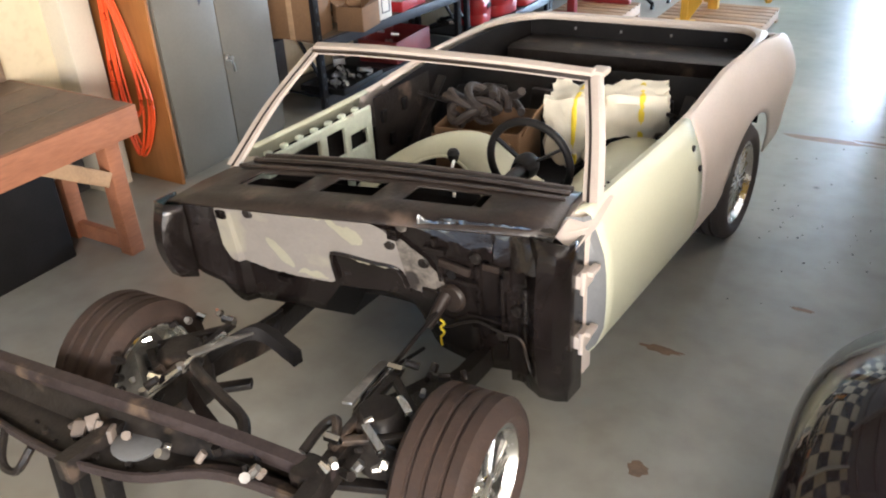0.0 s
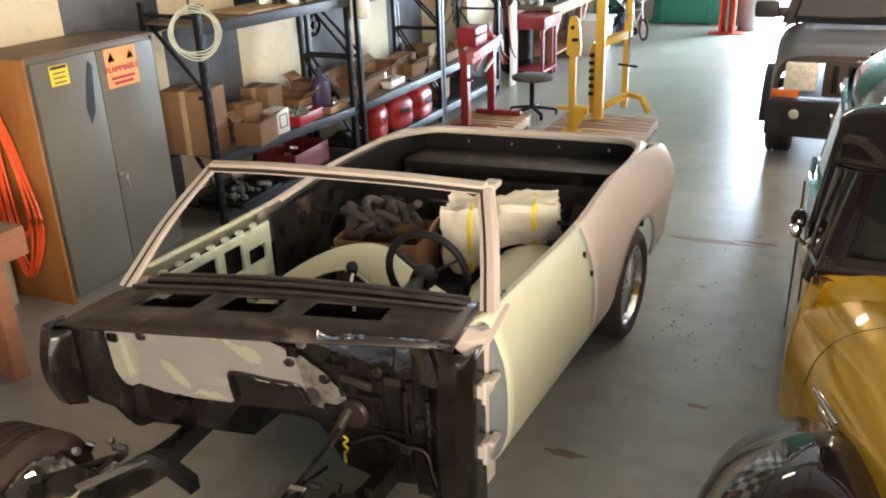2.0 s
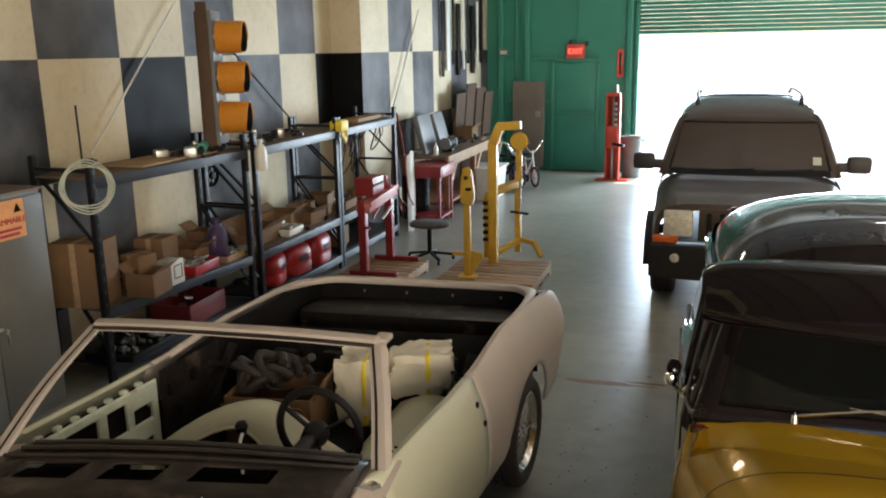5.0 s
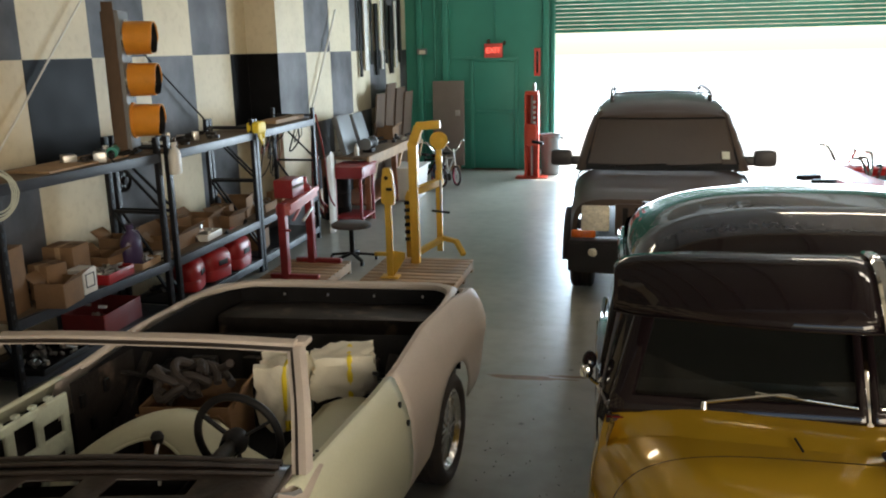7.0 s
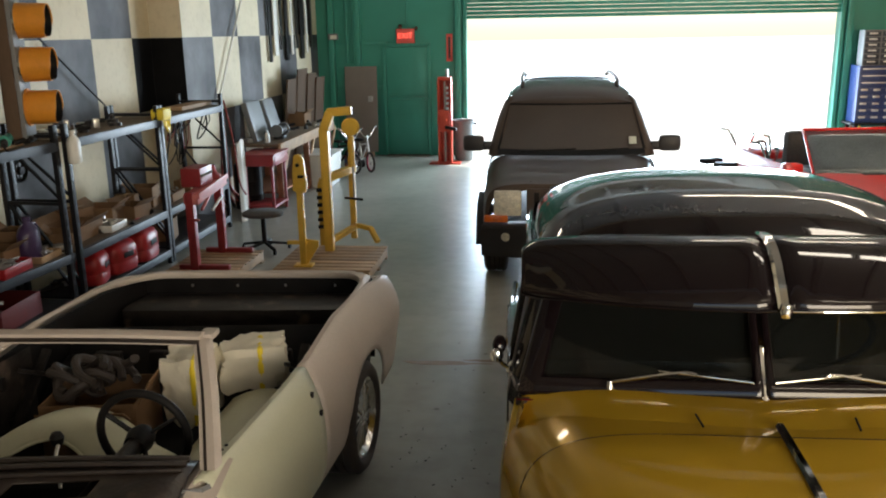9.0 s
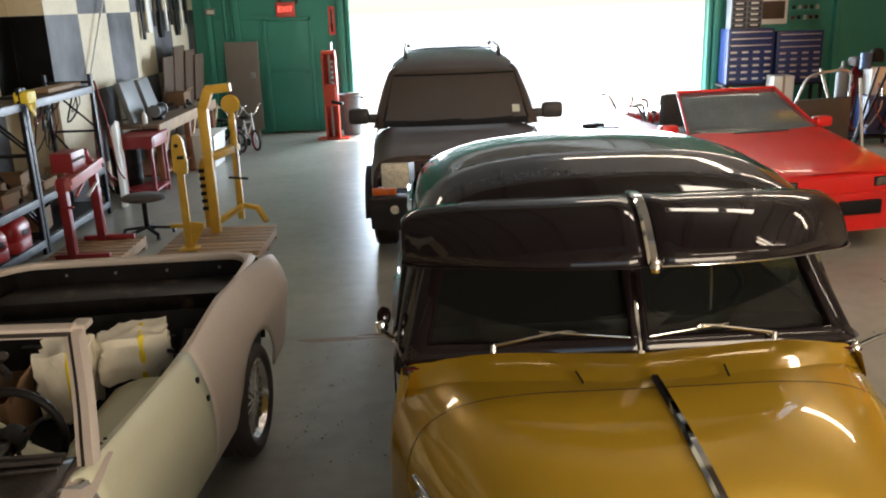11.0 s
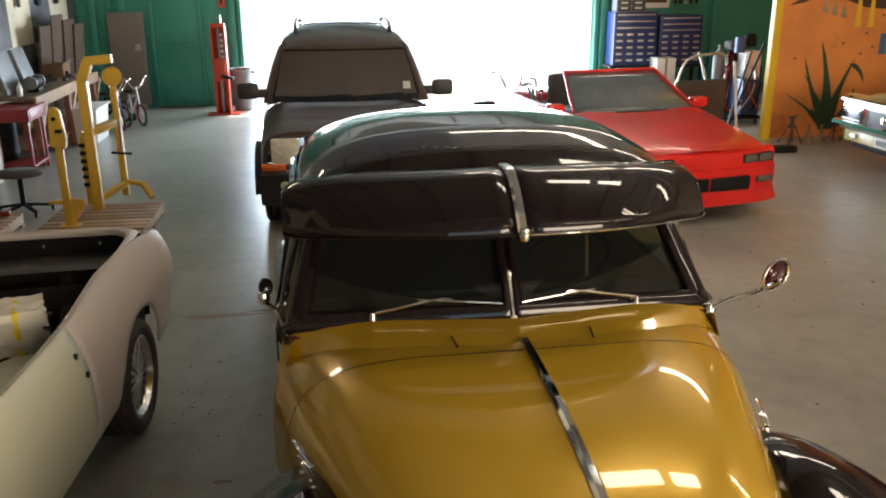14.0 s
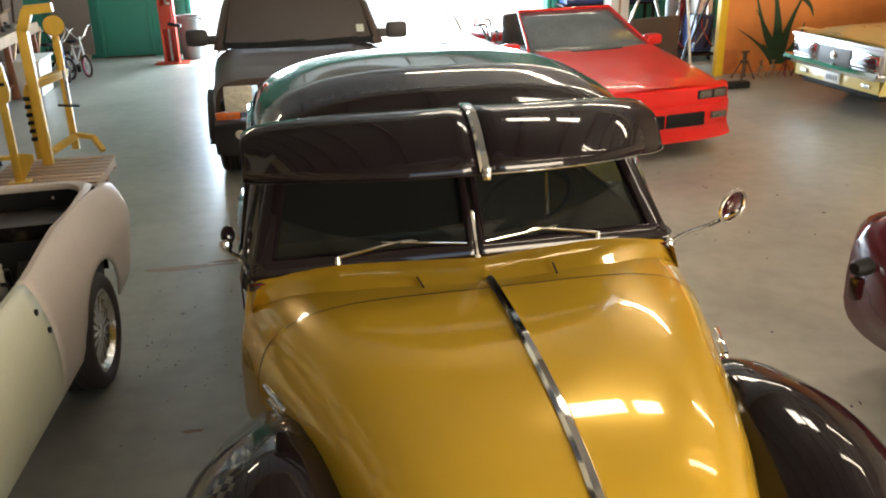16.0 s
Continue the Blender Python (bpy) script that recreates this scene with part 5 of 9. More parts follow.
        gl.faces.new([gl.verts.new(pp(u, v)) for u, v in ((0.03, 0.1), (0.93, 0.1), (0.93, 0.93), (0.03, 0.93))])
        pane = part("windscreen_pane", gl, HAZEGLASS, t, "tinted windscreen pane", smooth=False)
        solidify(pane, 0.005, 0)
        # pillar
        part("screen_pillar", loft([[b1 + Vector((s * 0.005, -0.02, -0.04)), t1 + Vector((s * 0.0, -0.03, 0.03))], [b1 + Vector((s * 0.035, 0.05, -0.04)), t1 + Vector((s * 0.07, 0.03, 0.0))], [b1 + Vector((s * 0.04, 0.12, -0.03)), t1 + Vector((s * 0.08, 0.10, 0.0))]]), BLACKGLOSS, t)
        part("rear_pillar", loft([[(s * 0.87, 1.10, 1.22), (s * 0.80, 1.08, 1.70)], [(s * 0.875, 1.3, 1.22), (s * 0.78, 1.26, 1.72)], [(s * 0.80, 1.5, 1.22), (s * 0.66, 1.46, 1.74)]]), BLACKGLOSS, t)
        # side window: vent post, frame and glass
        wf = bmesh.new()
        for p, q in (((0.885, 0.20, 1.25), (0.80, 0.46, 1.66)), ((0.885, 0.42, 1.25), (0.815, 0.52, 1.66)), ((0.89, 0.2, 1.255), (0.885, 1.12, 1.255)), ((0.812, 0.46, 1.67), (0.81, 1.1, 1.68))):
            bar((s * p[0], p[1], p[2]), (s * q[0], q[1], q[2]), 0.035, 0.03, 0.008, wf)
        part("side_window_frame", wf, BLACKGLOSS, t)
        sg = bmesh.new()
        sg.faces.new([sg.verts.new(v) for v in ((s * 0.875, 0.22, 1.26), (s * 0.875, 1.12, 1.26), (s * 0.805, 1.08, 1.67), (s * 0.805, 0.48, 1.67))])
        part("side_glass", sg, SMOKEGLASS, t, smooth=False)
        # belt moulding
        part("belt_moulding", tube([(s * 0.86, -0.02, 1.272), (s * 0.885, 0.2, 1.262), (s * 0.905, 0.7, 1.255), (s * 0.88, 1.4, 1.25)], 0.014, 6, 5), BLACKGLOSS, t)
    part("screen_centre_post", bar(B[0] + Vector((0, -0.03, -0.02)), T[0] + Vector((0, -0.03, 0.0)), 0.022, 0.016, 0.005), CHROME, t, "chrome windscreen centre post")
    low = bmesh.new()
    for s in (-1, 1):
        tube([B[0] + Vector((0, -0.035, -0.02)), B[0].lerp(B[s], 0.5) + Vector((0, -0.02, -0.018)), B[s] + Vector((0, -0.01, -0.02))], 0.018, 8, 5, bm=low)
    part("windscreen_gasket", low, RUBBER, t)
    pin = bmesh.new()
    for s in (-1, 1):
        tube([B[0] + Vector((0, -0.050, -0.006)), B[0].lerp(B[s], 0.5) + Vector((0, -0.036, -0.004)), B[s] + Vector((0, -0.026, -0.006))], 0.0035, 6, 5, bm=pin)
    part("pinstripe", pin, MAROON, t, "thin dark red pinstripe under the windscreen")
    # sun visor: two curved wings with a chrome joint
    for s in (-1, 1):
        rings = []
        for i in range(17):
            u = math.sin(math.pi / 2 * i / 16)
            x = s * 0.85 * u
            droop = 0.02 * u + 0.10 * u ** 4
            back = 0.36 * u ** 2.6
            rd = 0.72 + 0.28 * math.sqrt(max(0, 1 - (max(0, u - 0.90) / 0.10) ** 2))
            zm = 1.672 - droop * 0.65 + 0.075
            zf, zt = zm - 0.075 * rd, zm + 0.10 * rd
            yf = -0.285 + back
            yt = lerp(yf + 0.03, 0.06 + back * 0.55, 0.2 + 0.8 * rd)
            rings.append([(x, lerp(yt, yf, v), lerp(zt, zf, v) + 0.068 * math.sin(math.pi * v) * (1 - 0.4 * u)) for v in np.linspace(0, 1, 10)])
        v = part("sun_visor", loft(rings), BLACKGLOSS, t, "gloss black outside sun visor")
        solidify(v, 0.012)
        part("visor_edge_trim", tube(None, 0.003, 6, line=[Vector(r[-1]) + Vector((0, -0.004, 0)) for r in rings]), CHROME if s > 0 else BLACKGLOSS, v)
        bk = bmesh.new()
        bar((s * 0.80, 0.30, 1.60), (s * 0.70, 0.24, 1.72), 0.03, 0.02, 0.005, bk)
        part("visor_bracket", bk, BLACKGLOSS, v)
    part("visor_joint", loft([[(-0.02, y, z + 0.006), (-0.012, y - 0.006, z + 0.014), (0.012, y - 0.006, z + 0.014), (0.02, y, z + 0.006)] for y, z in [(lerp(0.06, -0.285, v), lerp(1.845, 1.672, v) + 0.068 * math.sin(math.pi * v)) for v in np.linspace(0, 1, 10)]]), CHROME, t, "chrome visor joint")
    part("visor_joint_cap", lathe([(0.0, 0.03), (0.018, 0.022), (0.022, 0.0), (0.016, -0.02), (0, -0.024)], 14, m=Matrix.Translation((0, -0.295, 1.675))), CHROME, t)
    # wipers
    for s, x0, x1 in ((-1, -0.53, -0.04), (1, 0.51, 0.03)):
        w = bmesh.new()
        tube([(x0, -0.02 - 0.08, 1.335), (lerp(x0, x1, 0.5), -0.10, 1.375), (lerp(x0, x1, 0.62), -0.115, 1.375)], 0.006, 6, 4, bm=w)
        wp = part("wiper_arm", w, CHROME, t, "chrome wiper arm")
        part("wiper_blade", bar((lerp(x0, x1, 0.35), -0.085, 1.375), (x1, -0.155, 1.365), 0.009, 0.006, 0.002), CHROME, wp)
        part("wiper_pivot", lathe([(0, 0.012), (0.010, 0.010), (0.013, -0.02)], 12, m=Matrix.Translation((x0, -0.10, 1.33))), CHROME, wp)
    # front fenders
    for s in (-1, 1):
        rings = []
        tops = ([-1.80, -1.72, -1.5, -1.2, -0.95, -0.72, -0.5, -0.3, -0.15], [0.64, 0.85, 1.0, 1.09, 1.12, 1.10, 1.04, 0.92, 0.72])
        for y in np.linspace(-0.15, -1.80, 24):
            zt = table(tops[0], tops[1], y)
            zo = max(0.30, 0.34 + math.sqrt(max(0, 0.40 ** 2 - (y + 0.98) ** 2)))
            ring = []
            for k in range(13):
                a = math.pi / 2 * k / 12
                xx = 0.50 + 0.64 * math.sin(a) ** 0.9
                ring.append((s * xx, y - 0.05 * math.sin(a), lerp(min(zo, zt - 0.06), zt, math.cos(a) ** 0.75) - 0.30 * max(0.0, (0.86 - xx) / 0.36) ** 2))
            rings.append(ring)
        f = part("front_fender", loft(rings), BLACKGLOSS, t, "gloss black front fender")
        solidify(f, 0.014)
        wheel(t, (s * 0.80, -0.98, 0.34), 0.34, 0.20, 0.20, Matrix.Identity(4) if s > 0 else Matrix.Rotation(math.pi, 4, "Z"), "spoke", False)
        part("running_board", box((s * 0.80, 0.62, 0.38), (0.16, 1.6, 0.05), 0.015), BLACKGLOSS, t)
        # badge on the hood side
        bd = bmesh.new()
        for k in range(3):
            bar((s * (0.835 - 0.012 * k), -0.50 - 0.05 * k, 1.06 - 0.03 * k), (s * (0.775 - 0.012 * k), -0.68 - 0.05 * k, 1.06 - 0.03 * k), 0.016, 0.012, 0.003, bd)
        part("hood_badge", bd, CHROME, t, "chrome badge bars")
        part("headlight", lathe([(0.0, 0.02), (0.06, 0.016), (0.085, 0.0), (0.10, -0.02), (0.10, -0.12)], 24, m=Matrix.Translation((s * 0.66, -1.74, 0.80)) @ Matrix.Rotation(radians(90), 4, "X")), CHROME, t)
        rf = [[(s * (0.80 + 0.10 * math.sin(a)), 2.35 + 0.55 * math.cos(b2), 0.40 + 0.45 * math.sin(b2) * math.cos(a) ** 0.5) for a in np.linspace(0, 1.5, 8)] for b2 in np.linspace(0.05, math.pi - 0.05, 14)]
        solidify(part("rear_fender", loft(rf), BLACKGLOSS, t), 0.012)
        wheel(t, (s * 0.76, 2.35, 0.34), 0.34, 0.20, 0.20, Matrix.Identity(4) if s > 0 else Matrix.Rotation(math.pi, 4, "Z"), "spoke", False)
        part("bed_side", box((s * 0.74, 2.5, 0.78), (0.05, 1.9, 0.45), 0.015), GOLD, t)
    part("bed_floor", box((0, 2.5, 0.60), (1.44, 1.9, 0.05), 0.01), BENCHWOOD, t)
    part("tailgate", box((0, 3.43, 0.78), (1.44, 0.05, 0.45), 0.015), GOLD, t)
    gr = bmesh.new()
    for k in range(5):
        tube([(-0.52, -1.56, 0.50 + 0.075 * k), (0, -1.74 + 0.012 * k, 0.50 + 0.075 * k), (0.52, -1.56, 0.50 + 0.075 * k)], 0.022, 8, 6, bm=gr)
    part("grille", gr, CHROME, t)
    part("front_bumper", tube([(-0.98, -1.72, 0.42), (-0.6, -1.92, 0.42), (0, -1.97, 0.42), (0.6, -1.92, 0.42), (0.98, -1.72, 0.42)], 0.055, 10, 6), CHROME, t)
    part("chassis", box((0, 0.7, 0.36), (1.3, 4.6, 0.12), 0.03), CHASSIS, t)
    part("cab_floor", box((0, 0.75, 0.55), (1.6, 1.5, 0.05), 0.01), BLACKSATIN, t)
    part("cab_back", loft([[(x, 1.48 + 0.06 * (1 - (x / 0.8) ** 2), z) for x in np.linspace(-0.84, 0.84, 9)] for z in (0.5, 0.9, 1.28)]), GOLD, t)
    rb = bmesh.new()
    for u0, u1, z0, z1 in ((-0.7, -0.5, 1.28, 1.76), (0.5, 0.7, 1.28, 1.76), (-0.5, 0.5, 1.66, 1.76), (-0.5, 0.5, 1.28, 1.36)):
        box(((u0 + u1) / 2, 1.50, (z0 + z1) / 2), (u1 - u0, 0.03, z1 - z0), 0.006, None, rb)
    part("rear_window_frame", rb, BLACKGLOSS, t)
    # cab interior seen through the glass
    seat = part("bench_seat", box((0, 0.92, 0.80), (1.45, 0.5, 0.16), 0.05), FABRIC, t)
    part("seat_back", box((0, 1.22, 1.10), (1.45, 0.16, 0.52), 0.05, Matrix.Rotation(radians(-10), 4, "X")), FABRIC, seat)
    part("dashboard", box((0, 0.20, 1.20), (1.60, 0.16, 0.16), 0.05), BLACKSATIN, t)
    tilt = Matrix.Translation((0.40, 0.48, 1.30)) @ Matrix.Rotation(radians(-58), 4, "X")
    part("steering_wheel", lathe([(0.20 + 0.013 * math.cos(k * math.pi / 5), 0.013 * math.sin(k * math.pi / 5)) for k in range(11)], 36, m=tilt), BLACKSATIN, t)
    part("headliner", box((0, 0.8, 1.76), (1.3, 1.2, 0.02), 0.005), FABRIC, t)
    # mirrors
    for s, pts, c in ((1, [(0.86, -0.02, 1.22), (0.94, -0.04, 1.27), (1.03, -0.07, 1.31), (1.09, -0.135, 1.375)], (1.10, -0.09, 1.385)), (-1, [(-0.88, 0.20, 1.25), (-0.92, 0.18, 1.28), (-0.945, 0.17, 1.32)], (-0.985, 0.16, 1.40))):
        a = part("mirror_arm", tube(pts, 0.009, 8, 5), CHROME, t, "chrome mirror arm")
        mm = Matrix.Translation(c) @ Matrix.Rotation(radians(20 * s), 4, "Z") @ Matrix.Rotation(radians(-82), 4, "X")
        if s > 0:
            part("mirror_head", lathe([(0.0, 0.020), (0.04, 0.017), (0.066, 0.008), (0.072, 0.0), (0.070, -0.004)], 28, m=mm), MIRRORBACK, a, "round dark cherry mirror back")
            part("mirror_rim", lathe([(0.070 + 0.007 * math.cos(k), 0.007 * math.sin(k)) for k in np.linspace(0, 2 * math.pi, 9)], 32, m=mm), CHROME, a, "chrome mirror rim")
            part("mirror_stud", lathe([(0.0, 0.045), (0.012, 0.042), (0.018, 0.02), (0.02, 0.012)], 14, m=mm), CHROME, a)
        else:
            part("mirror_clamp", lathe([(0.0, 0.03), (0.022, 0.02), (0.028, 0.0), (0.022, -0.02), (0, -0.03)], 18, m=Matrix.Translation((-0.945, 0.165, 1.325))), CHROME, a)
            hd = lathe([(0.0, 0.02), (0.018, 0.018), (0.03, 0.006), (0.03, -0.006)], 24, m=Matrix.Translation((-0.935, 0.19, 1.36)) @ Matrix.Rotation(radians(35), 4, "Z") @ Matrix.Rotation(radians(-90), 4, "X"))
            bmesh.ops.scale(hd, vec=(1, 1, 1.3), space=Matrix.Translation((0.935, -0.19, -1.36)), verts=hd.verts)
            part("mirror_head", hd, BLACKGLOSS, a, "small black mirror back")
        part("mirror_base", lathe([(0.03, 0), (0.03, 0.01), (0.016, 0.03), (0.008, 0.04)], 14, m=Matrix.Translation(pts[0])), CHROME, a)
    return t


gold_pickup()


# ---------- the other vehicles ----------
def suv():
    t = thing("suv", "dark boxy off-road SUV parked in front of the roll-up door", "car", pose(0.13, 8.60, 0))
    def ring(y, half, zt, zb=0.42, e=5):
        return [(x, y, z) for x, z in sup(half, zb, zt, 0, 25, e)]
    rings = [ring(0.02, 0.84, 1.02, e=7), ring(0.05, 0.88, 1.08, e=7), ring(0.2, 0.91, 1.12, e=7), ring(0.6, 0.925, 1.17, e=7), ring(1.05, 0.935, 1.22, e=7), ring(1.12, 0.94, 1.24, e=7)]
    part("front_body", loft(rings), JEEPPAINT, t, "dark grey-brown hood and front fenders")
    for s in (-1, 1):
        part("hood_crease", tube([(s * 0.42, 0.10, 1.088), (s * 0.47, 0.5, 1.128), (s * 0.52, 1.0, 1.178)], 0.012, 6, 4), JEEPPAINT, t)
    rings = [ring(1.12, 0.94, 1.24, e=9), ring(2.0, 0.95, 1.24, e=9), ring(4.5, 0.94, 1.24, e=9), ring(4.62, 0.90, 1.1, e=9)]
    part("side_body", loft(rings), JEEPPAINT, t)
    # greenhouse: windscreen, roof, pillars
    bl, br, tl, tr = Vector((-0.80, 1.12, 1.29)), Vector((0.80, 1.12, 1.29)), Vector((-0.70, 1.62, 1.74)), Vector((0.70, 1.62, 1.74))
    rings = []
    for k in range(9):
        v = k / 8
        a, b = bl.lerp(tl, v), br.lerp(tr, v)
        rings.append([a.lerp(b, u) + Vector((0, -0.10 * (1 - (2 * u - 1) ** 2), 0)) for u in np.linspace(0.0, 1.0, 11)])
    part("windscreen", loft(rings), DARKGLASS, t, "dark windscreen with its reflection in the colour")
    rings0 = [Vector(v) for v in rings[-1]]
    part("windscreen_seal", tube(None, 0.014, 6, line=[Vector(r[0]) for r in rings] + [Vector(v) for v in rings[-1]] + [Vector(r[-1]) for r in rings[::-1]]), BLACKSATIN, t)
    for s, a, b in ((-1, bl, tl), (1, br, tr)):
        part("screen_pillar", loft([[p + Vector((s * dx * k2, dy, 0)) for dx, dy in ((-0.03, -0.01), (0.02, -0.02), (0.07, 0.02), (0.10, 0.10), (0.10, 0.22), (-0.03, 0.10))] for p, k2 in ((a + Vector((0, -0.03, -0.08)), 1.25), (a.lerp(b, 0.35), 1.0), (a.lerp(b, 0.7), 0.9), (b + Vector((0, 0.03, 0.03)), 0.55), (b + Vector((-s * 0.03, 0.10, 0.085)), 0.3))], True, True), JEEPPAINT, t)
        part("side_glass", loft([[(s * 0.89, 1.3, 1.22), (s * 0.90, 2.6, 1.22), (s * 0.89, 4.4, 1.22)], [(s * 0.74, 1.75, 1.78), (s * 0.76, 2.6, 1.80), (s * 0.75, 4.3, 1.80)]]), DARKGLASS, t)
    rings = [[(x, y, z) for x, z in sup(h2, 1.72, zt, 0, 25, 2.9)] for y, h2, zt in ((1.60, 0.71, 1.79), (1.70, 0.735, 1.855), (1.95, 0.75, 1.925), (2.6, 0.76, 1.965), (3.2, 0.76, 1.98), (4.3, 0.745, 1.98), (4.5, 0.70, 1.88))]
    part("roof", loft(rings), JEEPPAINT, t)
    part("roof_header", loft([[tuple(v), (v.x, v.y + 0.02, v.z + 0.03), (v.x * 1.0, lerp(v.y, 1.72, 0.6), 1.80 + 0.02 * (1 - (v.x / 0.7) ** 2)), (v.x * 0.96, 1.80, 1.82 + 0.05 * (1 - (v.x / 0.7) ** 4))] for v in rings0]), JEEPPAINT, t)
    part("scuttle", loft([[(x, 1.02 - 0.08 * (1 - (x / 0.8) ** 2), 1.235), (x, 1.14 - 0.10 * (1 - (x / 0.8) ** 2), 1.30)] for x in np.linspace(-0.8, 0.8, 9)]), BLACKSATIN, t)
    for s in (-1, 1):
        r = bmesh.new()
        tube([(s * 0.56, 2.05, 1.88), (s * 0.56, 2.10, 1.94), (s * 0.57, 2.2, 1.972), (s * 0.58, 2.7, 1.995), (s * 0.58, 3.8, 2.0), (s * 0.57, 4.1, 1.93)], 0.018, 8, 5, bm=r)
        box((s * 0.56, 2.12, 1.925), (0.05, 0.12, 0.09), 0.015, None, r)
        part("roof_rail", r, JEEPCLAD, t)
        part("mirror", box((s * 1.09, 1.28, 1.33), (0.24, 0.12, 0.18), 0.05), JEEPCLAD, t, "black door mirror")
        part("mirror_arm", box((s * 0.95, 1.30, 1.30), (0.16, 0.09, 0.10), 0.03), JEEPCLAD, t)
        part("headlight", box((s * 0.65, 0.02, 0.89), (0.28, 0.08, 0.26), 0.03), LAMPGLASS, t, "square clear headlight")
        part("turn_signal", box((s * 0.765, 0.02, 0.735), (0.24, 0.09, 0.075), 0.015), AMBER, t, "amber turn signal")
        part("fog_light", lathe([(0.0, 0.02), (0.04, 0.014), (0.055, 0.0), (0.06, -0.03)], 18, m=Matrix.Translation((s * 0.66, -0.065, 0.56)) @ Matrix.Rotation(radians(90), 4, "X")), LAMPGLASS, t)
        fl = [[(s * (0.90 + 0.09 * w), 0.72 + 0.47 * math.cos(a), 0.40 + 0.47 * math.sin(a) + (0.0 if w else 0.02)) for w in (0, 0.5, 1)] for a in np.linspace(0.0, math.pi, 14)]
        solidify(part("wheel_flare", loft(fl), JEEPCLAD, t), 0.05)
        for y in (0.72, 3.6):
            wheel(t, (s * 0.80, y, 0.37), 0.37, 0.25, 0.215, Matrix.Identity(4) if s > 0 else Matrix.Rotation(math.pi, 4, "Z"), "spoke", False)
        part("door_seam", tube([(s * 0.902, 1.4, 0.5), (s * 0.902, 1.4, 1.15)], 0.006, 5, 2), BLACKSATIN, t)
    part("front_bumper", loft([[(x, -0.10 + 0.09 * (abs(x) / 0.92) ** 4 + 0.02 * k * (k > 2), z) for x in np.linspace(-0.92, 0.92, 17)] for k, z in enumerate((0.68, 0.62, 0.50, 0.40, 0.33))]), JEEPCLAD, t, "dark bumper")
    part("bumper_top", box((0, 0.0, 0.67), (1.80, 0.20, 0.04), 0.015), JEEPCLAD, t)
    gr = bmesh.new()
    for k in range(7):
        box((-0.36 + 0.12 * k, -0.005, 0.88), (0.055, 0.03, 0.25), 0.012, None, gr)
    part("grille_slots", gr, BLACKSATIN, t)
    part("grille_panel", box((0, 0.015, 0.88), (0.92, 0.05, 0.32), 0.02), JEEPPAINT, t)
    for k in range(4):
        part("letter_bar", box((-0.17 + 0.1 * k, 0.03, 1.035), (0.06, 0.02, 0.03), 0.004), CHROME, t)
    for y in (2.25, 3.4):
        part("roof_rack_bar", tube([(-0.58, y, 1.975), (-0.3, y, 1.995), (0.3, y, 1.995), (0.58, y, 1.975)], 0.009, 6, 4), JEEPCLAD, t)
    part("rear_view_mirror", box((0.02, 1.50, 1.66), (0.20, 0.03, 0.06), 0.012), BLACKSATIN, t)
    part("wiper", bar((-0.55, 0.98, 1.275), (0.05, 0.95, 1.31), 0.015, 0.015, 0.004), BLACKSATIN, t)
    part("wiper", bar((0.10, 0.95, 1.285), (0.62, 0.99, 1.31), 0.015, 0.015, 0.004), BLACKSATIN, t)
    part("inspection_sticker", box((0.67, 1.13, 1.38), (0.08, 0.004, 0.10), 0.0, Matrix.Rotation(radians(-46), 4, "X")), HOSE, t)
    part("underbody", box((0, 2.2, 0.42), (1.6, 4.2, 0.2), 0.05), BLACKSATIN, t)
    return t


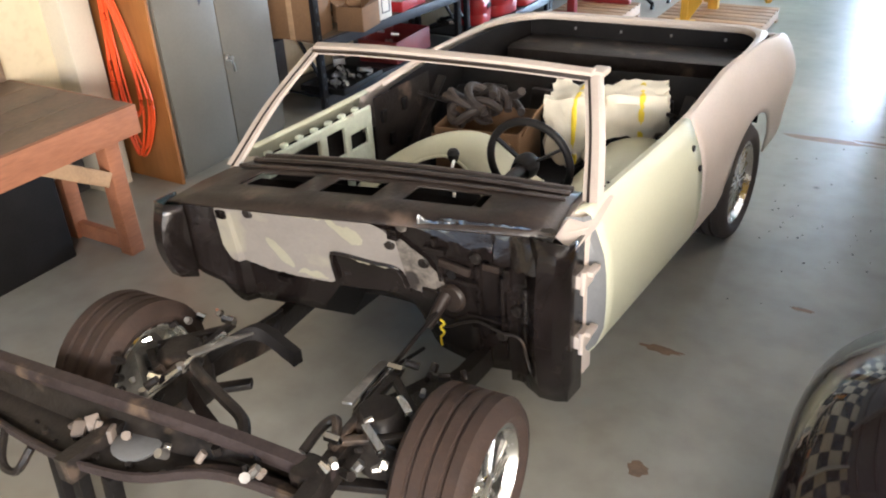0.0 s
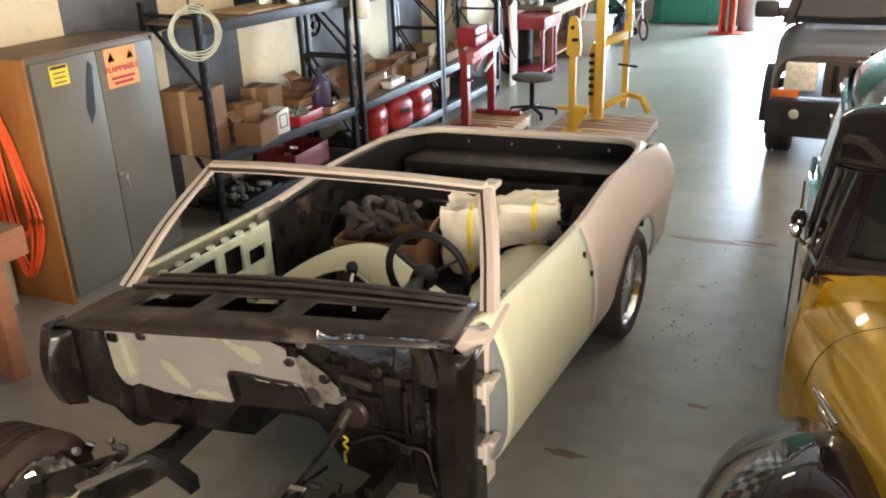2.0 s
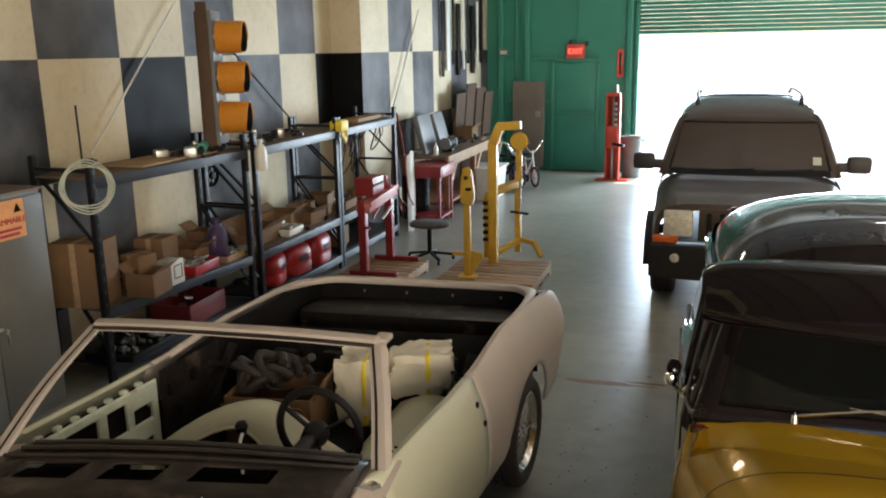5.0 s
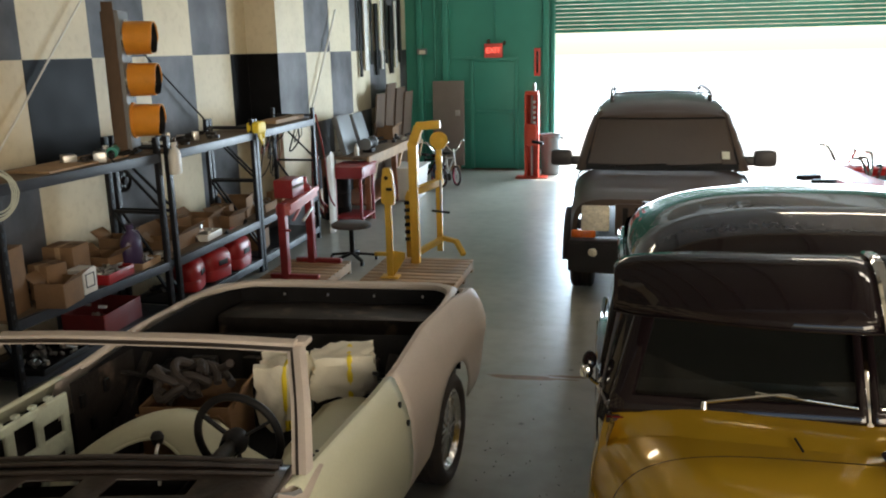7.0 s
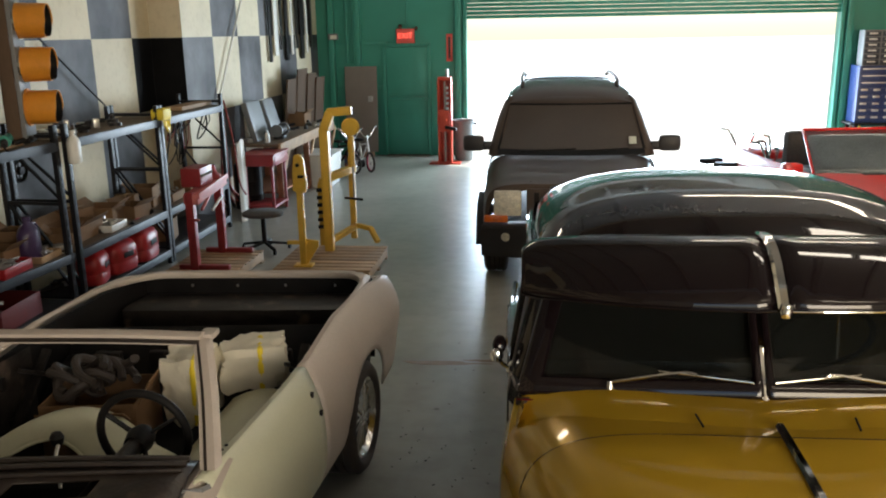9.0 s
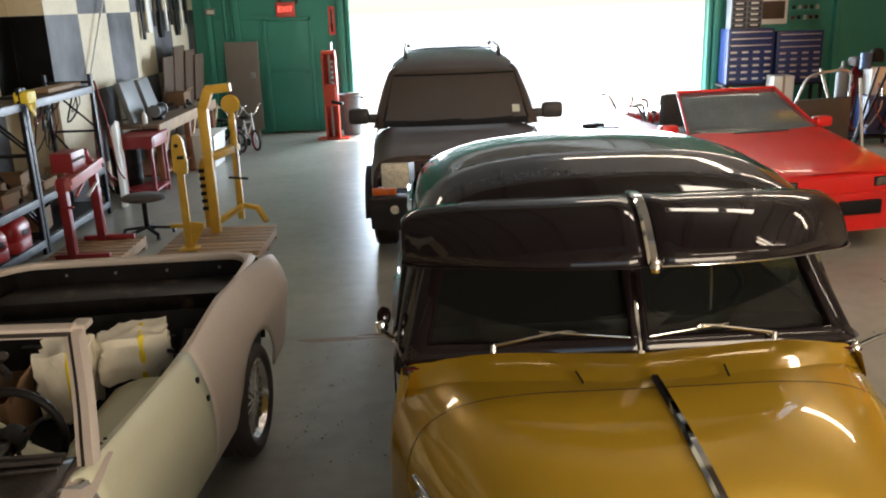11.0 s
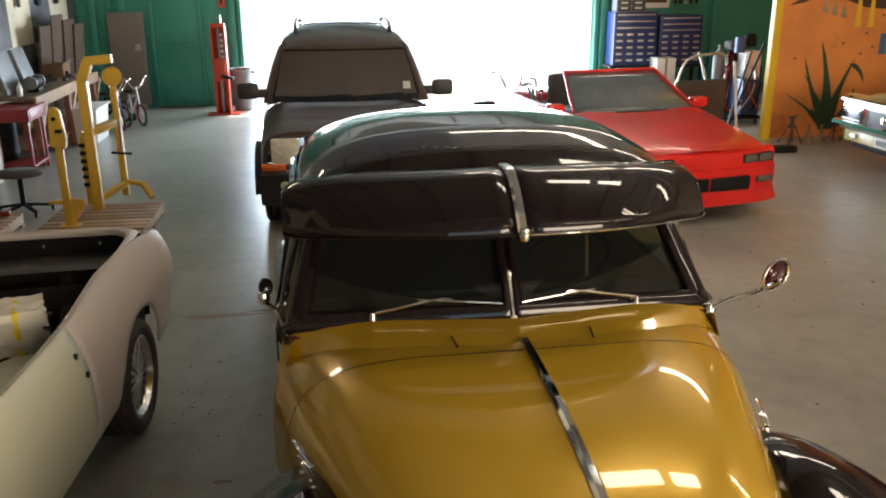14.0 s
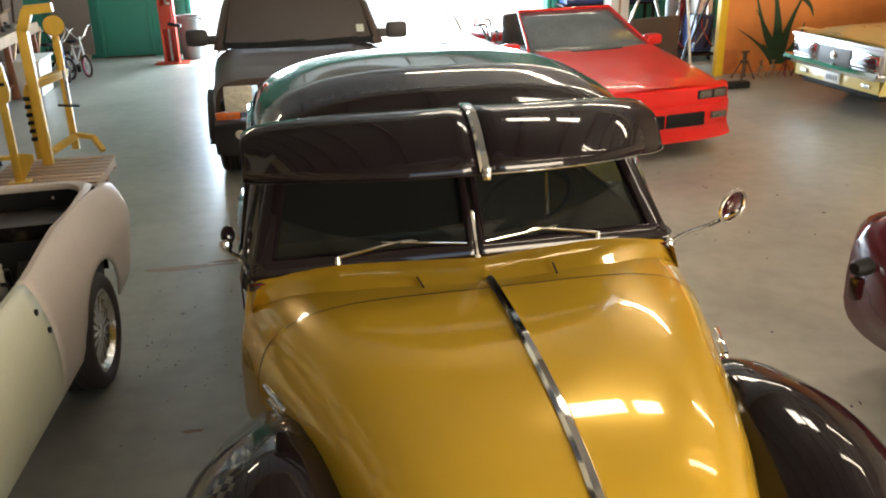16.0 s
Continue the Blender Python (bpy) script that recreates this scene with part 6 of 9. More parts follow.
def red_coupe():
    t = thing("red_coupe", "bright red low sports car with open pop roof and dark glass", "car", pose(3.86, 8.60, 0, 0, 0, 9))
    hz = lambda y: table([0.0, 0.12, 0.4, 1.0, 1.5], [0.735, 0.765, 0.81, 0.90, 0.97], y)
    hw = lambda y: table([0.0, 0.1, 0.4, 1.0, 1.6, 2.6, 4.2], [0.80, 0.86, 0.905, 0.92, 0.92, 0.925, 0.90], y)
    rings = []
    for y in list(np.linspace(0.0, 1.5, 16)):
        h2, zt = hw(y), hz(y)
        rings.append([(-h2 - 0.0, y, 0.30), (-h2 - 0.01, y, 0.5), (-h2, y, zt - 0.10), (-h2 + 0.05, y, zt - 0.025)] + [(x * (h2 - 0.10), y - 0.05 * (1 - x * x) * (1 if y < 0.5 else 0), zt + 0.028 * (1 - x * x)) for x in np.linspace(-1, 1, 13)] + [(h2 - 0.05, y, zt - 0.025), (h2, y, zt - 0.10), (h2 + 0.01, y, 0.5), (h2, y, 0.30)])
    part("hood", loft(rings), CAMRED, t, "bright red hood and fenders")
    part("hood_seam", tube([(-0.72, 0.20, 0.777), (-0.70, 0.5, 0.825), (-0.72, 1.48, 0.965)], 0.004, 5, 4), BLACKSATIN, t)
    part("hood_seam", tube([(0.72, 0.20, 0.777), (0.70, 0.5, 0.825), (0.72, 1.48, 0.965)], 0.004, 5, 4), BLACKSATIN, t)
    part("hood_scoop_line", tube([(0.2, 0.6, 0.835), (0.42, 1.0, 0.90), (0.45, 1.4, 0.97)], 0.008, 6, 4), CAMRED, t)
    # nose and bumper
    prof = [(0.750, 0.06), (0.742, 0.0), (0.722, -0.035), (0.69, -0.045), (0.60, -0.05), (0.565, -0.052), (0.555, -0.075), (0.50, -0.082), (0.42, -0.085), (0.33, -0.075), (0.28, -0.10), (0.22, -0.145), (0.19, -0.15), (0.17, -0.06)]
    rings = [[(x, d + 0.10 * (abs(x) / 0.9) ** 5 - 0.05 * (1 - (x / 0.9) ** 2), z) for x in np.linspace(-0.91, 0.91, 21)] for z, d in prof]
    part("front_bumper", loft(rings), CAMRED, t, "red body-coloured bumper with air dam")
    for s in (-1, 1):
        part("bumper_corner", loft([[(s * 0.905, 0.06, z), (s * 0.92, 0.18, z), (s * 0.925, 0.40, z)] for z in (0.2, 0.35, 0.5, 0.62)]), CAMRED, t)
        lp = box((s * 0.62, -0.03, 0.655), (0.42, 0.07, 0.10), 0.015, Matrix.Rotation(radians(8 * s), 4, "Z"))
        part("headlight_recess", lp, BLACKSATIN, t)
        for k in (-1, 1):
            part("headlight", box((s * 0.62 + k * 0.10, -0.042 + 0.014 * k * s, 0.655), (0.17, 0.06, 0.08), 0.012, Matrix.Rotation(radians(8 * s), 4, "Z")), DARKLAMP, t, "rectangular headlight")
        part("marker_light", box((s * 0.70, -0.088, 0.43), (0.22, 0.05, 0.07), 0.012, Matrix.Rotation(radians(10 * s), 4, "Z")), DARKLAMP, t, "pale turn signal lens")
        part("air_intake", box((s * 0.25, -0.125, 0.41), (0.48, 0.05, 0.15), 0.02), BLACKSATIN, t)
        for y in (0.85, 3.4):
            wheel(t, (s * 0.80, y, 0.32), 0.32, 0.24, 0.21, Matrix.Identity(4) if s > 0 else Matrix.Rotation(math.pi, 4, "Z"), "spoke", False)
        part("mirror", box((s * 0.98, 1.72, 1.0), (0.22, 0.14, 0.13), 0.045), CAMRED, t, "red door mirror")
        part("door_side", loft([[(s * hw(y), y, 0.25), (s * (hw(y) + 0.01), y, 0.55), (s * hw(y), y, 0.85), (s * (hw(y) - 0.07), y, 0.97)] for y in np.linspace(1.5, 4.3, 10)]), CAMRED, t)
    # windscreen in a red frame
    bl, br, tl, tr = Vector((-0.82, 1.54, 0.97)), Vector((0.82, 1.54, 0.97)), Vector((-0.64, 2.26, 1.37)), Vector((0.64, 2.26, 1.37))
    rings = []
    for k in range(7):
        a, b = bl.lerp(tl, k / 6), br.lerp(tr, k / 6)
        rings.append([a.lerp(b, u) + Vector((0, -0.16 * (1 - (2 * u - 1) ** 2), 0.015 * math.sin(math.pi * u))) for u in np.linspace(0, 1, 13)])
    g = part("windscreen", loft(rings), GREYGLASS, t, "raked windscreen with grey reflection put into its colour")
    solidify(g, 0.004)
    fr = bmesh.new()
    tube([bl, bl.lerp(tl, 0.5), tl], 0.017, 8, 4, bm=fr)
    tube([br, br.lerp(tr, 0.5), tr], 0.017, 8, 4, bm=fr)
    tube(None, 0.02, 8, line=[Vector(v) for v in rings[-1]], bm=fr)
    part("windscreen_frame", fr, CAMRED, t)
    part("cowl_grille", loft([[Vector(v) + Vector((0, -0.06, -0.01)), Vector(v) + Vector((0, 0.01, 0.0))] for v in rings[0]]), BLACKSATIN, t)
    part("interior", box((0, 2.5, 0.62), (1.5, 1.8, 0.5), 0.1), GREYPLASTIC, t)
    part("dashboard", box((0, 1.92, 0.92), (1.45, 0.4, 0.12), 0.05), GREYPLASTIC, t)
    for x in (-0.38, 0.38):
        part("seat", box((x, 2.75, 1.0), (0.5, 0.16, 0.6), 0.07), FABRIC, t)
    part("rear_deck", box((0, 3.8, 0.88), (1.7, 0.9, 0.16), 0.06), CAMRED, t)
    part("underbody", box((0, 2.2, 0.30), (1.6, 4.0, 0.16), 0.04), BLACKSATIN, t)
    return t


def yellow_classic():
    # the tail faces the aisle; local x runs across the tail, local y into the car
    t = thing("yellow_classic_car", "pale yellow classic car with a silver tail panel and chrome bumper", "car", pose(6.93, 10.05, 0, 0, 0, -88))
    W = 0.95
    rings = []
    for y, w, zt in ((0.0, 0.90, 0.93), (0.15, 0.93, 0.96), (0.8, 0.95, 0.99), (1.6, 0.95, 1.0), (3.0, 0.95, 0.97), (4.6, 0.90, 0.90)):
        rings.append([(-w + 0.05, y, 0.36), (-w, y, 0.55), (-w - 0.005, y, 0.78), (-w + 0.03, y, zt - 0.03)] + [(x * (w - 0.12), y, zt + 0.02 * (1 - x * x)) for x in np.linspace(-1, 1, 9)] + [(w - 0.03, y, zt - 0.03), (w + 0.005, y, 0.78), (w, y, 0.55), (w - 0.05, y, 0.36)])
    part("body", loft(rings), CARYELLOW, t, "pale yellow body")
    part("trunk_lip", loft([[(x, -0.03 - 0.02 * (1 - x * x), 0.965 + 0.02 * (1 - x * x)), (x, 0.10, 0.985)] for x in np.linspace(-0.90, 0.90, 9)]), CARYELLOW, t)
    part("tail_panel", box((0, -0.01, 0.76), (1.78, 0.06, 0.30), 0.02), SILVERPANEL, t, "silver tail panel")
    part("panel_top_trim", box((0, -0.04, 0.915), (1.80, 0.08, 0.05), 0.015), SILVERPANEL, t)
    part("centre_panel", box((0, -0.045, 0.74), (0.62, 0.02, 0.20), 0.01), GREYPLASTIC, t)
    part("emblem", lathe([(0.0, 0.025), (0.04, 0.02), (0.055, 0.0)], 18, m=Matrix.Translation((0, -0.055, 0.74)) @ Matrix.Rotation(radians(90), 4, "X")), CHROME, t)
    for s in (-1, 1):
        part("lamp_bezel", box((s * 0.60, -0.045, 0.74), (0.50, 0.05, 0.22), 0.025), CHROME, t)
        part("tail_lamp", box((s * 0.60, -0.07, 0.74), (0.42, 0.03, 0.14), 0.015), REDLENS, t, "dark red tail lamp")
        for y in (1.05, 3.8):
            wheel(t, (s * 0.80, y, 0.33), 0.33, 0.19, 0.19, Matrix.Identity(4) if s > 0 else Matrix.Rotation(math.pi, 4, "Z"), "spoke", False)
        part("reflector", box((s * 0.62, -0.02, 0.45), (0.14, 0.03, 0.05), 0.01), SILVERPANEL, t)
        part("bumper_end", tube([(s * 0.90, -0.10, 0.60), (s * 0.985, 0.02, 0.60), (s * 0.99, 0.35, 0.60)], 0.045, 10, 4), CHROME, t)
    part("rear_bumper", loft([[(x, -0.13 - 0.03 * (1 - x * x) + d, z) for x in np.linspace(-0.93, 0.93, 13)] for d, z in ((0.05, 0.655), (0.0, 0.645), (-0.02, 0.60), (0.0, 0.555), (0.05, 0.545))]), CHROME, t, "chrome rear bumper")
    part("valance", box((0, 0.02, 0.46), (1.66, 0.06, 0.18), 0.02), CARYELLOW, t)
    pl = part("number_plate", box((0, -0.035, 0.46), (0.30, 0.02, 0.14), 0.006), WHITEPLASTIC, t)
    b = bmesh.new()
    for k in range(5):
        box((-0.09 + 0.045 * k, -0.047, 0.455), (0.026, 0.004, 0.06), 0.0, None, b)
    part("plate_bars", b, GREYPLASTIC, pl)
    part("underbody", box((0, 2.3, 0.34), (1.6, 4.4, 0.14), 0.03), BLACKSATIN, t)
    rings = [[(x, y, z) for x, z in sup(w, 0.96, zt, 0, 15, 4)] for y, w, zt in ((1.35, 0.72, 0.99), (1.9, 0.68, 1.32), (2.7, 0.66, 1.36), (3.4, 0.70, 1.0))]
    part("cabin", loft(rings), CARYELLOW, t)
    return t


def maroon_car():
    t = thing("maroon_classic_car", "maroon classic car with rounded rear fender", "car", pose(2.70, 3.28, 0, 0, 0, 12))
    rings = []
    for x in np.linspace(0.0, 2.6, 18):
        k = min(1.0, x / 0.35)
        r = math.sqrt(max(0.02, 1 - (1 - k) ** 2))
        k4 = lambda v: math.copysign(abs(v) ** 0.55, v)
        rings.append([(x + 0.05, -0.05 - 0.80 * r * k4(math.cos(a)) * 0.9, 0.70 + (0.40 * r) * k4(math.sin(a)) * (1.0 if math.sin(a) > 0 else 0.95)) for a in np.linspace(-math.pi, math.pi, 33)])
    part("rear_body", loft(rings), MAROON, t, "glossy maroon rounded fender and tail")
    part("lamp_housing", lathe([(0.0, 0.05), (0.03, 0.045), (0.045, 0.02), (0.045, -0.05)], 16, m=Matrix.Translation((0.03, 0.32, 0.86)) @ Matrix.Rotation(radians(-90), 4, "Y")), BLACKSATIN, t)
    part("tail_lamp", box((0.02, 0.32, 0.75), (0.05, 0.06, 0.12), 0.015), REDLENS, t, "dark red tail lamp")
    for y in (-0.85, 0.55):
        wheel(t, (1.0, y, 0.33), 0.33, 0.2, 0.19, Matrix.Rotation(radians(90 if y > 0 else -90), 4, "Z"), "spoke", False)
        wheel(t, (2.4, y, 0.33), 0.33, 0.2, 0.19, Matrix.Rotation(radians(90 if y > 0 else -90), 4, "Z"), "spoke", False)
    part("aerial", tube([(0.35, 0.25, 1.1), (0.30, 0.30, 1.4), (0.26, 0.45, 1.62)], 0.004, 5, 4), BLACKSATIN, t)
    part("underbody", box((1.4, -0.1, 0.36), (2.0, 1.3, 0.16), 0.03), BLACKSATIN, t)
    return t


suv()
red_coupe()
yellow_classic()
maroon_car()


# ---------- along the checker wall ----------
def workbench():
    t = thing("workbench", "rough reddish wooden workbench with a worn stained top", "workbench", pose(-4.89, 2.17, -0.04))
    # local: x across (front edge at 0.62), y along the wall; the far end is at y 1.05
    for k in range(4):
        part("top_plank", box((-0.37 + 0.282 * k, 0.0, 0.93), (0.277, 2.16, 0.045), 0.006), BENCHTOP, t)
    part("front_apron", box((0.63, 0.0, 0.865), (0.045, 2.18, 0.17), 0.006), BENCHWOOD, t)
    part("end_apron", box((0.05, 1.075, 0.865), (1.10, 0.04, 0.17), 0.006), BENCHWOOD, t)
    part("back_board", box((-0.48, 0.0, 1.03), (0.04, 2.1, 0.15), 0.006), BENCHTOP, t)
    for y in (0.93, -0.95):
        part("leg", box((0.52, y, 0.44), (0.10, 0.10, 0.80), 0.008), BENCHWOOD, t)
        part("leg", box((0.02, y, 0.44), (0.10, 0.10, 0.80), 0.008), BENCHWOOD, t)
        part("stretcher", box((0.27, y, 0.10), (0.42, 0.05, 0.10), 0.006), BENCHWOOD, t)
        part("brace", bar((0.55, y - 0.06, 0.55), (0.55, y - 0.50, 0.82), 0.09, 0.04, 0.006, up=(1, 0, 0)), PALEWOOD, t)
        part("brace", bar((0.05, y - 0.06, 0.50), (0.05, y - 0.50, 0.80), 0.09, 0.04, 0.006, up=(1, 0, 0)), PALEWOOD, t)
    return t


workbench()
low = thing("low_cabinet", "black cabinet standing under the workbench", "cabinet", pose(-4.98, 2.2, 0))
part("body", box((0, 0, 0.34), (0.68, 1.4, 0.68), 0.015), BLACKSATIN, low)
for k in (-1, 1):
    leaf = part("door", box((0.346, 0.345 * k, 0.34), (0.012, 0.66, 0.60), 0.004), BLACKSATIN, low)
    part("handle", box((0.357, 0.06 * k, 0.45), (0.014, 0.02, 0.12), 0.004), STEEL, leaf)
solo("wall_pilaster", box((-5.3, 3.72, ZC / 2), (0.2, 0.22, ZC), 0.01), CREAM, "cream pilaster on the wall", "pilaster", "structure")


def steel_cabinet():
    t = thing("steel_cabinet", "grey two-door steel cabinet with warning labels", "cabinet", pose(-4.84, 4.0, 0))
    part("body", box((-0.27, 0.555, 0.825), (0.50, 1.11, 1.65), 0.006), GREYCAB, t)
    part("lid", box((-0.27, 0.555, 1.655), (0.54, 1.14, 0.02), 0.004), BENCHTOP, t, "dusty cabinet top")
    for k, y in enumerate((0.285, 0.83)):
        d = part("door", box((0.0, y, 0.83), (0.02, 0.535, 1.58), 0.005), GREYCAB, t)
        if k == 0:
            s = part("warning_label", box((0.012, -0.06 + y, 1.52), (0.003, 0.15, 0.13)), SIGNYELLOW, d, "yellow warning label")
            for j in range(3):
                part("text_bar", box((0.0145, -0.06 + y, 1.535 - 0.03 * j), (0.002, 0.10, 0.008)), INKBLACK, s)
            part("text_bar", box((0.0145, -0.06 + y, 1.57), (0.002, 0.13, 0.018)), INKBLACK, s)
            part("paint_smear", prism([(0.0, 0.0), (0.05, 0.08), (0.09, 0.38), (0.06, 0.42), (0.02, 0.30), (-0.02, 0.12)], 0.002, Matrix.Translation((0.0125, y + 0.13, 1.15)) @ Matrix.Rotation(radians(90), 4, "Z")), RACKBLUE, d, "dark blue paint smear")
        else:
            s = part("hazard_label", box((0.012, y - 0.06, 1.48), (0.003, 0.30, 0.27)), SIGNORANGE, d, "orange flammable hazard label")
            writing("hazard_word", "FLAMMABLE", 0.058, INKRED, s, pose(0.0145, y - 0.06, 1.47, 90, 0, 90))
            for yy in (-0.15, 0.03):
                part("hazard_triangle", prism([(-0.035, 0), (0.035, 0), (0, 0.065)], 0.002, Matrix.Translation((0.0135, y + yy, 1.525)) @ Matrix.Rotation(radians(90), 4, "Z")), SIGNYELLOW, s)
            for j in range(2):
                part("text_bar", box((0.0145, y - 0.06, 1.41 - 0.035 * j), (0.002, 0.22 - 0.04 * j, 0.02)), INKRED, s)
    h = part("handle", lathe([(0.022, 0.0), (0.022, 0.012), (0.012, 0.02), (0.012, 0.05), (0.02, 0.055)], 14, m=Matrix.Translation((0.012, 0.585, 0.74)) @ Matrix.Rotation(radians(90), 4, "Y")), STEEL, t)
    part("lever", bar((0.06, 0.585, 0.76), (0.06, 0.60, 0.64), 0.018, 0.012, 0.004), STEEL, h)
    part("plinth", box((-0.26, 0.555, 0.02), (0.46, 1.08, 0.05), 0.004), BLACKSATIN, t)
    return t


steel_cabinet()
solo("plywood_sheet", box((-5.08, 3.955, 0.83), (0.54, 0.025, 1.66), 0.003), PLY, "orange-stained plywood sheet against the cabinet side", "plywood")


def orange_cord():
    t = thing("extension_cord", "bright orange extension cord hung in long loops", "cable", pose(-5.04, 3.88, 0))
    random.seed(11)
    for k in range(7):
        w = 0.05 + 0.022 * k
        zb = 0.22 + 0.09 * random.random() + (0.25 if k < 2 else 0)
        sx = random.uniform(-0.03, 0.05)
        d = -0.012 * (k % 4)
        part("loop", tube([(-0.06, d, 1.46), (-0.07 - w * 0.3 + sx, d, 1.1), (sx - w, d - 0.01, 0.62), (sx - 0.02, d - 0.02, zb), (sx + w, d - 0.01, 0.60), (0.03 + sx + w * 0.2, d, 1.05), (-0.05, d, 1.46)], 0.009, 8, 7), CORD, t)
    part("hook", tube([(-0.06, 0.06, 1.50), (-0.06, -0.06, 1.48), (-0.06, -0.07, 1.53)], 0.008, 6, 4), STEEL, t)
    part("plug", box((-0.10, -0.06, 0.72), (0.035, 0.03, 0.07), 0.01), CORD, t)
    return t


orange_cord()

TOPZ, MIDZ = 1.66, 0.62


def rack_unit(pa, pb, name_end):
    """One bay between two front posts; its depth goes towards the wall."""
    pa, pb = Vector((*pa, 0)), Vector((*pb, 0))
    u = (pb - pa).normalized()
    n = Vector((-u.y, u.x, 0))
    m = Matrix((u, n, Vector((0, 0, 1)))).transposed().to_4x4()
    t = thing("storage_rack", "black steel storage rack with cluttered shelves along the wall", "shelf", Matrix.Translation(pa) @ m, "wall racks")
    L, D = (pb - pa).length, 0.58
    for x in ((0.03, L - 0.03) if name_end else (0.03,)):
        for y in (0.0, D):
            part("post", box((x, y, 0.91), (0.06, 0.045, 1.82), 0.004), RACK, t)
            sl = bmesh.new()
            for k in range(16):
                box((x, y - 0.0235, 0.14 + 0.105 * k), (0.016, 0.004, 0.035), 0.0, None, sl)
            tagged(part("slots", sl, RACKBLUE, t), kind="stuff")
        part("end_rung", box((x, D / 2, 1.72), (0.03, D, 0.03), 0.004), RACK, t)
        part("end_rung", box((x, D / 2, 1.10), (0.03, D, 0.03), 0.004), RACK, t)
        part("end_brace", bar((x, 0.02, 0.32), (x, D - 0.02, 1.08), 0.03, 0.02, 0.003), RACK, t)
        part("end_brace", bar((x, 0.02, 1.15), (x, D - 0.02, 1.68), 0.025, 0.02, 0.003), RACK, t)
    for z, mt in ((TOPZ, BOARD), (MIDZ, BOARD), (0.16, RACK)):
        part("shelf_board", box((L / 2, D / 2, z), (L - 0.02, D - 0.05, 0.02), 0.003), mt, t)
        for y in (0.0, D):
            part("beam", box((L / 2, y, z - 0.035), (L - 0.06, 0.045, 0.085), 0.004), RACKBLUE if y == 0 else RACK, t)
    return t


R1 = ((-4.72, 5.46), (-4.52, 7.42))
R2 = ((-4.50, 7.50), (-4.48, 9.40))
R3 = ((-4.48, 9.42), (-4.46, 11.28))
rack_unit(R1[0], R1[1], True)
rack_unit(R2[0], R2[1], True)
rack_unit(R3[0], R3[1], True)


def carton(c, s, rz=0, open_top=False, label="brown cardboard box on the rack", mt=None):
    t = thing("cardboard_box", label, "box", pose(c[0], c[1], c[2], 0, 0, rz), "cardboard boxes")
    mt = mt or CARD
    if not open_top:
        part("carton", box((0, 0, s[2] / 2), s, 0.006), mt, t)
        part("tape_strip", box((0, 0, s[2] / 2), (0.05, s[1] + 0.003, s[2] + 0.003), 0.003), PALEWOOD, t)
        part("lid_seam", box((0, 0, s[2] + 0.0005), (s[0] * 0.98, 0.006, 0.003)), BLACKSATIN, t)
    else:
        for a in (-1, 1):
            part("side", box((a * s[0] / 2, 0, s[2] / 2), (0.008, s[1], s[2]), 0.002), mt, t)
            part("side", box((0, a * s[1] / 2, s[2] / 2), (s[0], 0.008, s[2]), 0.002), mt, t)
            part("flap", box((a * (s[0] / 2 + 0.04), 0, s[2] + 0.03), (0.006, s[1] * 0.96, 0.11), 0.002, Matrix.Rotation(radians(50 * a), 4, "Y")), mt, t)
        part("bottom", box((0, 0, 0.006), (s[0], s[1], 0.012), 0.002), mt, t)
    return t


mz, tz = MIDZ + 0.011, TOPZ + 0.011
carton((-4.98, 5.62, mz), (0.40, 0.34, 0.52), 12, False, "tall brown carton beside the rack post")
carton((-4.66, 5.98, mz), (0.24, 0.30, 0.20), 8, True, "small open brown carton at the shelf edge")
carton((-4.95, 6.50, mz), (0.28, 0.26, 0.36), 5, False, "brown archive carton on the middle shelf")
carton((-4.90, 6.95, mz), (0.30, 0.28, 0.17), -4, True)
carton((-4.86, 8.05, mz), (0.40, 0.50, 0.15), 3, True, "shallow open brown carton full of parts")
carton((-4.90, 8.75, mz), (0.34, 0.36, 0.18), 6, True)
carton((-4.72, 9.05, mz), (0.28, 0.30, 0.14), -10, True)
carton((-4.90, 9.30, mz + 0.0), (0.24, 0.12, 0.20), 0, False)
carton((-4.80, 9.85, 0.172), (0.34, 0.34, 0.26), 14, True, "open carton on the bottom shelf")
solo("white_carton", box((-4.68, 6.30, mz + 0.105), (0.16, 0.18, 0.21), 0.004), WHITEPLASTIC, "white printed box with a dark frame", "box")
lb = bmesh.new()
for c, s in (((0, 0.055, 0.11), (0.004, 0.008, 0.11)), ((0, -0.055, 0.11), (0.004, 0.008, 0.11)), ((0, 0, 0.165), (0.004, 0.118, 0.008)), ((0, 0, 0.055), (0.004, 0.118, 0.008))):
    box((-4.598 + c[0], 6.30 + c[1], mz + c[2]), s, 0, None, lb)
solo("printed_frame", lb, RACKBLUE, "dark printed frame on the white box", "label")


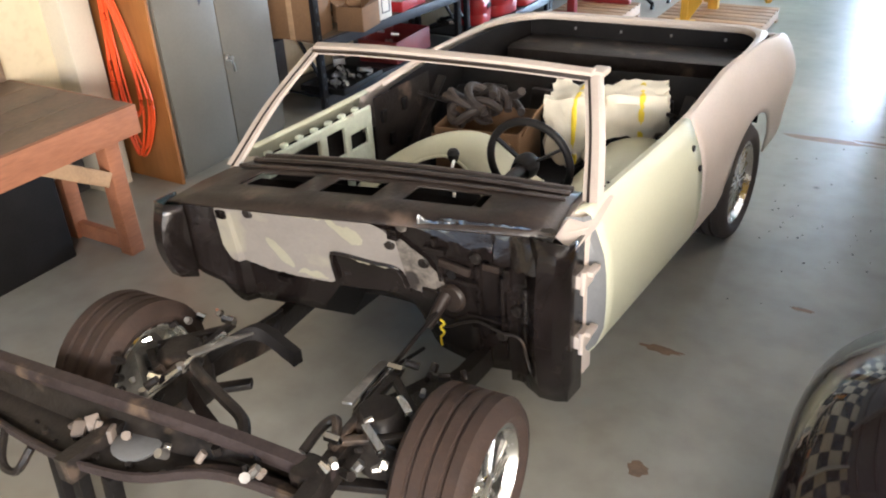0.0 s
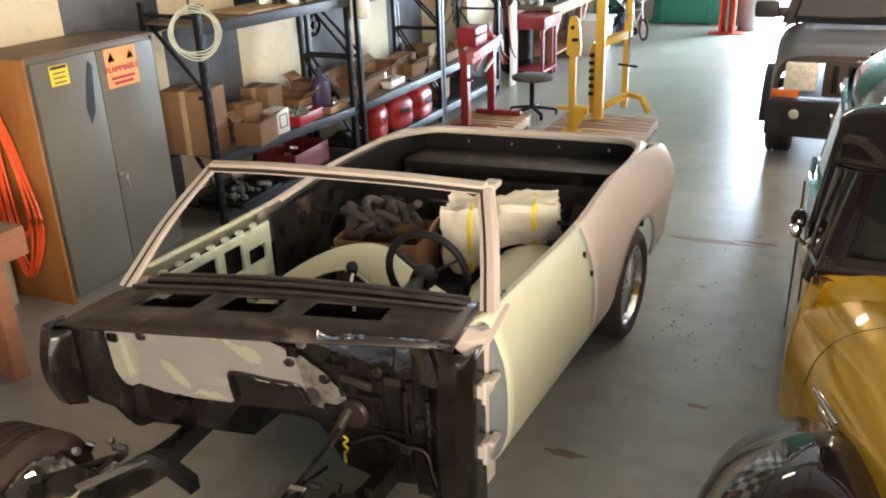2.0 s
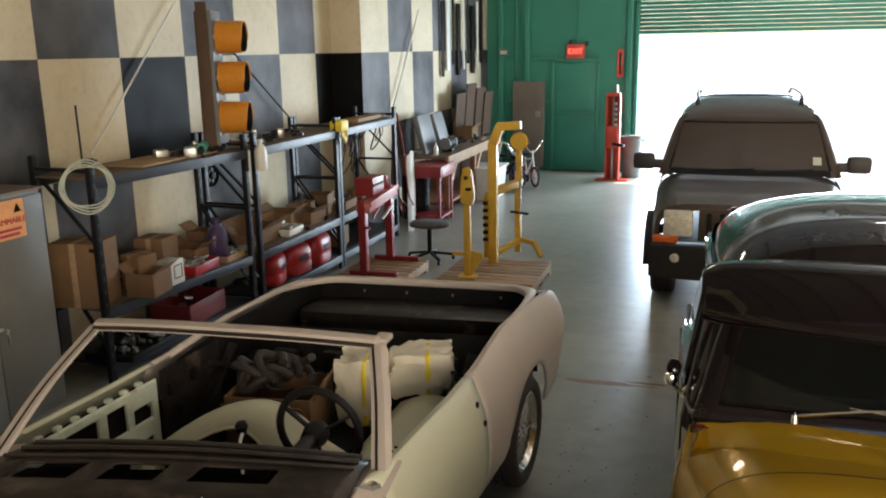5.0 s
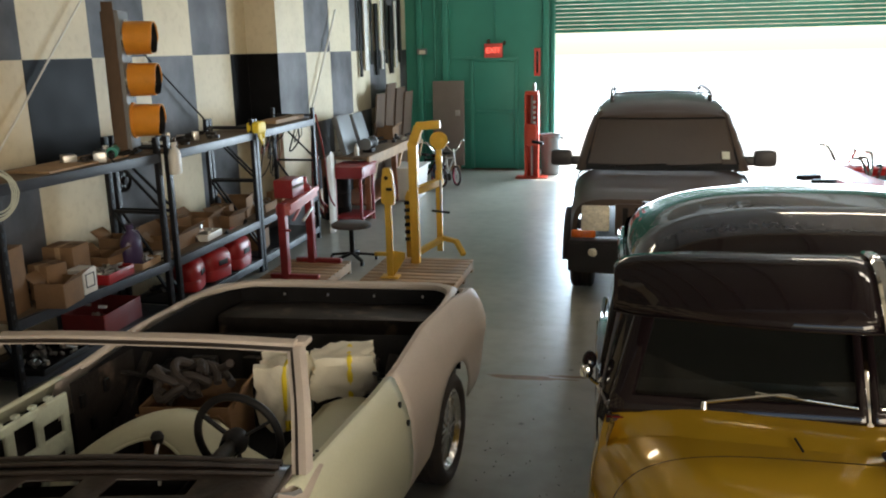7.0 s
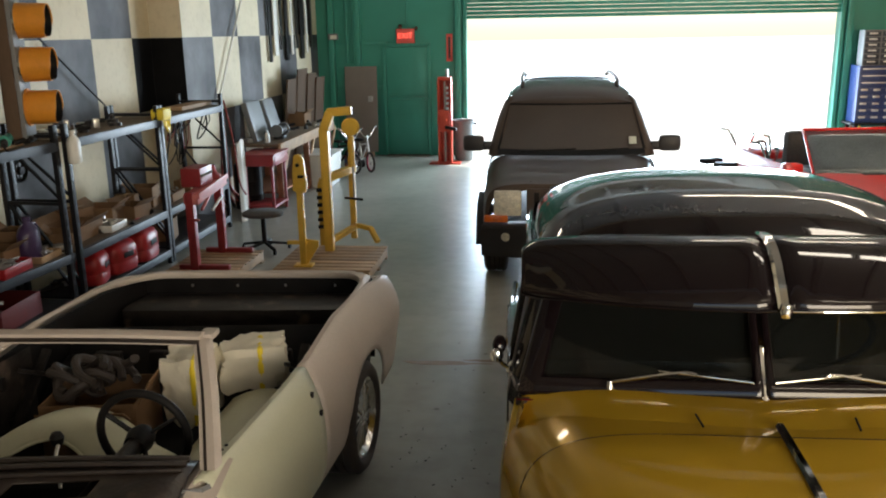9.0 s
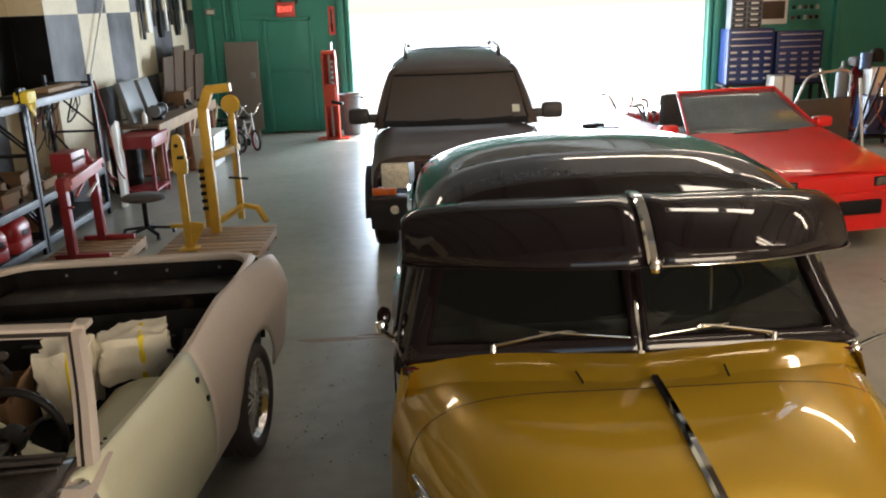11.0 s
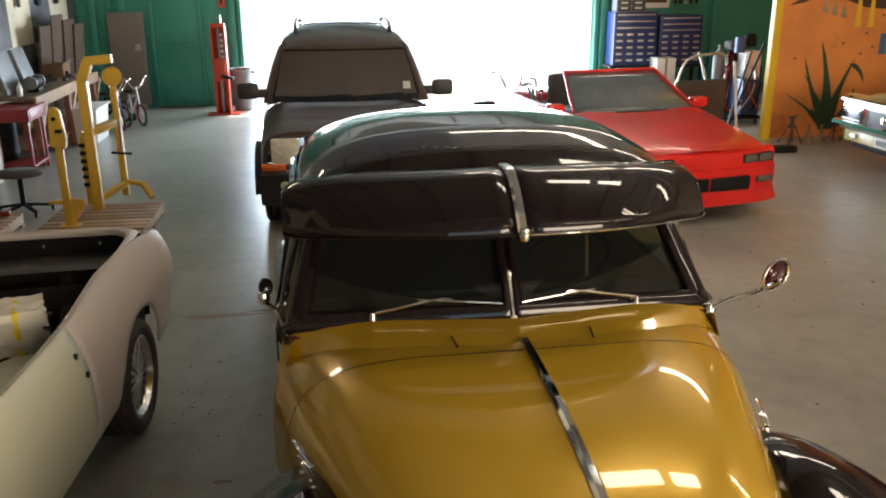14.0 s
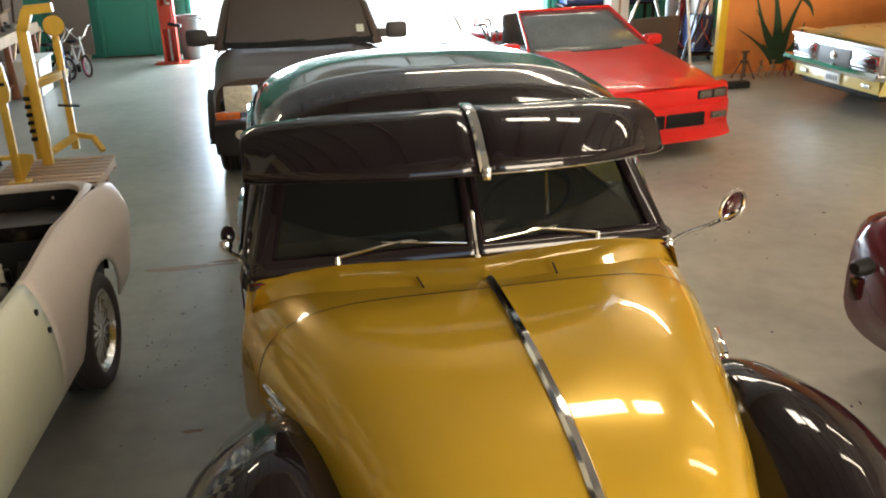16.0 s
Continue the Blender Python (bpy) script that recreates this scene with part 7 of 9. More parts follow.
def parts_bin(c, sx, sy, hgt, mt, n, label, seed):
    t = thing("parts_bin", label, "bin", pose(*c, 0, 0, 3), "parts bins")
    for a in (-1, 1):
        part("side", box((a * sx / 2, 0, hgt / 2), (0.012, sy, hgt), 0.003), mt, t)
        part("side", box((0, a * sy / 2, hgt / 2), (sx, 0.012, hgt), 0.003), mt, t)
    part("bottom", box((0, 0, 0.006), (sx, sy, 0.012), 0.002), mt, t)
    random.seed(seed)
    b = bmesh.new()
    for k in range(n):
        p = Vector((random.uniform(-sx, sx) * 0.38, random.uniform(-sy, sy) * 0.40, hgt * random.uniform(0.6, 1.15)))
        q = p + Vector((random.uniform(-0.08, 0.08), random.uniform(-0.08, 0.08), random.uniform(-0.03, 0.03)))
        cyl(p, q, random.uniform(0.008, 0.022), seg=7, bm=b)
    tagged(part("scrap_metal", b, STEEL, t), kind="stuff")
    return t


parts_bin((-4.74, 6.72, mz), 0.30, 0.42, 0.09, REDPLASTIC, 36, "red tray heaped with small metal parts", 5)
parts_bin((-4.70, 7.20, mz), 0.24, 0.34, 0.06, PALEWOOD, 14, "shallow wooden tray with metal parts", 6)
parts_bin((-4.70, 8.40, mz), 0.30, 0.36, 0.07, WHITEPLASTIC, 30, "clear tray with bolts and fittings", 7)
parts_bin((-4.75, 10.0, mz), 0.30, 0.40, 0.10, CARD, 22, "carton tray with metal parts", 8)
parts_bin((-4.84, 6.75, 0.172), 0.40, 0.62, 0.20, BASKETRED, 6, "red plastic basket on the bottom shelf", 9)
parts_bin((-4.80, 5.85, 0.172), 0.44, 0.60, 0.05, BLACKSATIN, 24, "black wire tray with rods", 12)


def jug(c, mt, s, label, rz=0):
    t = thing("plastic_jug", label, "jug", pose(*c, 0, 0, rz))
    prof = [(0.0, 0.0), (0.08, 0.0), (0.09, 0.02), (0.09, 0.20), (0.07, 0.25), (0.03, 0.28), (0.025, 0.30)]
    b = lathe([(r * s, z * s) for r, z in prof], 20)
    bmesh.ops.scale(b, vec=(0.75, 1.1, 1.0), verts=b.verts)
    part("bottle", b, mt, t)
    part("cap", cyl((0, 0, 0.295 * s), (0, 0, 0.33 * s), 0.03 * s, seg=14), mt, t)
    part("grip", tube([(0, 0.03 * s, 0.27 * s), (0, 0.10 * s, 0.25 * s), (0, 0.105 * s, 0.16 * s), (0, 0.08 * s, 0.12 * s)], 0.012 * s, 8, 4), mt, t)
    return t


jug((-4.72, 7.12, mz), PURPLE, 1.25, "purple plastic oil jug on the middle shelf")
jug((-4.42, 7.52, TOPZ - 0.20), WHITEPLASTIC, 0.9, "white plastic bottle hung from the shelf edge", 20)


def gas_can(c, rz, s=1.0):
    t = thing("gas_can", "red plastic fuel can with a dark spout", "fuel can", pose(*c, 0, 0, rz), "fuel cans")
    k3 = lambda v: math.copysign(abs(v) ** 0.6, v)
    rings = [[(wx * s * k3(math.cos(a)), wy * s * k3(math.sin(a)), z * s) for a in np.linspace(0, 2 * math.pi, 25)[:-1]] for z, wx, wy in ((0.0, 0.10, 0.16), (0.015, 0.125, 0.19), (0.10, 0.13, 0.197), (0.115, 0.125, 0.19), (0.13, 0.13, 0.197), (0.22, 0.128, 0.192), (0.27, 0.105, 0.165), (0.295, 0.06, 0.11), (0.30, 0.01, 0.02))]
    part("can", loft(rings, True, True), REDPLASTIC, t)
    part("label_patch", box((0.131 * s, 0, 0.17 * s), (0.006, 0.14 * s, 0.05 * s), 0.002), BLACKSATIN, t)
    part("grip", tube([(0, -0.13 * s, 0.28 * s), (0, -0.08 * s, 0.36 * s), (0, 0.06 * s, 0.36 * s), (0, 0.10 * s, 0.29 * s)], 0.02 * s, 8, 4), REDPLASTIC, t)
    part("spout", tube([(0, 0.14 * s, 0.28 * s), (0.02, 0.17 * s, 0.36 * s), (0.08, 0.20 * s, 0.42 * s)], 0.018 * s, 8, 4), BLACKSATIN, t)
    part("cap", cyl((0, 0.13 * s, 0.28 * s), (0, 0.14 * s, 0.31 * s), 0.04 * s, seg=14), BLACKSATIN, t)
    return t


gas_can((-4.66, 8.00, 0.172), 15, 1.1)
gas_can((-4.62, 8.42, 0.172), -8, 1.15)
gas_can((-4.60, 8.92, 0.172), 4, 1.2)


def traffic_light():
    t = thing("traffic_light", "old yellow three-lamp traffic light standing on the rack", "traffic light", pose(-4.82, 7.31, TOPZ + 0.02, 0, 0, 18))
    part("back_board", box((0.0, 0.05, 0.62), (0.04, 0.34, 1.30), 0.006), GREYPLASTIC, t)
    part("back_board_strip", box((0.0, -0.15, 0.62), (0.05, 0.06, 1.30), 0.006), BROWNPANEL, t)
    part("side_board", box((0.05, -0.20, 0.68), (0.10, 0.03, 1.34), 0.006), BROWNPANEL, t)
    part("case", box((0.07, 0.0, 0.66), (0.12, 0.34, 1.24), 0.02), GREYPLASTIC, t)
    for k in range(3):
        z = 0.30 + 0.37 * k
        mm = Matrix.Translation((0.13, 0, z)) @ Matrix.Rotation(radians(90), 4, "Y")
        v = lathe([(0.145, 0.0), (0.15, 0.02), (0.145, 0.26), (0.137, 0.26), (0.137, 0.02)], 28, m=mm)
        for w in v.verts:
            w.co.x -= 0.04 * max(0, (z - w.co.z) / 0.15) * max(0, (w.co.x - 0.14) / 0.26)
        part("visor", v, SIGNALYELLOW, t, "deep yellow lamp visor")
        part("visor_lining", lathe([(0.132, 0.03), (0.134, 0.25)], 28, m=mm), BLACKSATIN, t, "black visor lining")
        part("lens", lathe([(0.0, 0.03), (0.07, 0.022), (0.137, 0.0)], 24, m=mm), BLACKSATIN, t)
        part("door_trim", lathe([(0.15, 0.0), (0.165, 0.0), (0.165, 0.015), (0.15, 0.015)], 24, m=mm), CHROME if k > 0 else SIGNALYELLOW, t)
    part("foot", box((0.06, 0, 0.02), (0.16, 0.30, 0.04), 0.008), BLACKSATIN, t)
    return t


traffic_light()


def hose_coil():
    t = thing("hose_coil", "clear hose coiled over the rack post", "hose", pose(-4.50, 5.19, 1.69, 0, 0, -42))
    for k in range(4):
        r = 0.15 + 0.012 * k
        part("turn", tube([(0.012 * k, r * math.cos(a), -0.03 + r * math.sin(a) + 0.01 * math.sin(3 * a + k)) for a in np.linspace(0, 2 * math.pi, 13)], 0.0055, 6, 4), HOSE, t)
    part("hook", tube([(0.0, 0.0, 0.14), (-0.12, 0.05, 0.13), (-0.28, 0.12, 0.12)], 0.01, 6, 4), BLACKSATIN, t)
    return t


hose_coil()
solo("aerial_rod", cyl((-5.0, 5.75, 1.68), (-4.98, 5.72, 2.20), 0.008, seg=8), BLACKSATIN, "thin dark rod standing on the rack", "rod")
solo("wood_plank", box((-4.68, 10.75, TOPZ + 0.045), (0.22, 0.95, 0.05), 0.006), PALEWOOD, "pale plank lying on the top shelf", "plank")
solo("shelf_plank", box((-4.86, 6.6, TOPZ + 0.022), (0.40, 1.1, 0.02), 0.004), PALEWOOD, "thin board lying on the top shelf", "board")


def hoist():
    t = thing("chain_hoist", "yellow chain hoist hanging over the shelf edge", "hoist", pose(-4.46, 9.45, TOPZ))
    part("body", box((0, 0, 0.06), (0.16, 0.22, 0.13), 0.035), SIGNYELLOW, t)
    for k in range(4):
        part("chain", tube([(0.04 + 0.01 * k, -0.06 + 0.04 * k, 0.02), (0.06, -0.05 + 0.03 * k, -0.08 - 0.03 * k), (0.05, -0.03 + 0.03 * k, -0.02)], 0.010, 6, 4), SIGNYELLOW, t)
    part("hook", tube([(0.06, 0.02, -0.05), (0.07, 0.03, -0.2), (0.07, 0.02, -0.28)], 0.008, 6, 4), STEEL, t)
    return t


hoist()


def shelf_clutter(seed, y0, y1, z, x0, x1, n, label):
    t = thing("machine_parts", label, "machine parts", pose((x0 + x1) / 2, (y0 + y1) / 2, z))
    random.seed(seed)
    for k in range(n):
        p = Vector((random.uniform(-0.5, 0.5) * (x1 - x0), random.uniform(-0.5, 0.5) * (y1 - y0), 0.0))
        r = random.uniform(0.03, 0.07)
        h2 = random.uniform(0.03, 0.10)
        kind = k % 3
        mt = (CHASSIS, STEEL, BLACKSATIN)[k % 3]
        if kind == 0:
            part("disc", lathe([(0.0, h2), (r * 0.4, h2), (r * 0.5, h2 * 0.6), (r, h2 * 0.5), (r, 0.0)], 18, m=Matrix.Translation(p)), mt, t)
        elif kind == 1:
            part("block", box(p + Vector((0, 0, h2 / 2)), (r * 1.6, r * 2, h2), 0.012, Matrix.Rotation(k, 4, "Z")), mt, t)
        else:
            part("shaft", cyl(p + Vector((-r, -r, 0.03)), p + Vector((r, r * 1.6, 0.05)), 0.022, seg=12), mt, t)
    return t


shelf_clutter(21, 6.6, 7.35, tz, -5.0, -4.6, 12, "oily metal machine parts on the top shelf")
shelf_clutter(22, 7.7, 9.0, tz, -5.0, -4.6, 14, "dark metal machine parts on the top shelf")
shelf_clutter(23, 9.6, 11.1, mz, -5.0, -4.65, 10, "metal machine parts on the middle shelf")
shelf_clutter(24, 5.6, 7.2, 0.172 + 0.0, -5.15, -5.03, 8, "metal parts on the bottom shelf")
# The next three are added dark parts, filling in for deep shelf shade.
shelf_clutter(25, 5.7, 7.3, mz, -5.15, -4.75, 16, "added dark parts in place of shade behind the cartons")
shelf_clutter(26, 7.5, 9.3, mz, -5.15, -4.7, 16, "added dark parts in place of shade on the middle shelf")
shelf_clutter(27, 7.6, 9.4, 0.172, -5.15, -4.9, 12, "added dark parts in place of shade behind the red cans")
def cable_tangle(y, n, seed, label):
    t = thing("cable_tangle", label, "cable", pose(-4.86, y, TOPZ))
    random.seed(seed)
    for k in range(n):
        a, d = random.uniform(-0.3, 0.3), random.uniform(-0.15, 0.25)
        dz = random.uniform(0.25, 0.75)
        part("cable", tube([(d, a, 0.02), (d + 0.02, a + 0.03, -0.12), (d - 0.03, a + random.uniform(-0.12, 0.12), -dz), (d + 0.02, a + 0.14, -dz * 0.7), (d, a + 0.18, -0.03)], random.uniform(0.006, 0.011), 6, 5), (BLACKSATIN, CHASSIS, BLACKSATIN, REDHOSE)[k % 4], t)
    return t


cable_tangle(10.35, 7, 41, "dark cables hung in loops under the top shelf")
cable_tangle(11.0, 6, 42, "dark cables hung at the end of the rack")


def floor_polisher(x, y, z):
    t = thing("rotary_tool", "dark green and black rotary tool lying on the top shelf", "power tool", pose(x, y, z, 0, 0, 25))
    part("body", cyl((0, -0.16, 0.06), (0, 0.12, 0.07), 0.05, 0.04, seg=16), TEAL, t)
    part("head", lathe([(0.0, 0.09), (0.05, 0.09), (0.06, 0.05), (0.06, 0.0), (0.0, 0.0)], 18, m=Matrix.Translation((0, 0.17, 0.01))), BLACKSATIN, t)
    part("grip", cyl((0, -0.16, 0.06), (0.02, -0.30, 0.05), 0.028, seg=12), BLACKSATIN, t)
    part("cord", tube([(0.02, -0.30, 0.05), (0.05, -0.40, 0.01), (0.12, -0.30, 0.01), (0.14, -0.10, 0.01)], 0.007, 6, 5), BLACKSATIN, t)
    return t


floor_polisher(-4.74, 7.05, tz)
wd = thing("wall_fan", "round dark fan grille fixed on the wall behind the rack", "fan", pose(-5.36, 8.05, 1.30))
part("ring", lathe([(0.10, -0.03), (0.12, 0.0), (0.12, 0.04), (0.10, 0.05)], 24, m=Matrix.Rotation(radians(90), 4, "Y")), BLACKSATIN, wd)
part("hub", lathe([(0.0, 0.06), (0.04, 0.055), (0.045, 0.0)], 16, m=Matrix.Rotation(radians(90), 4, "Y")), BLACKSATIN, wd)
for k in range(5):
    a = 2 * math.pi * k / 5
    part("blade", box((0.02, 0.065 * math.cos(a), 0.065 * math.sin(a)), (0.008, 0.05, 0.05), 0.003, Matrix.Rotation(a, 4, "X")), CHASSIS, wd)
for c2, s2, rz2 in (((-4.80, 7.78, mz), (0.20, 0.22, 0.12), 20), ((-5.02, 8.40, mz), (0.24, 0.30, 0.22), -6), ((-4.98, 7.28, mz), (0.22, 0.24, 0.26), 4), ((-4.86, 9.62, mz), (0.30, 0.28, 0.24), 9), ((-4.70, 10.55, mz), (0.24, 0.30, 0.16), -8), ((-4.84, 6.10, mz), (0.22, 0.20, 0.30), -12)):
    carton(c2, s2, rz2, rz2 > 0, "worn brown carton among parts on the shelf")
# ropes and poles on the wall
for n, (p, q, r, m) in enumerate((((-5.36, 6.30, 1.75), (-5.34, 7.75, 3.15), 0.009, WHITEPLASTIC), ((-5.36, 8.6, 2.65), (-5.30, 9.9, 1.72), 0.010, BLACKSATIN), ((-4.90, 12.2, 1.5), (-4.88, 13.6, 3.2), 0.014, WHITEPLASTIC))):
    solo("leaning_pole", cyl(p, q, r, seg=8), m, ("pale thin pole leaning on the checker wall", "thin dark rod hung on the checker wall", "pale thin pole leaning on the stepped wall")[n], "pole")

# ---------- machines and benches further in ----------
def pallet(x, y, rz, w, d, label):
    t = thing("pallet", label, "pallet", pose(x, y, 0, 0, 0, rz), "wooden pallets")
    n = 8
    for k in range(n):
        part("deck_board", box((0, -d / 2 + (k + 0.5) * d / n, 0.132), (w, d / n - 0.025, 0.018), 0.003), PALEWOOD, t)
    for x2 in (-w / 2 + 0.04, 0, w / 2 - 0.04):
        part("stringer", box((x2, 0, 0.073), (0.06, d, 0.098), 0.004), PALEWOOD, t)
    for y2 in (-d / 2 + 0.06, 0, d / 2 - 0.06):
        part("base_board", box((0, y2, 0.012), (w, 0.09, 0.024), 0.003), PALEWOOD, t)
    return t


pallet(-2.50, 9.22, 0, 1.06, 1.08, "brown wooden pallet carrying a yellow press frame")
pallet(-3.78, 9.0, 0, 0.78, 1.0, "pale wooden pallet carrying a red stand")


def yellow_press():
    t = thing("yellow_press_frame", "yellow-painted steel press frame standing on a pallet", "press", pose(-2.55, 9.5, 0.142))
    part("upright", bar((-0.05, 0.0, 0.0), (-0.05, 0.0, 1.40), 0.10, 0.10, 0.008), YELLOW, t)
    part("upright_bend", bar((-0.05, 0.0, 1.38), (0.03, 0.0, 1.58), 0.10, 0.10, 0.008), YELLOW, t)
    part("top_arm", bar((0.0, 0.0, 1.58), (0.27, 0.0, 1.60), 0.09, 0.09, 0.008), YELLOW, t)
    part("back_upright", bar((0.10, 0.62, 0.0), (0.10, 0.62, 1.0), 0.07, 0.07, 0.008), YELLOW, t)
    part("table_beam", bar((-0.05, 0.0, 0.84), (0.12, 0.62, 0.86), 0.10, 0.08, 0.008), YELLOW, t)
    part("foot_beam", bar((-0.05, 0.05, 0.10), (0.14, 0.62, 0.16), 0.07, 0.06, 0.008), YELLOW, t)
    part("foot_leg", bar((0.12, 0.60, 0.17), (0.34, 0.45, 0.16), 0.06, 0.05, 0.008), YELLOW, t)
    part("foot_leg", bar((0.34, 0.45, 0.16), (0.45, 0.32, 0.03), 0.06, 0.05, 0.008), YELLOW, t)
    part("pulley", lathe([(0.0, 0.03), (0.09, 0.03), (0.10, 0.015), (0.09, 0.0), (0.10, -0.015), (0.09, -0.03), (0, -0.03)], 24, m=Matrix.Translation((0.25, 0.0, 1.42)) @ Matrix.Rotation(radians(90), 4, "X")), YELLOW, t)
    part("ram", cyl((0.25, 0.0, 1.32), (0.25, 0.0, 0.98), 0.035, seg=14), YELLOW, t)
    part("ram_head", box((0.25, 0, 1.20), (0.07, 0.08, 0.12), 0.015), YELLOW, t)
    part("screw", cyl((0.26, 0.0, 0.98), (0.26, 0.0, 0.60), 0.012, seg=8), STEEL, t)
    part("screw_lever", bar((0.15, 0.0, 0.62), (0.36, 0.0, 0.60), 0.025, 0.025, 0.005), BLACKSATIN, t)
    for k in range(6):
        part("stop_pin", cyl((-0.11, 0.0, 0.28 + 0.085 * k), (-0.17, 0.0, 0.28 + 0.085 * k), 0.022, seg=10), BLACKSATIN, t)
    part("side_plate", prism([(0, 0.0), (0.07, 0.0), (0.07, 0.75), (0.035, 0.80), (0, 0.72)], 0.03, Matrix.Translation((-0.17, 0.03, 0.05))), YELLOW, t)
    return t


def yellow_post():
    t = thing("yellow_bender", "yellow-painted pipe bender post on the pallet edge", "bender", pose(-2.72, 8.84, 0.142))
    part("post", box((0, 0, 0.52), (0.07, 0.06, 1.04), 0.006), YELLOW, t)
    part("head", prism([(-0.07, 0.82), (0.07, 0.80), (0.085, 0.90), (0.06, 1.16), (0.02, 1.21), (-0.04, 1.20), (-0.06, 1.05)], 0.07, Matrix.Translation((0, -0.04, 0)), bevel=0.01), YELLOW, t)
    part("jaw_pin", cyl((0, -0.06, 1.10), (0, 0.05, 1.10), 0.02, seg=12), BLACKSATIN, t)
    part("jaw_gap", box((0.03, -0.04, 0.98), (0.06, 0.06, 0.03), 0.004), BLACKSATIN, t)
    part("gusset", prism([(0.03, 0.0), (0.17, 0.22), (0.17, 0.28), (0.03, 0.30)], 0.02, Matrix.Translation((0, -0.01, 0))), YELLOW, t)
    part("foot", box((-0.06, 0, 0.26), (0.22, 0.05, 0.04), 0.006), YELLOW, t)
    part("base", box((0.0, 0, 0.01), (0.2, 0.14, 0.02), 0.004), YELLOW, t)
    return t


yellow_press()
yellow_post()


def red_stand():
    t = thing("red_machine_stand", "dark red steel stand with a faded tray on a pallet", "machine stand", pose(-3.85, 8.75, 0.142, 0, 0, 0))
    for y in (-0.12, 0.62):
        part("upright", box((0.0 if y < 0 else 0.02, y, 0.42), (0.085, 0.085, 0.84), 0.006), RED, t)
        part("foot", box((0.10, y, 0.03), (0.55, 0.07, 0.05), 0.006), RED, t)
    part("cross_tray", box((0.02, 0.27, 0.80), (0.16, 0.86, 0.11), 0.012, Matrix.Rotation(radians(5), 4, "X")), PINKRED, t, "faded pinkish red tray")
    part("tray_lip", box((0.11, 0.27, 0.84), (0.02, 0.86, 0.06), 0.006, Matrix.Rotation(radians(5), 4, "X")), PINKRED, t)
    part("diagonal", bar((0.06, 0.02, 0.62), (0.06, 0.34, 0.78), 0.03, 0.02, 0.004), PINKRED, t)
    part("diagonal", bar((0.06, 0.60, 0.66), (0.06, 0.30, 0.56), 0.03, 0.02, 0.004), WHITEPLASTIC, t)
    part("top_box", box((-0.05, 0.22, 0.96), (0.22, 0.34, 0.20), 0.01), RED, t)
    part("box_stripe", box((0.063, 0.22, 0.98), (0.006, 0.32, 0.03), 0.002), BROWNPANEL, t)
    part("jack", lathe([(0.09, 0), (0.09, 0.05), (0.05, 0.09), (0.04, 0.16)], 18, m=Matrix.Translation((0.0, 0.52, 0.87))), RED, t)
    part("crank", bar((-0.02, -0.16, 0.55), (0.10, -0.16, 0.55), 0.025, 0.025, 0.004), RED, t)
    return t


red_stand()


def work_stool():
    t = thing("work_stool", "grey padded swivel stool on a black five-star base", "stool", pose(-3.55, 10.0, 0))
    b = lathe([(0.0, 0.50), (0.18, 0.50), (0.22, 0.475), (0.215, 0.44), (0.15, 0.425), (0, 0.425)], 26)
    bmesh.ops.scale(b, vec=(1.15, 0.95, 1), verts=b.verts)
    part("seat", b, FABRIC, t)
    part("column", cyl((0, 0, 0.10), (0, 0, 0.43), 0.03, seg=14), BLACKSATIN, t)
    for k in range(5):
        a = 2 * math.pi * k / 5 + 0.4
        lg = part("leg", bar((0, 0, 0.11), (0.30 * math.cos(a), 0.30 * math.sin(a), 0.065), 0.04, 0.03, 0.008), BLACKSATIN, t)
        part("castor", cyl((0.30 * math.cos(a) - 0.015, 0.30 * math.sin(a), 0.03), (0.30 * math.cos(a) + 0.015, 0.30 * math.sin(a), 0.03), 0.03, seg=12), BLACKSATIN, lg)
    return t


work_stool()


def bench_far():
    t = thing("wooden_bench", "long pale wooden workbench along the checker wall", "workbench", pose(-4.5, 14.2, 0))
    for k in range(3):
        part("top_plank", box((-0.26 + 0.27 * k, 0, 0.95), (0.262, 3.3, 0.045), 0.005), BENCHTOP, t)
    part("front_apron", box((0.40, 0, 0.90), (0.04, 3.32, 0.16), 0.005), PALEWOOD, t)
    for y in (-1.5, 0, 1.5):
        part("leg", box((0.34, y, 0.46), (0.09, 0.09, 0.92), 0.006), BENCHWOOD, t)
        part("leg", box((-0.36, y, 0.46), (0.09, 0.09, 0.92), 0.006), BENCHWOOD, t)
        part("brace", bar((0.36, y + 0.06, 0.45), (0.36, y + 0.45, 0.85), 0.07, 0.035, 0.005, up=(1, 0, 0)), PALEWOOD, t)
    part("lower_shelf", box((0, 0, 0.22), (0.7, 3.1, 0.03), 0.005), BENCHWOOD, t)
    return t


bench_far()
solo("grey_tool_case", box((-4.62, 13.05, 1.27), (0.10, 0.62, 0.62), 0.03, Matrix.Rotation(radians(-14), 4, "Y")), GREYPLASTIC, "open grey plastic tool case leaning on the bench", "tool case")
solo("tool_case_lid", box((-4.60, 13.75, 1.26), (0.08, 0.50, 0.60), 0.02, Matrix.Rotation(radians(-16), 4, "Y")), GREYPLASTIC, "grey panel leaning on the bench", "panel")
shelf_clutter(31, 12.7, 15.6, 0.973, -4.7, -4.2, 16, "hand tools and parts on the bench")
jug((-4.35, 12.75, 0.973), WHITEPLASTIC, 0.55, "small white bottle on the bench")
carton((-4.55, 15.2, 0.973), (0.3, 0.4, 0.22), 0, True, "open carton on the far bench")


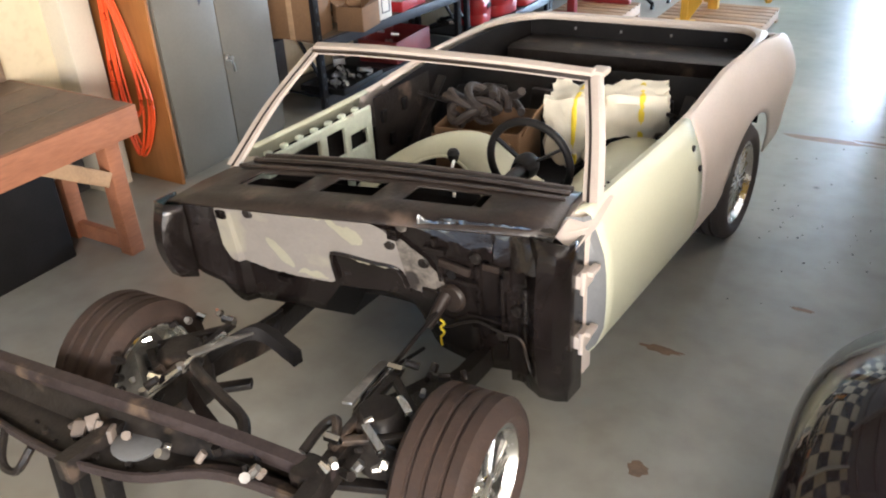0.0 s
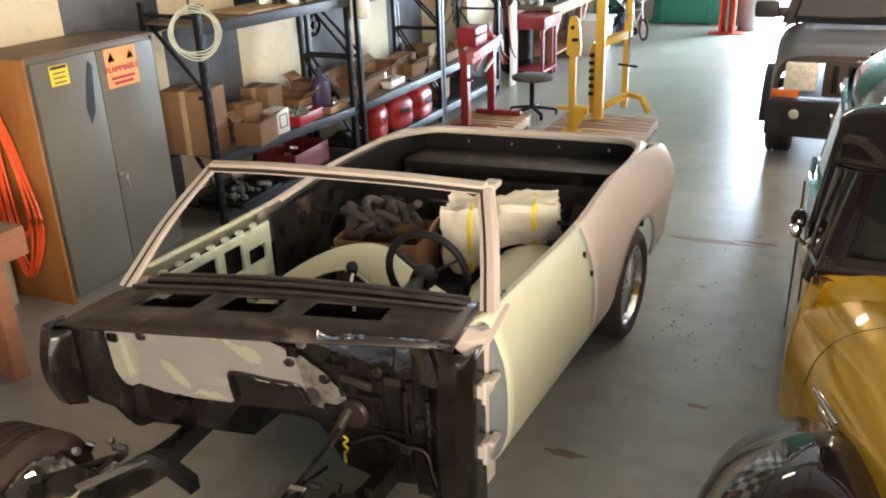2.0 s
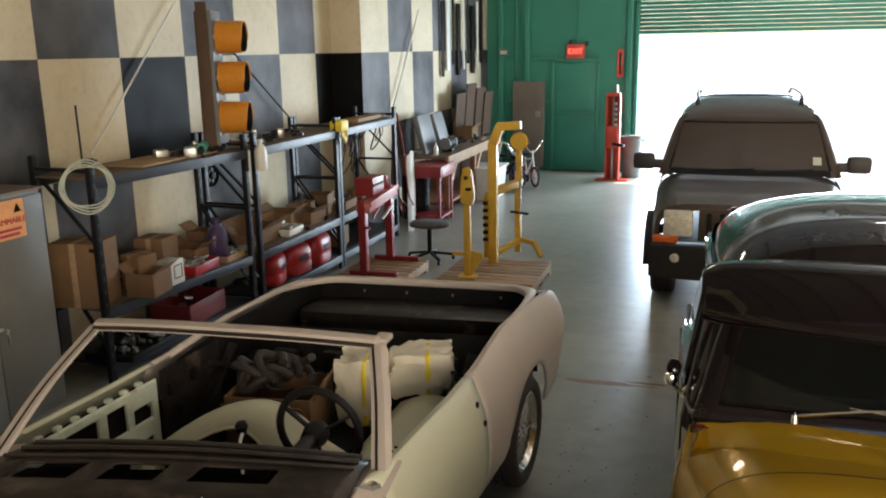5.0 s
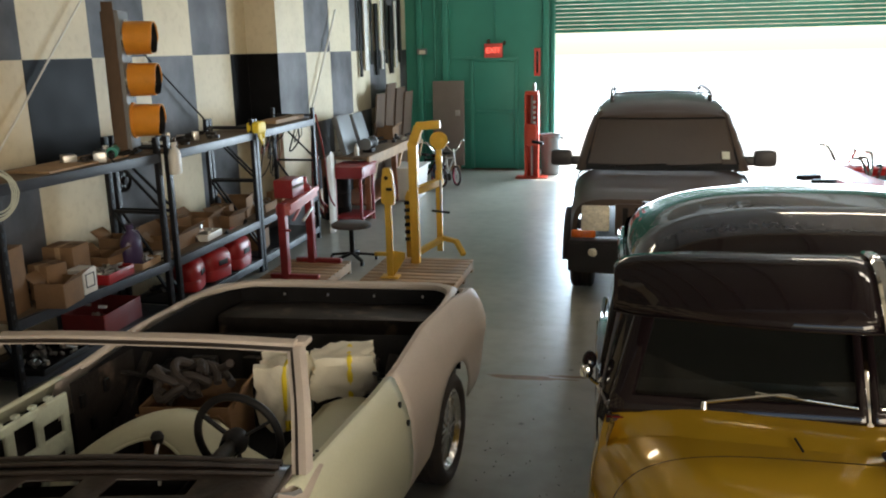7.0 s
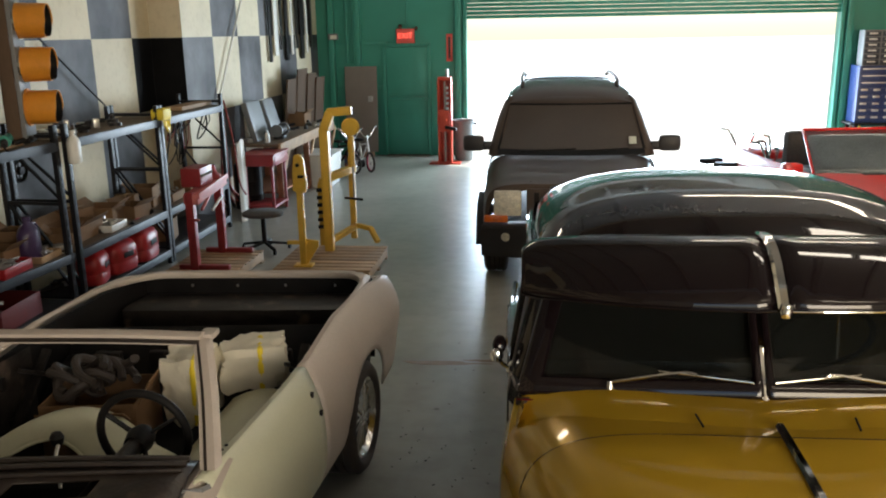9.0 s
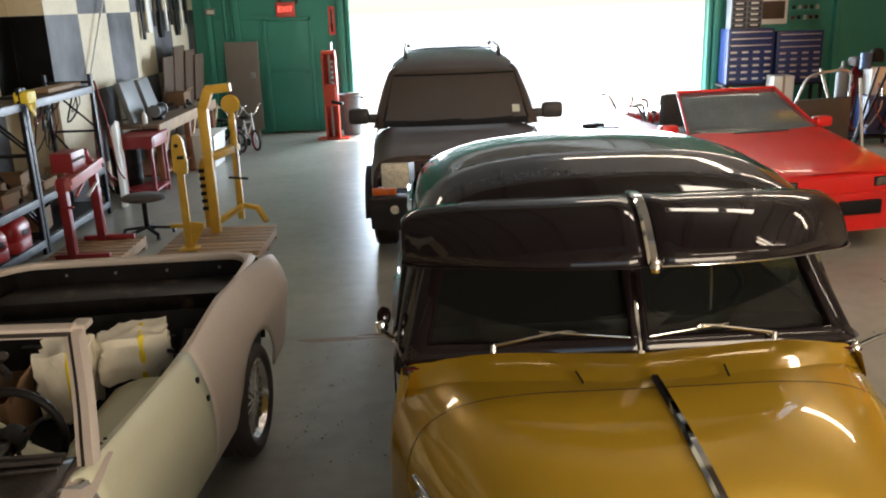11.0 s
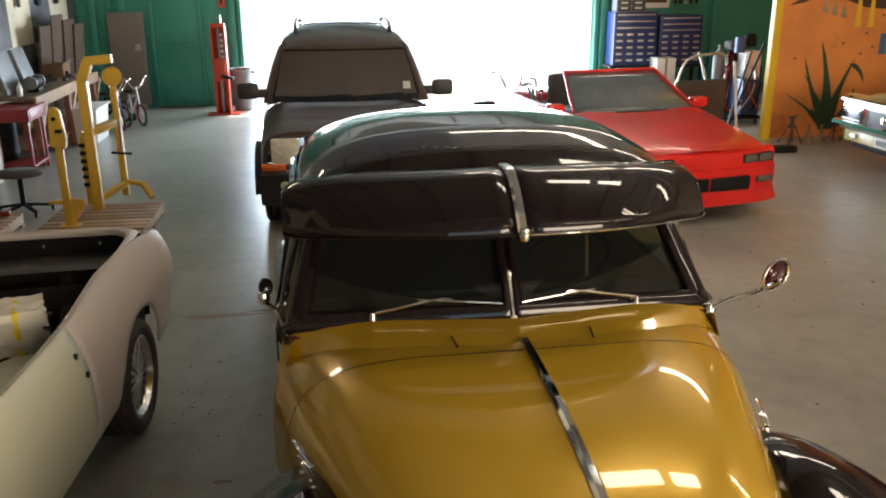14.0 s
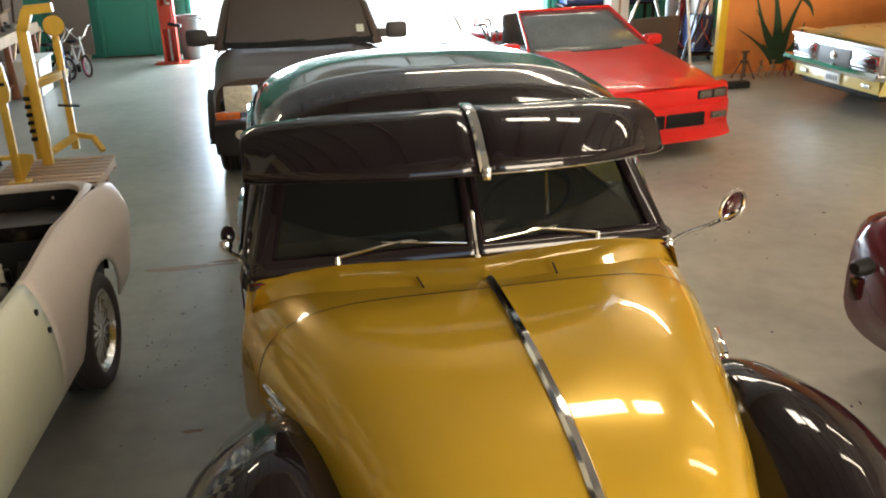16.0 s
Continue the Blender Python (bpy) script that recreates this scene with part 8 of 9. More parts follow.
def bench_grinder(x, y, z):
    t = thing("bench_grinder", "dark bench grinder on the workbench", "grinder", pose(x, y, z))
    part("motor", cyl((0, -0.12, 0.14), (0, 0.12, 0.14), 0.08, seg=18), BLACKSATIN, t)
    part("foot", box((0, 0, 0.03), (0.16, 0.2, 0.06), 0.01), BLACKSATIN, t)
    for s in (-1, 1):
        part("guard", cyl((0, s * 0.15, 0.14), (0, s * 0.20, 0.14), 0.095, seg=20), GREYPLASTIC, t)
    return t


bench_grinder(-4.3, 13.25, 0.973)


def red_cart():
    t = thing("red_tool_cart", "red steel tool cart in front of the bench", "tool cart", pose(-4.28, 12.35, 0))
    part("drawer_box", box((0, 0, 0.80), (0.50, 0.70, 0.16), 0.012), RED, t)
    part("tray_rim", box((0, 0, 0.885), (0.54, 0.74, 0.02), 0.006), RED, t)
    part("drawer_front", box((0.254, 0, 0.80), (0.012, 0.62, 0.11), 0.004), RED, t)
    for x in (-0.2, 0.2):
        for y in (-0.3, 0.3):
            part("leg", box((x, y, 0.36), (0.04, 0.04, 0.72), 0.004), RED, t)
    part("base_shelf", box((0, 0, 0.12), (0.46, 0.66, 0.03), 0.005), RED, t)
    return t


red_cart()
dr = thing("oil_drum", "dark steel drum under the red cart", "drum", pose(-4.62, 12.55, 0))
part("drum", lathe([(0.0, 0.68), (0.20, 0.68), (0.21, 0.66), (0.205, 0.45), (0.212, 0.43), (0.205, 0.41), (0.205, 0.24), (0.212, 0.22), (0.205, 0.2), (0.21, 0.01), (0.0, 0.0)], 28), BLACKSATIN, dr)
# red and dark hoses hanging at the rack end
hg = thing("hanging_hoses", "dark red air hoses hanging beside the rack", "hose", pose(-4.52, 11.42, 0))
random.seed(3)
for k in range(6):
    dx, dy = random.uniform(-0.08, 0.12), random.uniform(-0.06, 0.12)
    part("hose", tube([(dx * 0.3, dy * 0.3, 1.72), (dx, dy, 1.2), (dx * 1.4, dy * 1.5, 0.6), (dx * 1.1 + 0.08, dy + 0.1, 0.2 + 0.1 * (k % 3))], 0.012, 6, 5), REDHOSE if k % 3 else BLACKSATIN, hg)
solo("plastic_sheet", loft([[(-4.40 + 0.05 * math.sin(u * 6), 11.55 + 0.35 * u, z + (0.05 * math.sin(u * 9) if z else 0)) for u in np.linspace(0, 1, 8)] for z in (0.0, 0.5, 0.9, 1.1)]), WHITEPLASTIC, "dusty white plastic sheet hanging by the bench", "sheet")
# white tub and cartons under the bench, brown panels against the wall
tub = thing("storage_tub", "pale plastic storage tub on the floor", "tub", pose(-4.0, 14.6, 0))
tb = box((0, 0, 0.28), (0.5, 0.8, 0.56), 0.04)
for v in tb.verts:
    if v.co.z < 0.2:
        v.co.x *= 0.85
        v.co.y *= 0.9
part("tub", tb, WHITEPLASTIC, tub)
part("rim", box((0, 0, 0.56), (0.56, 0.86, 0.03), 0.01), WHITEPLASTIC, tub)
for k, (y, hgt, m) in enumerate(((15.2, 1.80, BROWNPANEL), (15.75, 1.95, BROWNPANEL), (16.3, 1.85, BROWNPANEL), (16.8, 1.75, BROWNPANEL))):
    solo("plywood_board", box((-4.72 + 0.03 * k, y, hgt / 2), (0.03, 0.62, hgt), 0.004, Matrix.Rotation(radians(5), 4, "Y")), m, "tall brown board leaning against the wall", "board", "", "leaning boards")
random.seed(8)
for k in range(9):
    y = 14.9 + 0.33 * k
    solo("hanging_strip", box((-4.90, y, 2.75 + 0.1 * (k % 3)), (0.03, 0.08 + 0.12 * random.random(), 1.3), 0.005), (BLACKSATIN, WHITEPLASTIC, CHASSIS)[k % 3], ("black rubber strip hung on the wall", "white trim strip hung on the wall", "dark trim strip hung on the wall")[k % 3], "strip", "", "hanging strips")


# ---------- the far wall ----------
ed = thing("exit_door", "teal painted steel exit door with a push bar", "door", pose(-3.05, 18.2, 0))
part("leaf", box((0, -0.02, 1.13), (0.86, 0.04, 2.26), 0.005), TEAL, ed)
for c, s in (((-0.47, -0.03, 1.16), (0.07, 0.07, 2.33)), ((0.47, -0.03, 1.16), (0.07, 0.07, 2.33)), ((0, -0.03, 2.31), (1.0, 0.07, 0.07))):
    part("frame", box(c, s, 0.006), TEAL, ed)
part("push_bar", box((0.0, -0.09, 1.22), (0.78, 0.05, 0.06), 0.012), TEAL, ed)
for x in (-0.36, 0.36):
    part("bar_bracket", box((x, -0.06, 1.22), (0.06, 0.06, 0.10), 0.01), TEAL, ed)
part("threshold", box((0, -0.05, 0.012), (0.95, 0.12, 0.02), 0.004), BROWNPANEL, ed)
sg = thing("exit_sign", "lit red exit sign above the door", "sign", pose(-3.05, 18.13, 2.49))
part("case", box((0, 0, 0), (0.38, 0.08, 0.29), 0.01), SIGNRED, sg)
part("face", box((0, -0.042, 0), (0.34, 0.006, 0.25), 0.002), SIGNRED, sg)
writing("exit_letters", "EXIT", 0.15, EXITRED, sg, pose(0, -0.047, 0, 90, 0, 0))
part("emergency_lamp", cyl((-0.10, 0.0, 0.15), (-0.10, -0.03, 0.22), 0.035, seg=14), BROWNPANEL, sg)
part("emergency_lamp", cyl((0.22, 0.0, 0.12), (0.24, -0.03, 0.18), 0.03, seg=14), BROWNPANEL, sg)
fl = thing("flood_light", "small grey flood light on the far wall", "light", pose(-4.56, 18.1, 2.50))
part("head", box((0, -0.06, 0), (0.20, 0.12, 0.13), 0.02), GREYPLASTIC, fl)
part("lamp_window", box((0.02, -0.125, -0.01), (0.14, 0.01, 0.08), 0.004), LAMPGLASS, fl)
part("bracket", box((0, 0.02, -0.05), (0.05, 0.12, 0.05), 0.006), GREYPLASTIC, fl)
fs = thing("fire_sign", "tall red fire sign with a dark middle", "sign", pose(-2.14, 18.19, 2.24))
part("plate", box((0, 0, 0), (0.13, 0.03, 0.56), 0.005), SIGNRED, fs)
part("dark_bar", box((0, -0.018, 0), (0.045, 0.01, 0.44), 0.003), REDLENS, fs)
pn = thing("grey_door_panel", "loose taupe door leaf leaning on the far wall", "door", pose(-4.0, 17.92, 0, -3, 0, 0))
part("leaf", box((0, 0, 1.0), (0.68, 0.045, 1.78), 0.006), DOORGREY, pn)
part("lock_plate", box((0.20, -0.026, 1.22), (0.10, 0.01, 0.12), 0.003), STEEL, pn)
part("foot_block", box((0, 0, 0.055), (0.5, 0.08, 0.11), 0.006), PALEWOOD, pn)


def lift_tower():
    t = thing("lift_post", "orange-red two-post lift column bolted to the floor", "car lift", pose(-2.12, 17.05, 0))
    part("base_plate", box((0, 0, 0.012), (0.62, 0.34, 0.024), 0.004), TOWERRED, t)
    for c, s in (((-0.12, 0.0, 0.82), (0.035, 0.22, 1.64)), ((0.12, 0.0, 0.82), (0.035, 0.22, 1.64)), ((0, 0.10, 0.82), (0.26, 0.03, 1.64))):
        part("column_side", box(c, s, 0.006), TOWERRED, t)
    part("carriage", box((0.0, -0.05, 0.86), (0.20, 0.20, 0.42), 0.01), TOWERRED, t)
    part("screw", cyl((0, -0.02, 0.04), (0, -0.02, 1.62), 0.025, seg=12), STEEL, t)
    part("arm", bar((0.02, -0.14, 0.74), (0.24, -0.20, 0.70), 0.08, 0.06, 0.008), BLACKSATIN, t)
    part("head", box((0, 0, 1.67), (0.26, 0.22, 0.07), 0.012), TOWERRED, t)
    part("ram", cyl((0.05, -0.02, 1.68), (0.05, -0.02, 1.86), 0.03, seg=12), STEEL, t)
    for k in range(5):
        part("latch_hole", box((0.06, -0.115, 1.1 + 0.1 * k), (0.05, 0.01, 0.05), 0.004), WHITEPLASTIC, t)
    return t


lift_tower()
cn = thing("trash_can", "grey plastic trash can with a rim", "trash can", pose(-1.80, 17.55, 0))
part("barrel", lathe([(0.0, 0.0), (0.17, 0.0), (0.18, 0.02), (0.215, 0.76), (0.235, 0.78), (0.235, 0.82), (0.20, 0.81), (0.165, 0.03)], 26), GREYPLASTIC, cn)
for s in (-1, 1):
    part("lug", box((s * 0.24, 0, 0.74), (0.05, 0.10, 0.05), 0.012), GREYPLASTIC, cn)


def kids_bike(x, y, rz, frame_mt, k=1.0):
    t = thing("kids_bike", "small child's bike with pink-red rims and training wheels", "bicycle", pose(x, y, 0, 0, 0, rz) @ Matrix.Scale(k, 4), "bikes")
    for c in (-0.36, 0.36):
        w = new("wheel")
        w.parent = t
        w.matrix_basis = Matrix.Translation((c, 0, 0.20)) @ Matrix.Rotation(radians(90), 4, "X")
        part("tyre", lathe([(0.175 + 0.022 * math.cos(a), 0.022 * math.sin(a)) for a in np.linspace(0, 2 * math.pi, 9)], 26), BLACKSATIN if c < 0 else RUBBER, w)
        part("rim", lathe([(0.155, -0.012), (0.16, 0.0), (0.155, 0.012), (0.145, 0.0), (0.155, -0.012)], 26), PINK, w)
        sp = bmesh.new()
        for k in range(8):
            a = math.pi * k / 4
            cyl((0, 0, 0), (0.155 * math.cos(a), 0.155 * math.sin(a), 0), 0.004, seg=5, bm=sp)
        part("spokes", sp, STEEL, w)
    f = bmesh.new()
    for p, q in (((-0.36, 0, 0.20), (-0.05, 0, 0.22)), ((-0.05, 0, 0.22), (0.24, 0, 0.52)), ((-0.05, 0, 0.22), (-0.14, 0, 0.52)), ((-0.12, 0, 0.48), (0.24, 0, 0.54)), ((-0.36, 0, 0.20), (-0.13, 0, 0.46)), ((0.36, 0, 0.20), (0.24, 0, 0.60))):
        cyl(p, q, 0.017, seg=8, bm=f)
    part("bike_frame", f, frame_mt, t)
    part("saddle", box((-0.15, 0, 0.58), (0.22, 0.12, 0.05), 0.02), BLACKSATIN, t)
    part("handlebar", tube([(0.16, -0.24, 0.86), (0.22, -0.18, 0.84), (0.24, -0.06, 0.68), (0.24, 0.06, 0.68), (0.22, 0.18, 0.84), (0.16, 0.24, 0.86)], 0.013, 8, 4), CHROME, t)
    part("stem", cyl((0.24, 0, 0.58), (0.24, 0, 0.70), 0.015, seg=8), CHROME, t)
    part("chain_guard", box((-0.18, -0.04, 0.22), (0.30, 0.01, 0.10), 0.003), frame_mt, t)
    for s in (-1, 1):
        part("training_wheel", cyl((-0.36, s * 0.13, 0.07), (-0.36, s * 0.16, 0.07), 0.07, seg=16), BLACKSATIN, t)
    return t


kids_bike(-3.62, 16.15, -55, WHITEPLASTIC)
kids_bike(-3.78, 15.72, -68, BLUEBIKE)
kids_bike(-3.95, 15.9, -40, BLACKSATIN)

# ---------- the right-hand side ----------
solo("yellow_column", box((6.79, 12.85, 2.6), (0.13, 0.12, 5.2), 0.01), POST_YELLOW, "yellow painted steel column at the mural's edge", "column", "structure")
MF = MY - 0.004


def mural_shape(name, pts, m, label, d=0.004):
    return part(name, prism(pts, d, Matrix.Translation((0, MF - d, 0))), m, mural, label)


mural = thing("desert_mural", "painted desert scene with agave and dark hills", "mural")
def blade(x0, z0, x1, z1, w, bend):
    a, b = [], []
    for k in range(9):
        v = k / 8
        x = lerp(x0, x1, v) + bend * math.sin(math.pi * v)
        z = lerp(z0, z1, v) + abs(bend) * 0.3 * math.sin(math.pi * v)
        ww = 1.7 * w * (1 - v) ** 0.6 * (0.6 + 0.4 * math.sin(math.pi * min(1, v + 0.35))) + 0.003
        a.append((x - ww, z))
        b.append((x + ww, z))
    return a + b[::-1]
for k, (x1, z1, w, bd) in enumerate(((7.112, 0.72, 0.045, 0.06), (7.387, 1.264, 0.045, -0.05), (7.42, 0.997, 0.045, 0.03), (7.645, 1.513, 0.065, 0.06), (8.23, 1.22, 0.06, -0.05), (8.295, 0.77, 0.045, 0.08), (8.19, 0.50, 0.04, 0.06), (7.60, 0.46, 0.05, -0.03), (7.80, 1.05, 0.05, -0.03))):
    mural_shape("agave_leaf", blade(7.86 + 0.03 * (k % 3), 0.12, x1, z1, w, bd), MURAL_GREEN, "", 0.003 + 0.0006 * k)
mural_shape("agave_leaf", blade(8.20, 1.16, 8.43, 0.86, 0.035, 0.04), MURAL_GREEN, "", 0.009)
mural_shape("hill", [(7.02, 2.06), (7.25, 2.10), (7.6, 2.22), (7.9, 2.16), (8.3, 2.02), (8.8, 1.98), (9.6, 2.1), (9.6, 2.6), (8.6, 2.62), (8.1, 2.75), (7.7, 2.42), (7.3, 2.2)], MURAL_BROWN, "dark brown painted hills", 0.004)
for k, x in enumerate((7.62, 7.78, 7.94)):
    mural_shape("painted_tent", [(x - 0.05, 1.96 - 0.04 * k), (x + 0.07, 1.94 - 0.04 * k), (x, 2.22 - 0.05 * k)], PALEWOOD, "", 0.006)
for k, x in enumerate((8.2, 8.42)):
    mural_shape("painted_post", [(x - 0.05, 1.72), (x + 0.05, 1.72), (x + 0.02, 2.25), (x - 0.03, 2.25)], POST_YELLOW, "", 0.006)
mural_shape("painted_window", [(8.62, 1.3), (8.98, 1.3), (8.98, 1.62), (8.62, 1.62)], BLUEBIKE, "", 0.005)
mural_shape("painted_window_bar", [(8.72, 1.3), (8.76, 1.3), (8.76, 1.62), (8.72, 1.62)], TEAL, "", 0.007)
random.seed(2)
for k in range(9):
    x, z = random.uniform(7.1, 9.2), random.uniform(1.2, 1.9)
    mural_shape("painted_bird", [(x - 0.03, z), (x, z + 0.02), (x + 0.03, z), (x, z - 0.015)], MURAL_BROWN, "", 0.004)


def jack_stand(x, y, s, mt, rz):
    t = thing("jack_stand", "small steel jack stand on the floor by the mural", "jack stand", pose(x, y, 0, 0, 0, rz), "jack stands")
    for a in (-1, 1):
        for b in (-1, 1):
            part("leg", bar((a * 0.13 * s, b * 0.13 * s, 0.0), (a * 0.035 * s, b * 0.035 * s, 0.28 * s), 0.04 * s, 0.02 * s, 0.003), mt, t)
    part("collar", box((0, 0, 0.28 * s), (0.10 * s, 0.10 * s, 0.05 * s), 0.006), mt, t)
    part("post", box((0, 0, 0.34 * s), (0.05 * s, 0.05 * s, 0.18 * s), 0.006), mt, t)
    part("saddle", box((0, 0, 0.44 * s), (0.13 * s, 0.06 * s, 0.025 * s), 0.006), mt, t)
    return t


for x, y, s, m, rz in ((7.05, 12.50, 0.95, BROWNPANEL, 10), (7.33, 12.48, 0.62, PALEWOOD, 30), (7.55, 12.50, 0.60, PALEWOOD, 5), (7.78, 12.52, 0.62, BASKETRED, 20), (7.98, 12.50, 0.60, BASKETRED, 50)):
    jack_stand(x, y, s, m, rz)
solo("floor_jack_pad", box((6.56, 11.85, 0.05), (0.42, 0.16, 0.10), 0.02), BLACKSATIN, "low black floor jack by the mural", "jack")


def drawer_cabinet(x, y, w, z0, z1, n, label):
    t = thing("drawer_cabinet", label, "tool cabinet", pose(x, y, 0), "blue drawer cabinets")
    part("carcase", box((0, 0, (z0 + z1) / 2), (w, 0.5, z1 - z0), 0.008), BLUECAB, t)
    hgt = (z1 - z0 - 0.04) / n
    for k in range(n):
        z = z0 + 0.02 + (k + 0.5) * hgt
        d = part("drawer", box((0, -0.256, z), (w - 0.05, 0.014, hgt - 0.012), 0.003), BLUECAB, t)
        if k < n - 3:
            for j in range(4):
                part("label_holder", box((-w / 2 + 0.12 + j * (w - 0.24) / 3, -0.266, z + hgt * 0.18), ((w - 0.3) / 5, 0.006, hgt * 0.30), 0.001), SILVERPANEL, d)
        else:
            part("grip_rail", box((0, -0.268, z + hgt * 0.2), (w - 0.12, 0.014, hgt * 0.16), 0.002), SILVERPANEL, d)
    return t


drawer_cabinet(6.24, 17.75, 0.92, 0.72, 1.80, 8, "blue steel drawer cabinet with silver label strips")
drawer_cabinet(7.22, 17.75, 0.92, 0.72, 1.72, 8, "blue steel drawer cabinet with rows of labels")
cab = thing("cabinet_base", "dark steel bench under the blue drawers", "bench", pose(6.75, 17.72, 0))
part("top", box((0, 0, 0.70), (2.1, 0.56, 0.04), 0.006), BLACKSATIN, cab)
for x in (-0.95, 0.95):
    for y in (-0.22, 0.22):
        part("leg", box((x, y, 0.34), (0.06, 0.06, 0.68), 0.005), BLACKSATIN, cab)
bn = thing("bin_rack", "small-parts drawer unit on top of the cabinet", "parts rack", pose(6.15, 17.75, 1.80))
part("carcase", box((0, 0, 0.33), (0.62, 0.3, 0.66), 0.006), GREYPLASTIC, bn)
for k in range(6):
    for j in range(2):
        part("drawer", box((-0.15 + 0.3 * j, -0.155, 0.06 + 0.105 * k), (0.27, 0.014, 0.085), 0.004), RACKBLUE, bn)
        part("drawer_label", box((-0.15 + 0.3 * j, -0.165, 0.07 + 0.105 * k), (0.15, 0.006, 0.03), 0.001), WHITEPLASTIC, bn)
ps = thing("wall_poster", "faded pale poster on the teal wall", "poster", pose(6.88, 18.17, 2.25))
part("sheet", box((0, 0, 0), (0.62, 0.01, 0.8), 0.001), WHITEPLASTIC, ps)
part("picture_block", box((0, -0.008, -0.12), (0.5, 0.006, 0.35), 0.001), BROWNPANEL, ps)
sh = thing("spool_rack", "teal wall rack with small tools", "rack", pose(7.5, 18.1, 1.78))
for k in range(4):
    part("ledge", box((0, -0.06, 0.14 + 0.2 * k), (0.6, 0.12, 0.02), 0.003), TEAL, sh)
    for j in range(5):
        part("spool", cyl((-0.24 + 0.12 * j, -0.06, 0.15 + 0.2 * k), (-0.24 + 0.12 * j, -0.06, 0.23 + 0.2 * k), 0.035, seg=12), (MAROON, BLACKSATIN, STEEL)[(k + j) % 3], sh)
carton((6.75, 17.2, 0.73 - 0.73), (0.4, 0.4, 0.9), 0, False, "pale tall carton before the blue cabinets", WHITEPLASTIC)
for k, (x, m) in enumerate(((5.90, POST_YELLOW), (5.82, BENCHWOOD), (5.98, POST_YELLOW))):
    solo("leaning_bar", cyl((x, 17.6, 0.0), (x + 0.02, 18.05, 1.7 - 0.2 * k), 0.022, seg=8), m, "long coloured bar leaning on the far wall", "bar", "", "leaning bars")


def bonnet_prop_pile():
    t = thing("welding_cart", "cluttered welding cart with bottles and cables", "cart", pose(7.08, 14.6, 0))
    part("cart_base", box((0, 0, 0.12), (0.7, 0.8, 0.05), 0.01), BLACKSATIN, t)
    for x in (-0.28, 0.28):
        for y in (-0.32, 0.32):
            part("castor", cyl((x - 0.02, y, 0.05), (x + 0.02, y, 0.05), 0.05, seg=14), BLACKSATIN, t)
    for x, m in ((-0.22, GREYPLASTIC), (0.02, MAROON)):
        part("gas_bottle", lathe([(0.0, 0.0), (0.10, 0.0), (0.105, 0.02), (0.105, 0.95), (0.08, 1.05), (0.03, 1.10), (0.03, 1.18), (0, 1.18)], 20, m=Matrix.Translation((x, 0.25, 0.145))), m, t)
    part("welder", box((0.12, -0.15, 0.48), (0.34, 0.5, 0.62), 0.03), BLUECAB, t)
    part("cloth", box((0.0, 0.1, 1.75 - 0.42), (0.34, 0.3, 0.16), 0.07), FABRIC, t)
    part("white_pack", box((0.20, -0.05, 1.02), (0.30, 0.3, 0.46), 0.03), WHITEPLASTIC, t)
    part("blue_can", cyl((-0.02, -0.1, 1.22), (-0.02, -0.1, 1.48), 0.09, seg=16), BLUEBIKE, t)
    part("dark_helmet", lathe([(0.0, 0.15), (0.08, 0.13), (0.12, 0.06), (0.12, -0.08)], 20, m=Matrix.Translation((0.2, 0.0, 1.40))), BLACKSATIN, t)
    random.seed(9)
    for k in range(5):
        a = random.uniform(0, 6)
        part("cable", tube([(0.3 * math.cos(a), -0.3, 1.0), (0.35 * math.cos(a) - 0.1, -0.42, 0.6), (0.3 * math.cos(a + 1), -0.40, 0.25), (0.1, -0.35, 0.5)], 0.014, 6, 5), (REDHOSE, BLACKSATIN, STEEL)[k % 3], t)
    return t


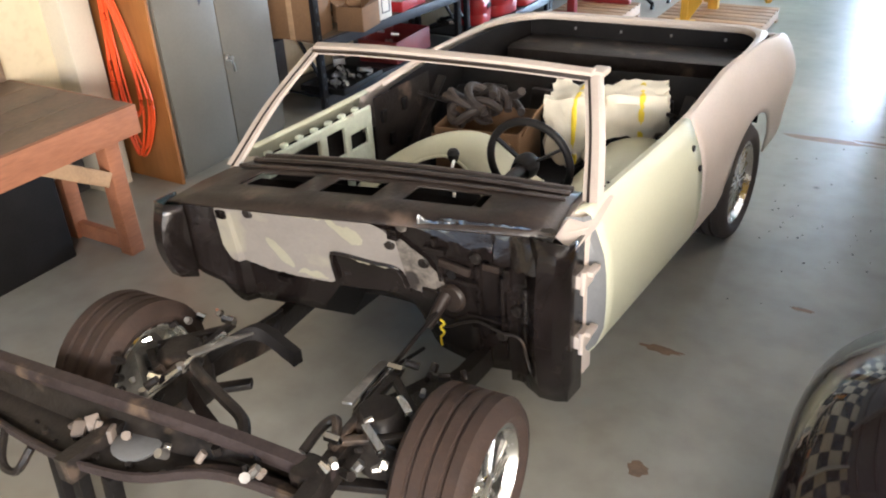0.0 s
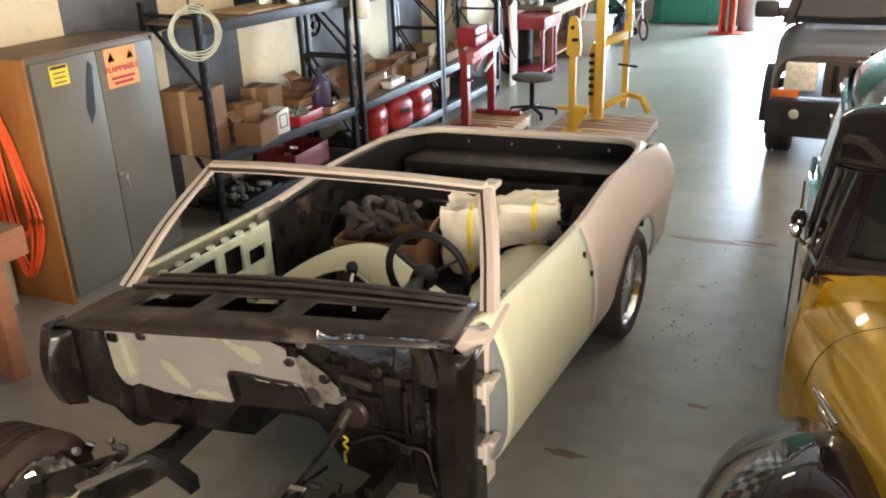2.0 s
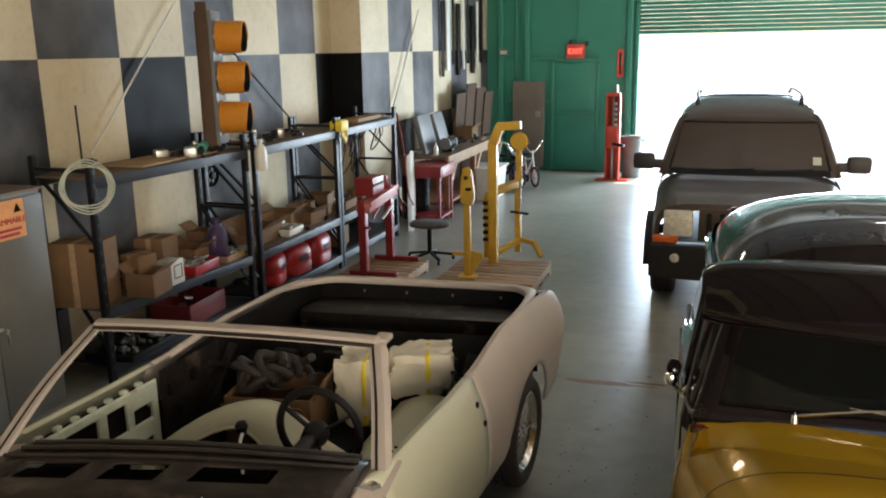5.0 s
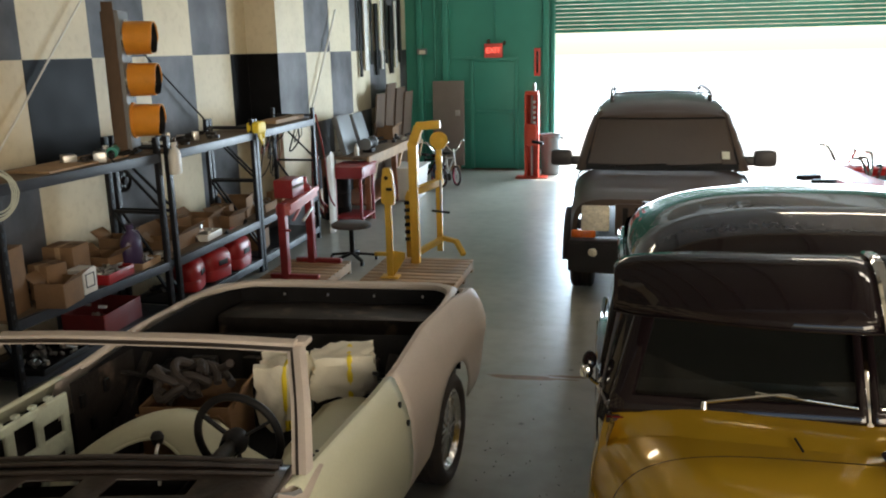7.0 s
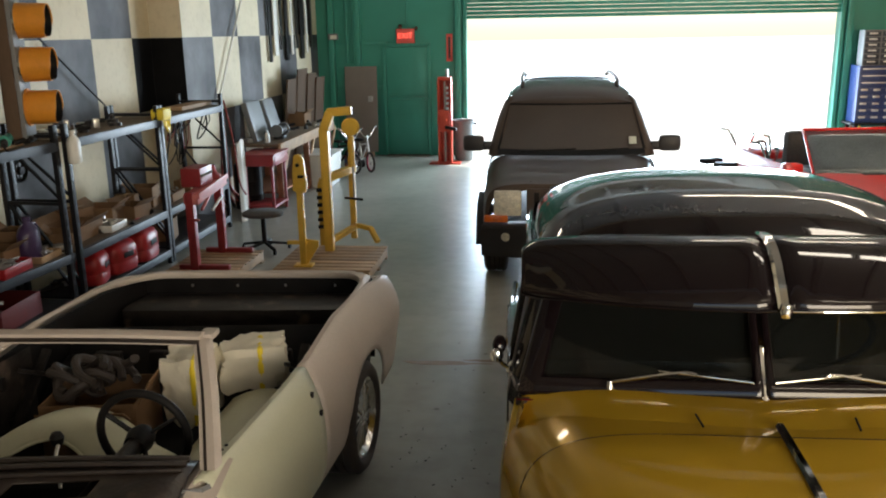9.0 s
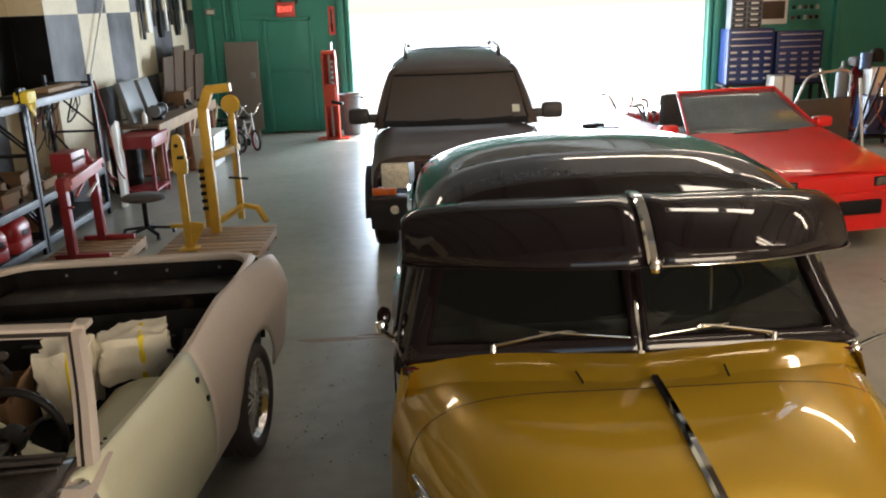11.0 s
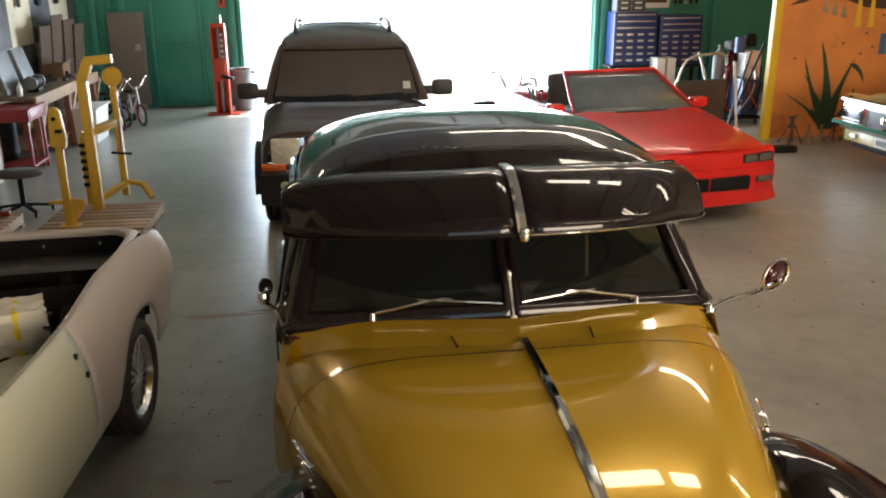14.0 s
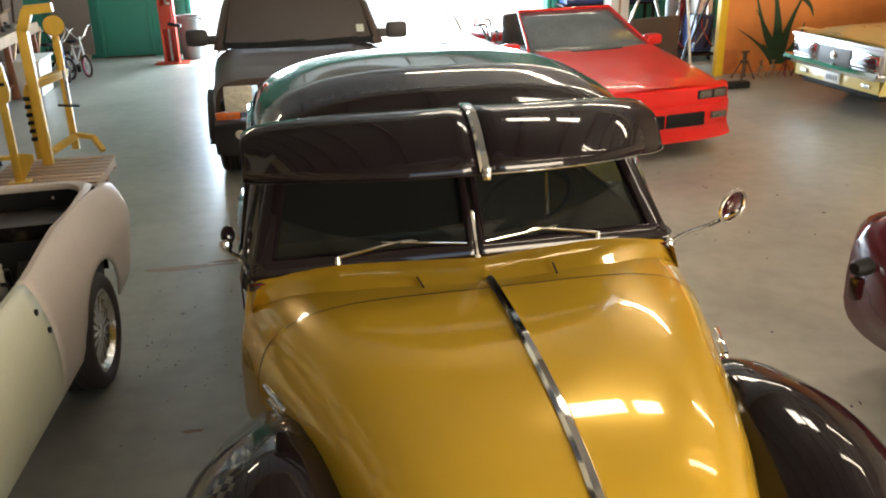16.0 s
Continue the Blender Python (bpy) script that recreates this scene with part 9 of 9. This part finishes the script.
bonnet_prop_pile()
hd = thing("car_door_leaf", "dark loose car door with glass standing on the floor", "car door", pose(5.9, 13.4, 0, 0, 0, 15))
part("skin", box((0, 0, 0.45), (1.0, 0.10, 0.9), 0.04), JEEPPAINT, hd)
part("window_frame", tube([(-0.48, 0, 0.88), (-0.30, 0, 1.22), (0.10, 0, 1.30), (0.46, 0, 1.26), (0.48, 0, 0.88)], 0.022, 8, 5), STEEL, hd)
for k, (p, q, m) in enumerate((((6.50, 13.6, 0.0), (6.66, 13.3, 1.35), CHASSIS), ((6.45, 13.5, 0.0), (6.72, 13.0, 1.5), BLACKSATIN), ((6.30, 13.4, 0.0), (6.05, 13.0 + 0.9, 1.3), STEEL), ((6.55, 13.3, 0.0), (6.35, 13.2, 1.2), WHITEPLASTIC))):
    solo("metal_rod", cyl(p, q, 0.022, seg=8), m, "long metal rod leaning by the yellow column", "rod", "", "metal rods")
kids_bike(2.36, 11.2, 12, BLUEBIKE, 1.3)
kids_bike(2.42, 11.7, -20, MAROON, 1.35)
kids_bike(2.30, 12.3, 30, WHITEPLASTIC, 1.35)


# ---------- marks and litter on the floor ----------
def floor_stain(x, y, sx, sy, seed):
    random.seed(seed)
    n = 22
    pts = []
    for k in range(n):
        a = 2 * math.pi * k / n
        r = random.uniform(0.6, 1.0)
        pts.append((x + sx * r * math.cos(a), y + sy * r * math.sin(a)))
    b = bmesh.new()
    b.faces.new([b.verts.new((px, py, 0.0015)) for px, py in pts])
    return solo("floor_stain", b, STAINBROWN, "thin rusty brown stain on the concrete floor", "stain", "structure", "", False)


floor_stain(-1.22, 3.56, 0.13, 0.035, 1)
floor_stain(-0.95, 6.55, 0.42, 0.05, 2)
floor_stain(-0.62, 6.62, 0.20, 0.03, 3)
floor_stain(-1.05, 2.75, 0.06, 0.05, 4)
floor_stain(-0.70, 4.2, 0.07, 0.02, 5)
random.seed(6)
lit = bmesh.new()
for k in range(45):
    x, y = random.uniform(-1.1, -0.45), random.choice((random.uniform(4.0, 8.5), random.uniform(4.6, 5.4)))
    box((x, y, 0.003), (random.uniform(0.005, 0.016), random.uniform(0.003, 0.008), 0.003), 0, Matrix.Rotation(random.uniform(0, 3), 4, "Z"), lit)
for k in range(40):
    x, y = random.uniform(1.9, 5.5), random.uniform(3.0, 8.0)
    box((x, y, 0.003), (random.uniform(0.01, 0.03), random.uniform(0.004, 0.01), 0.005), 0, Matrix.Rotation(random.uniform(0, 3), 4, "Z"), lit)
solo("floor_litter", lit, CHASSIS, "small dark flakes scattered on the floor", "litter", "stuff")
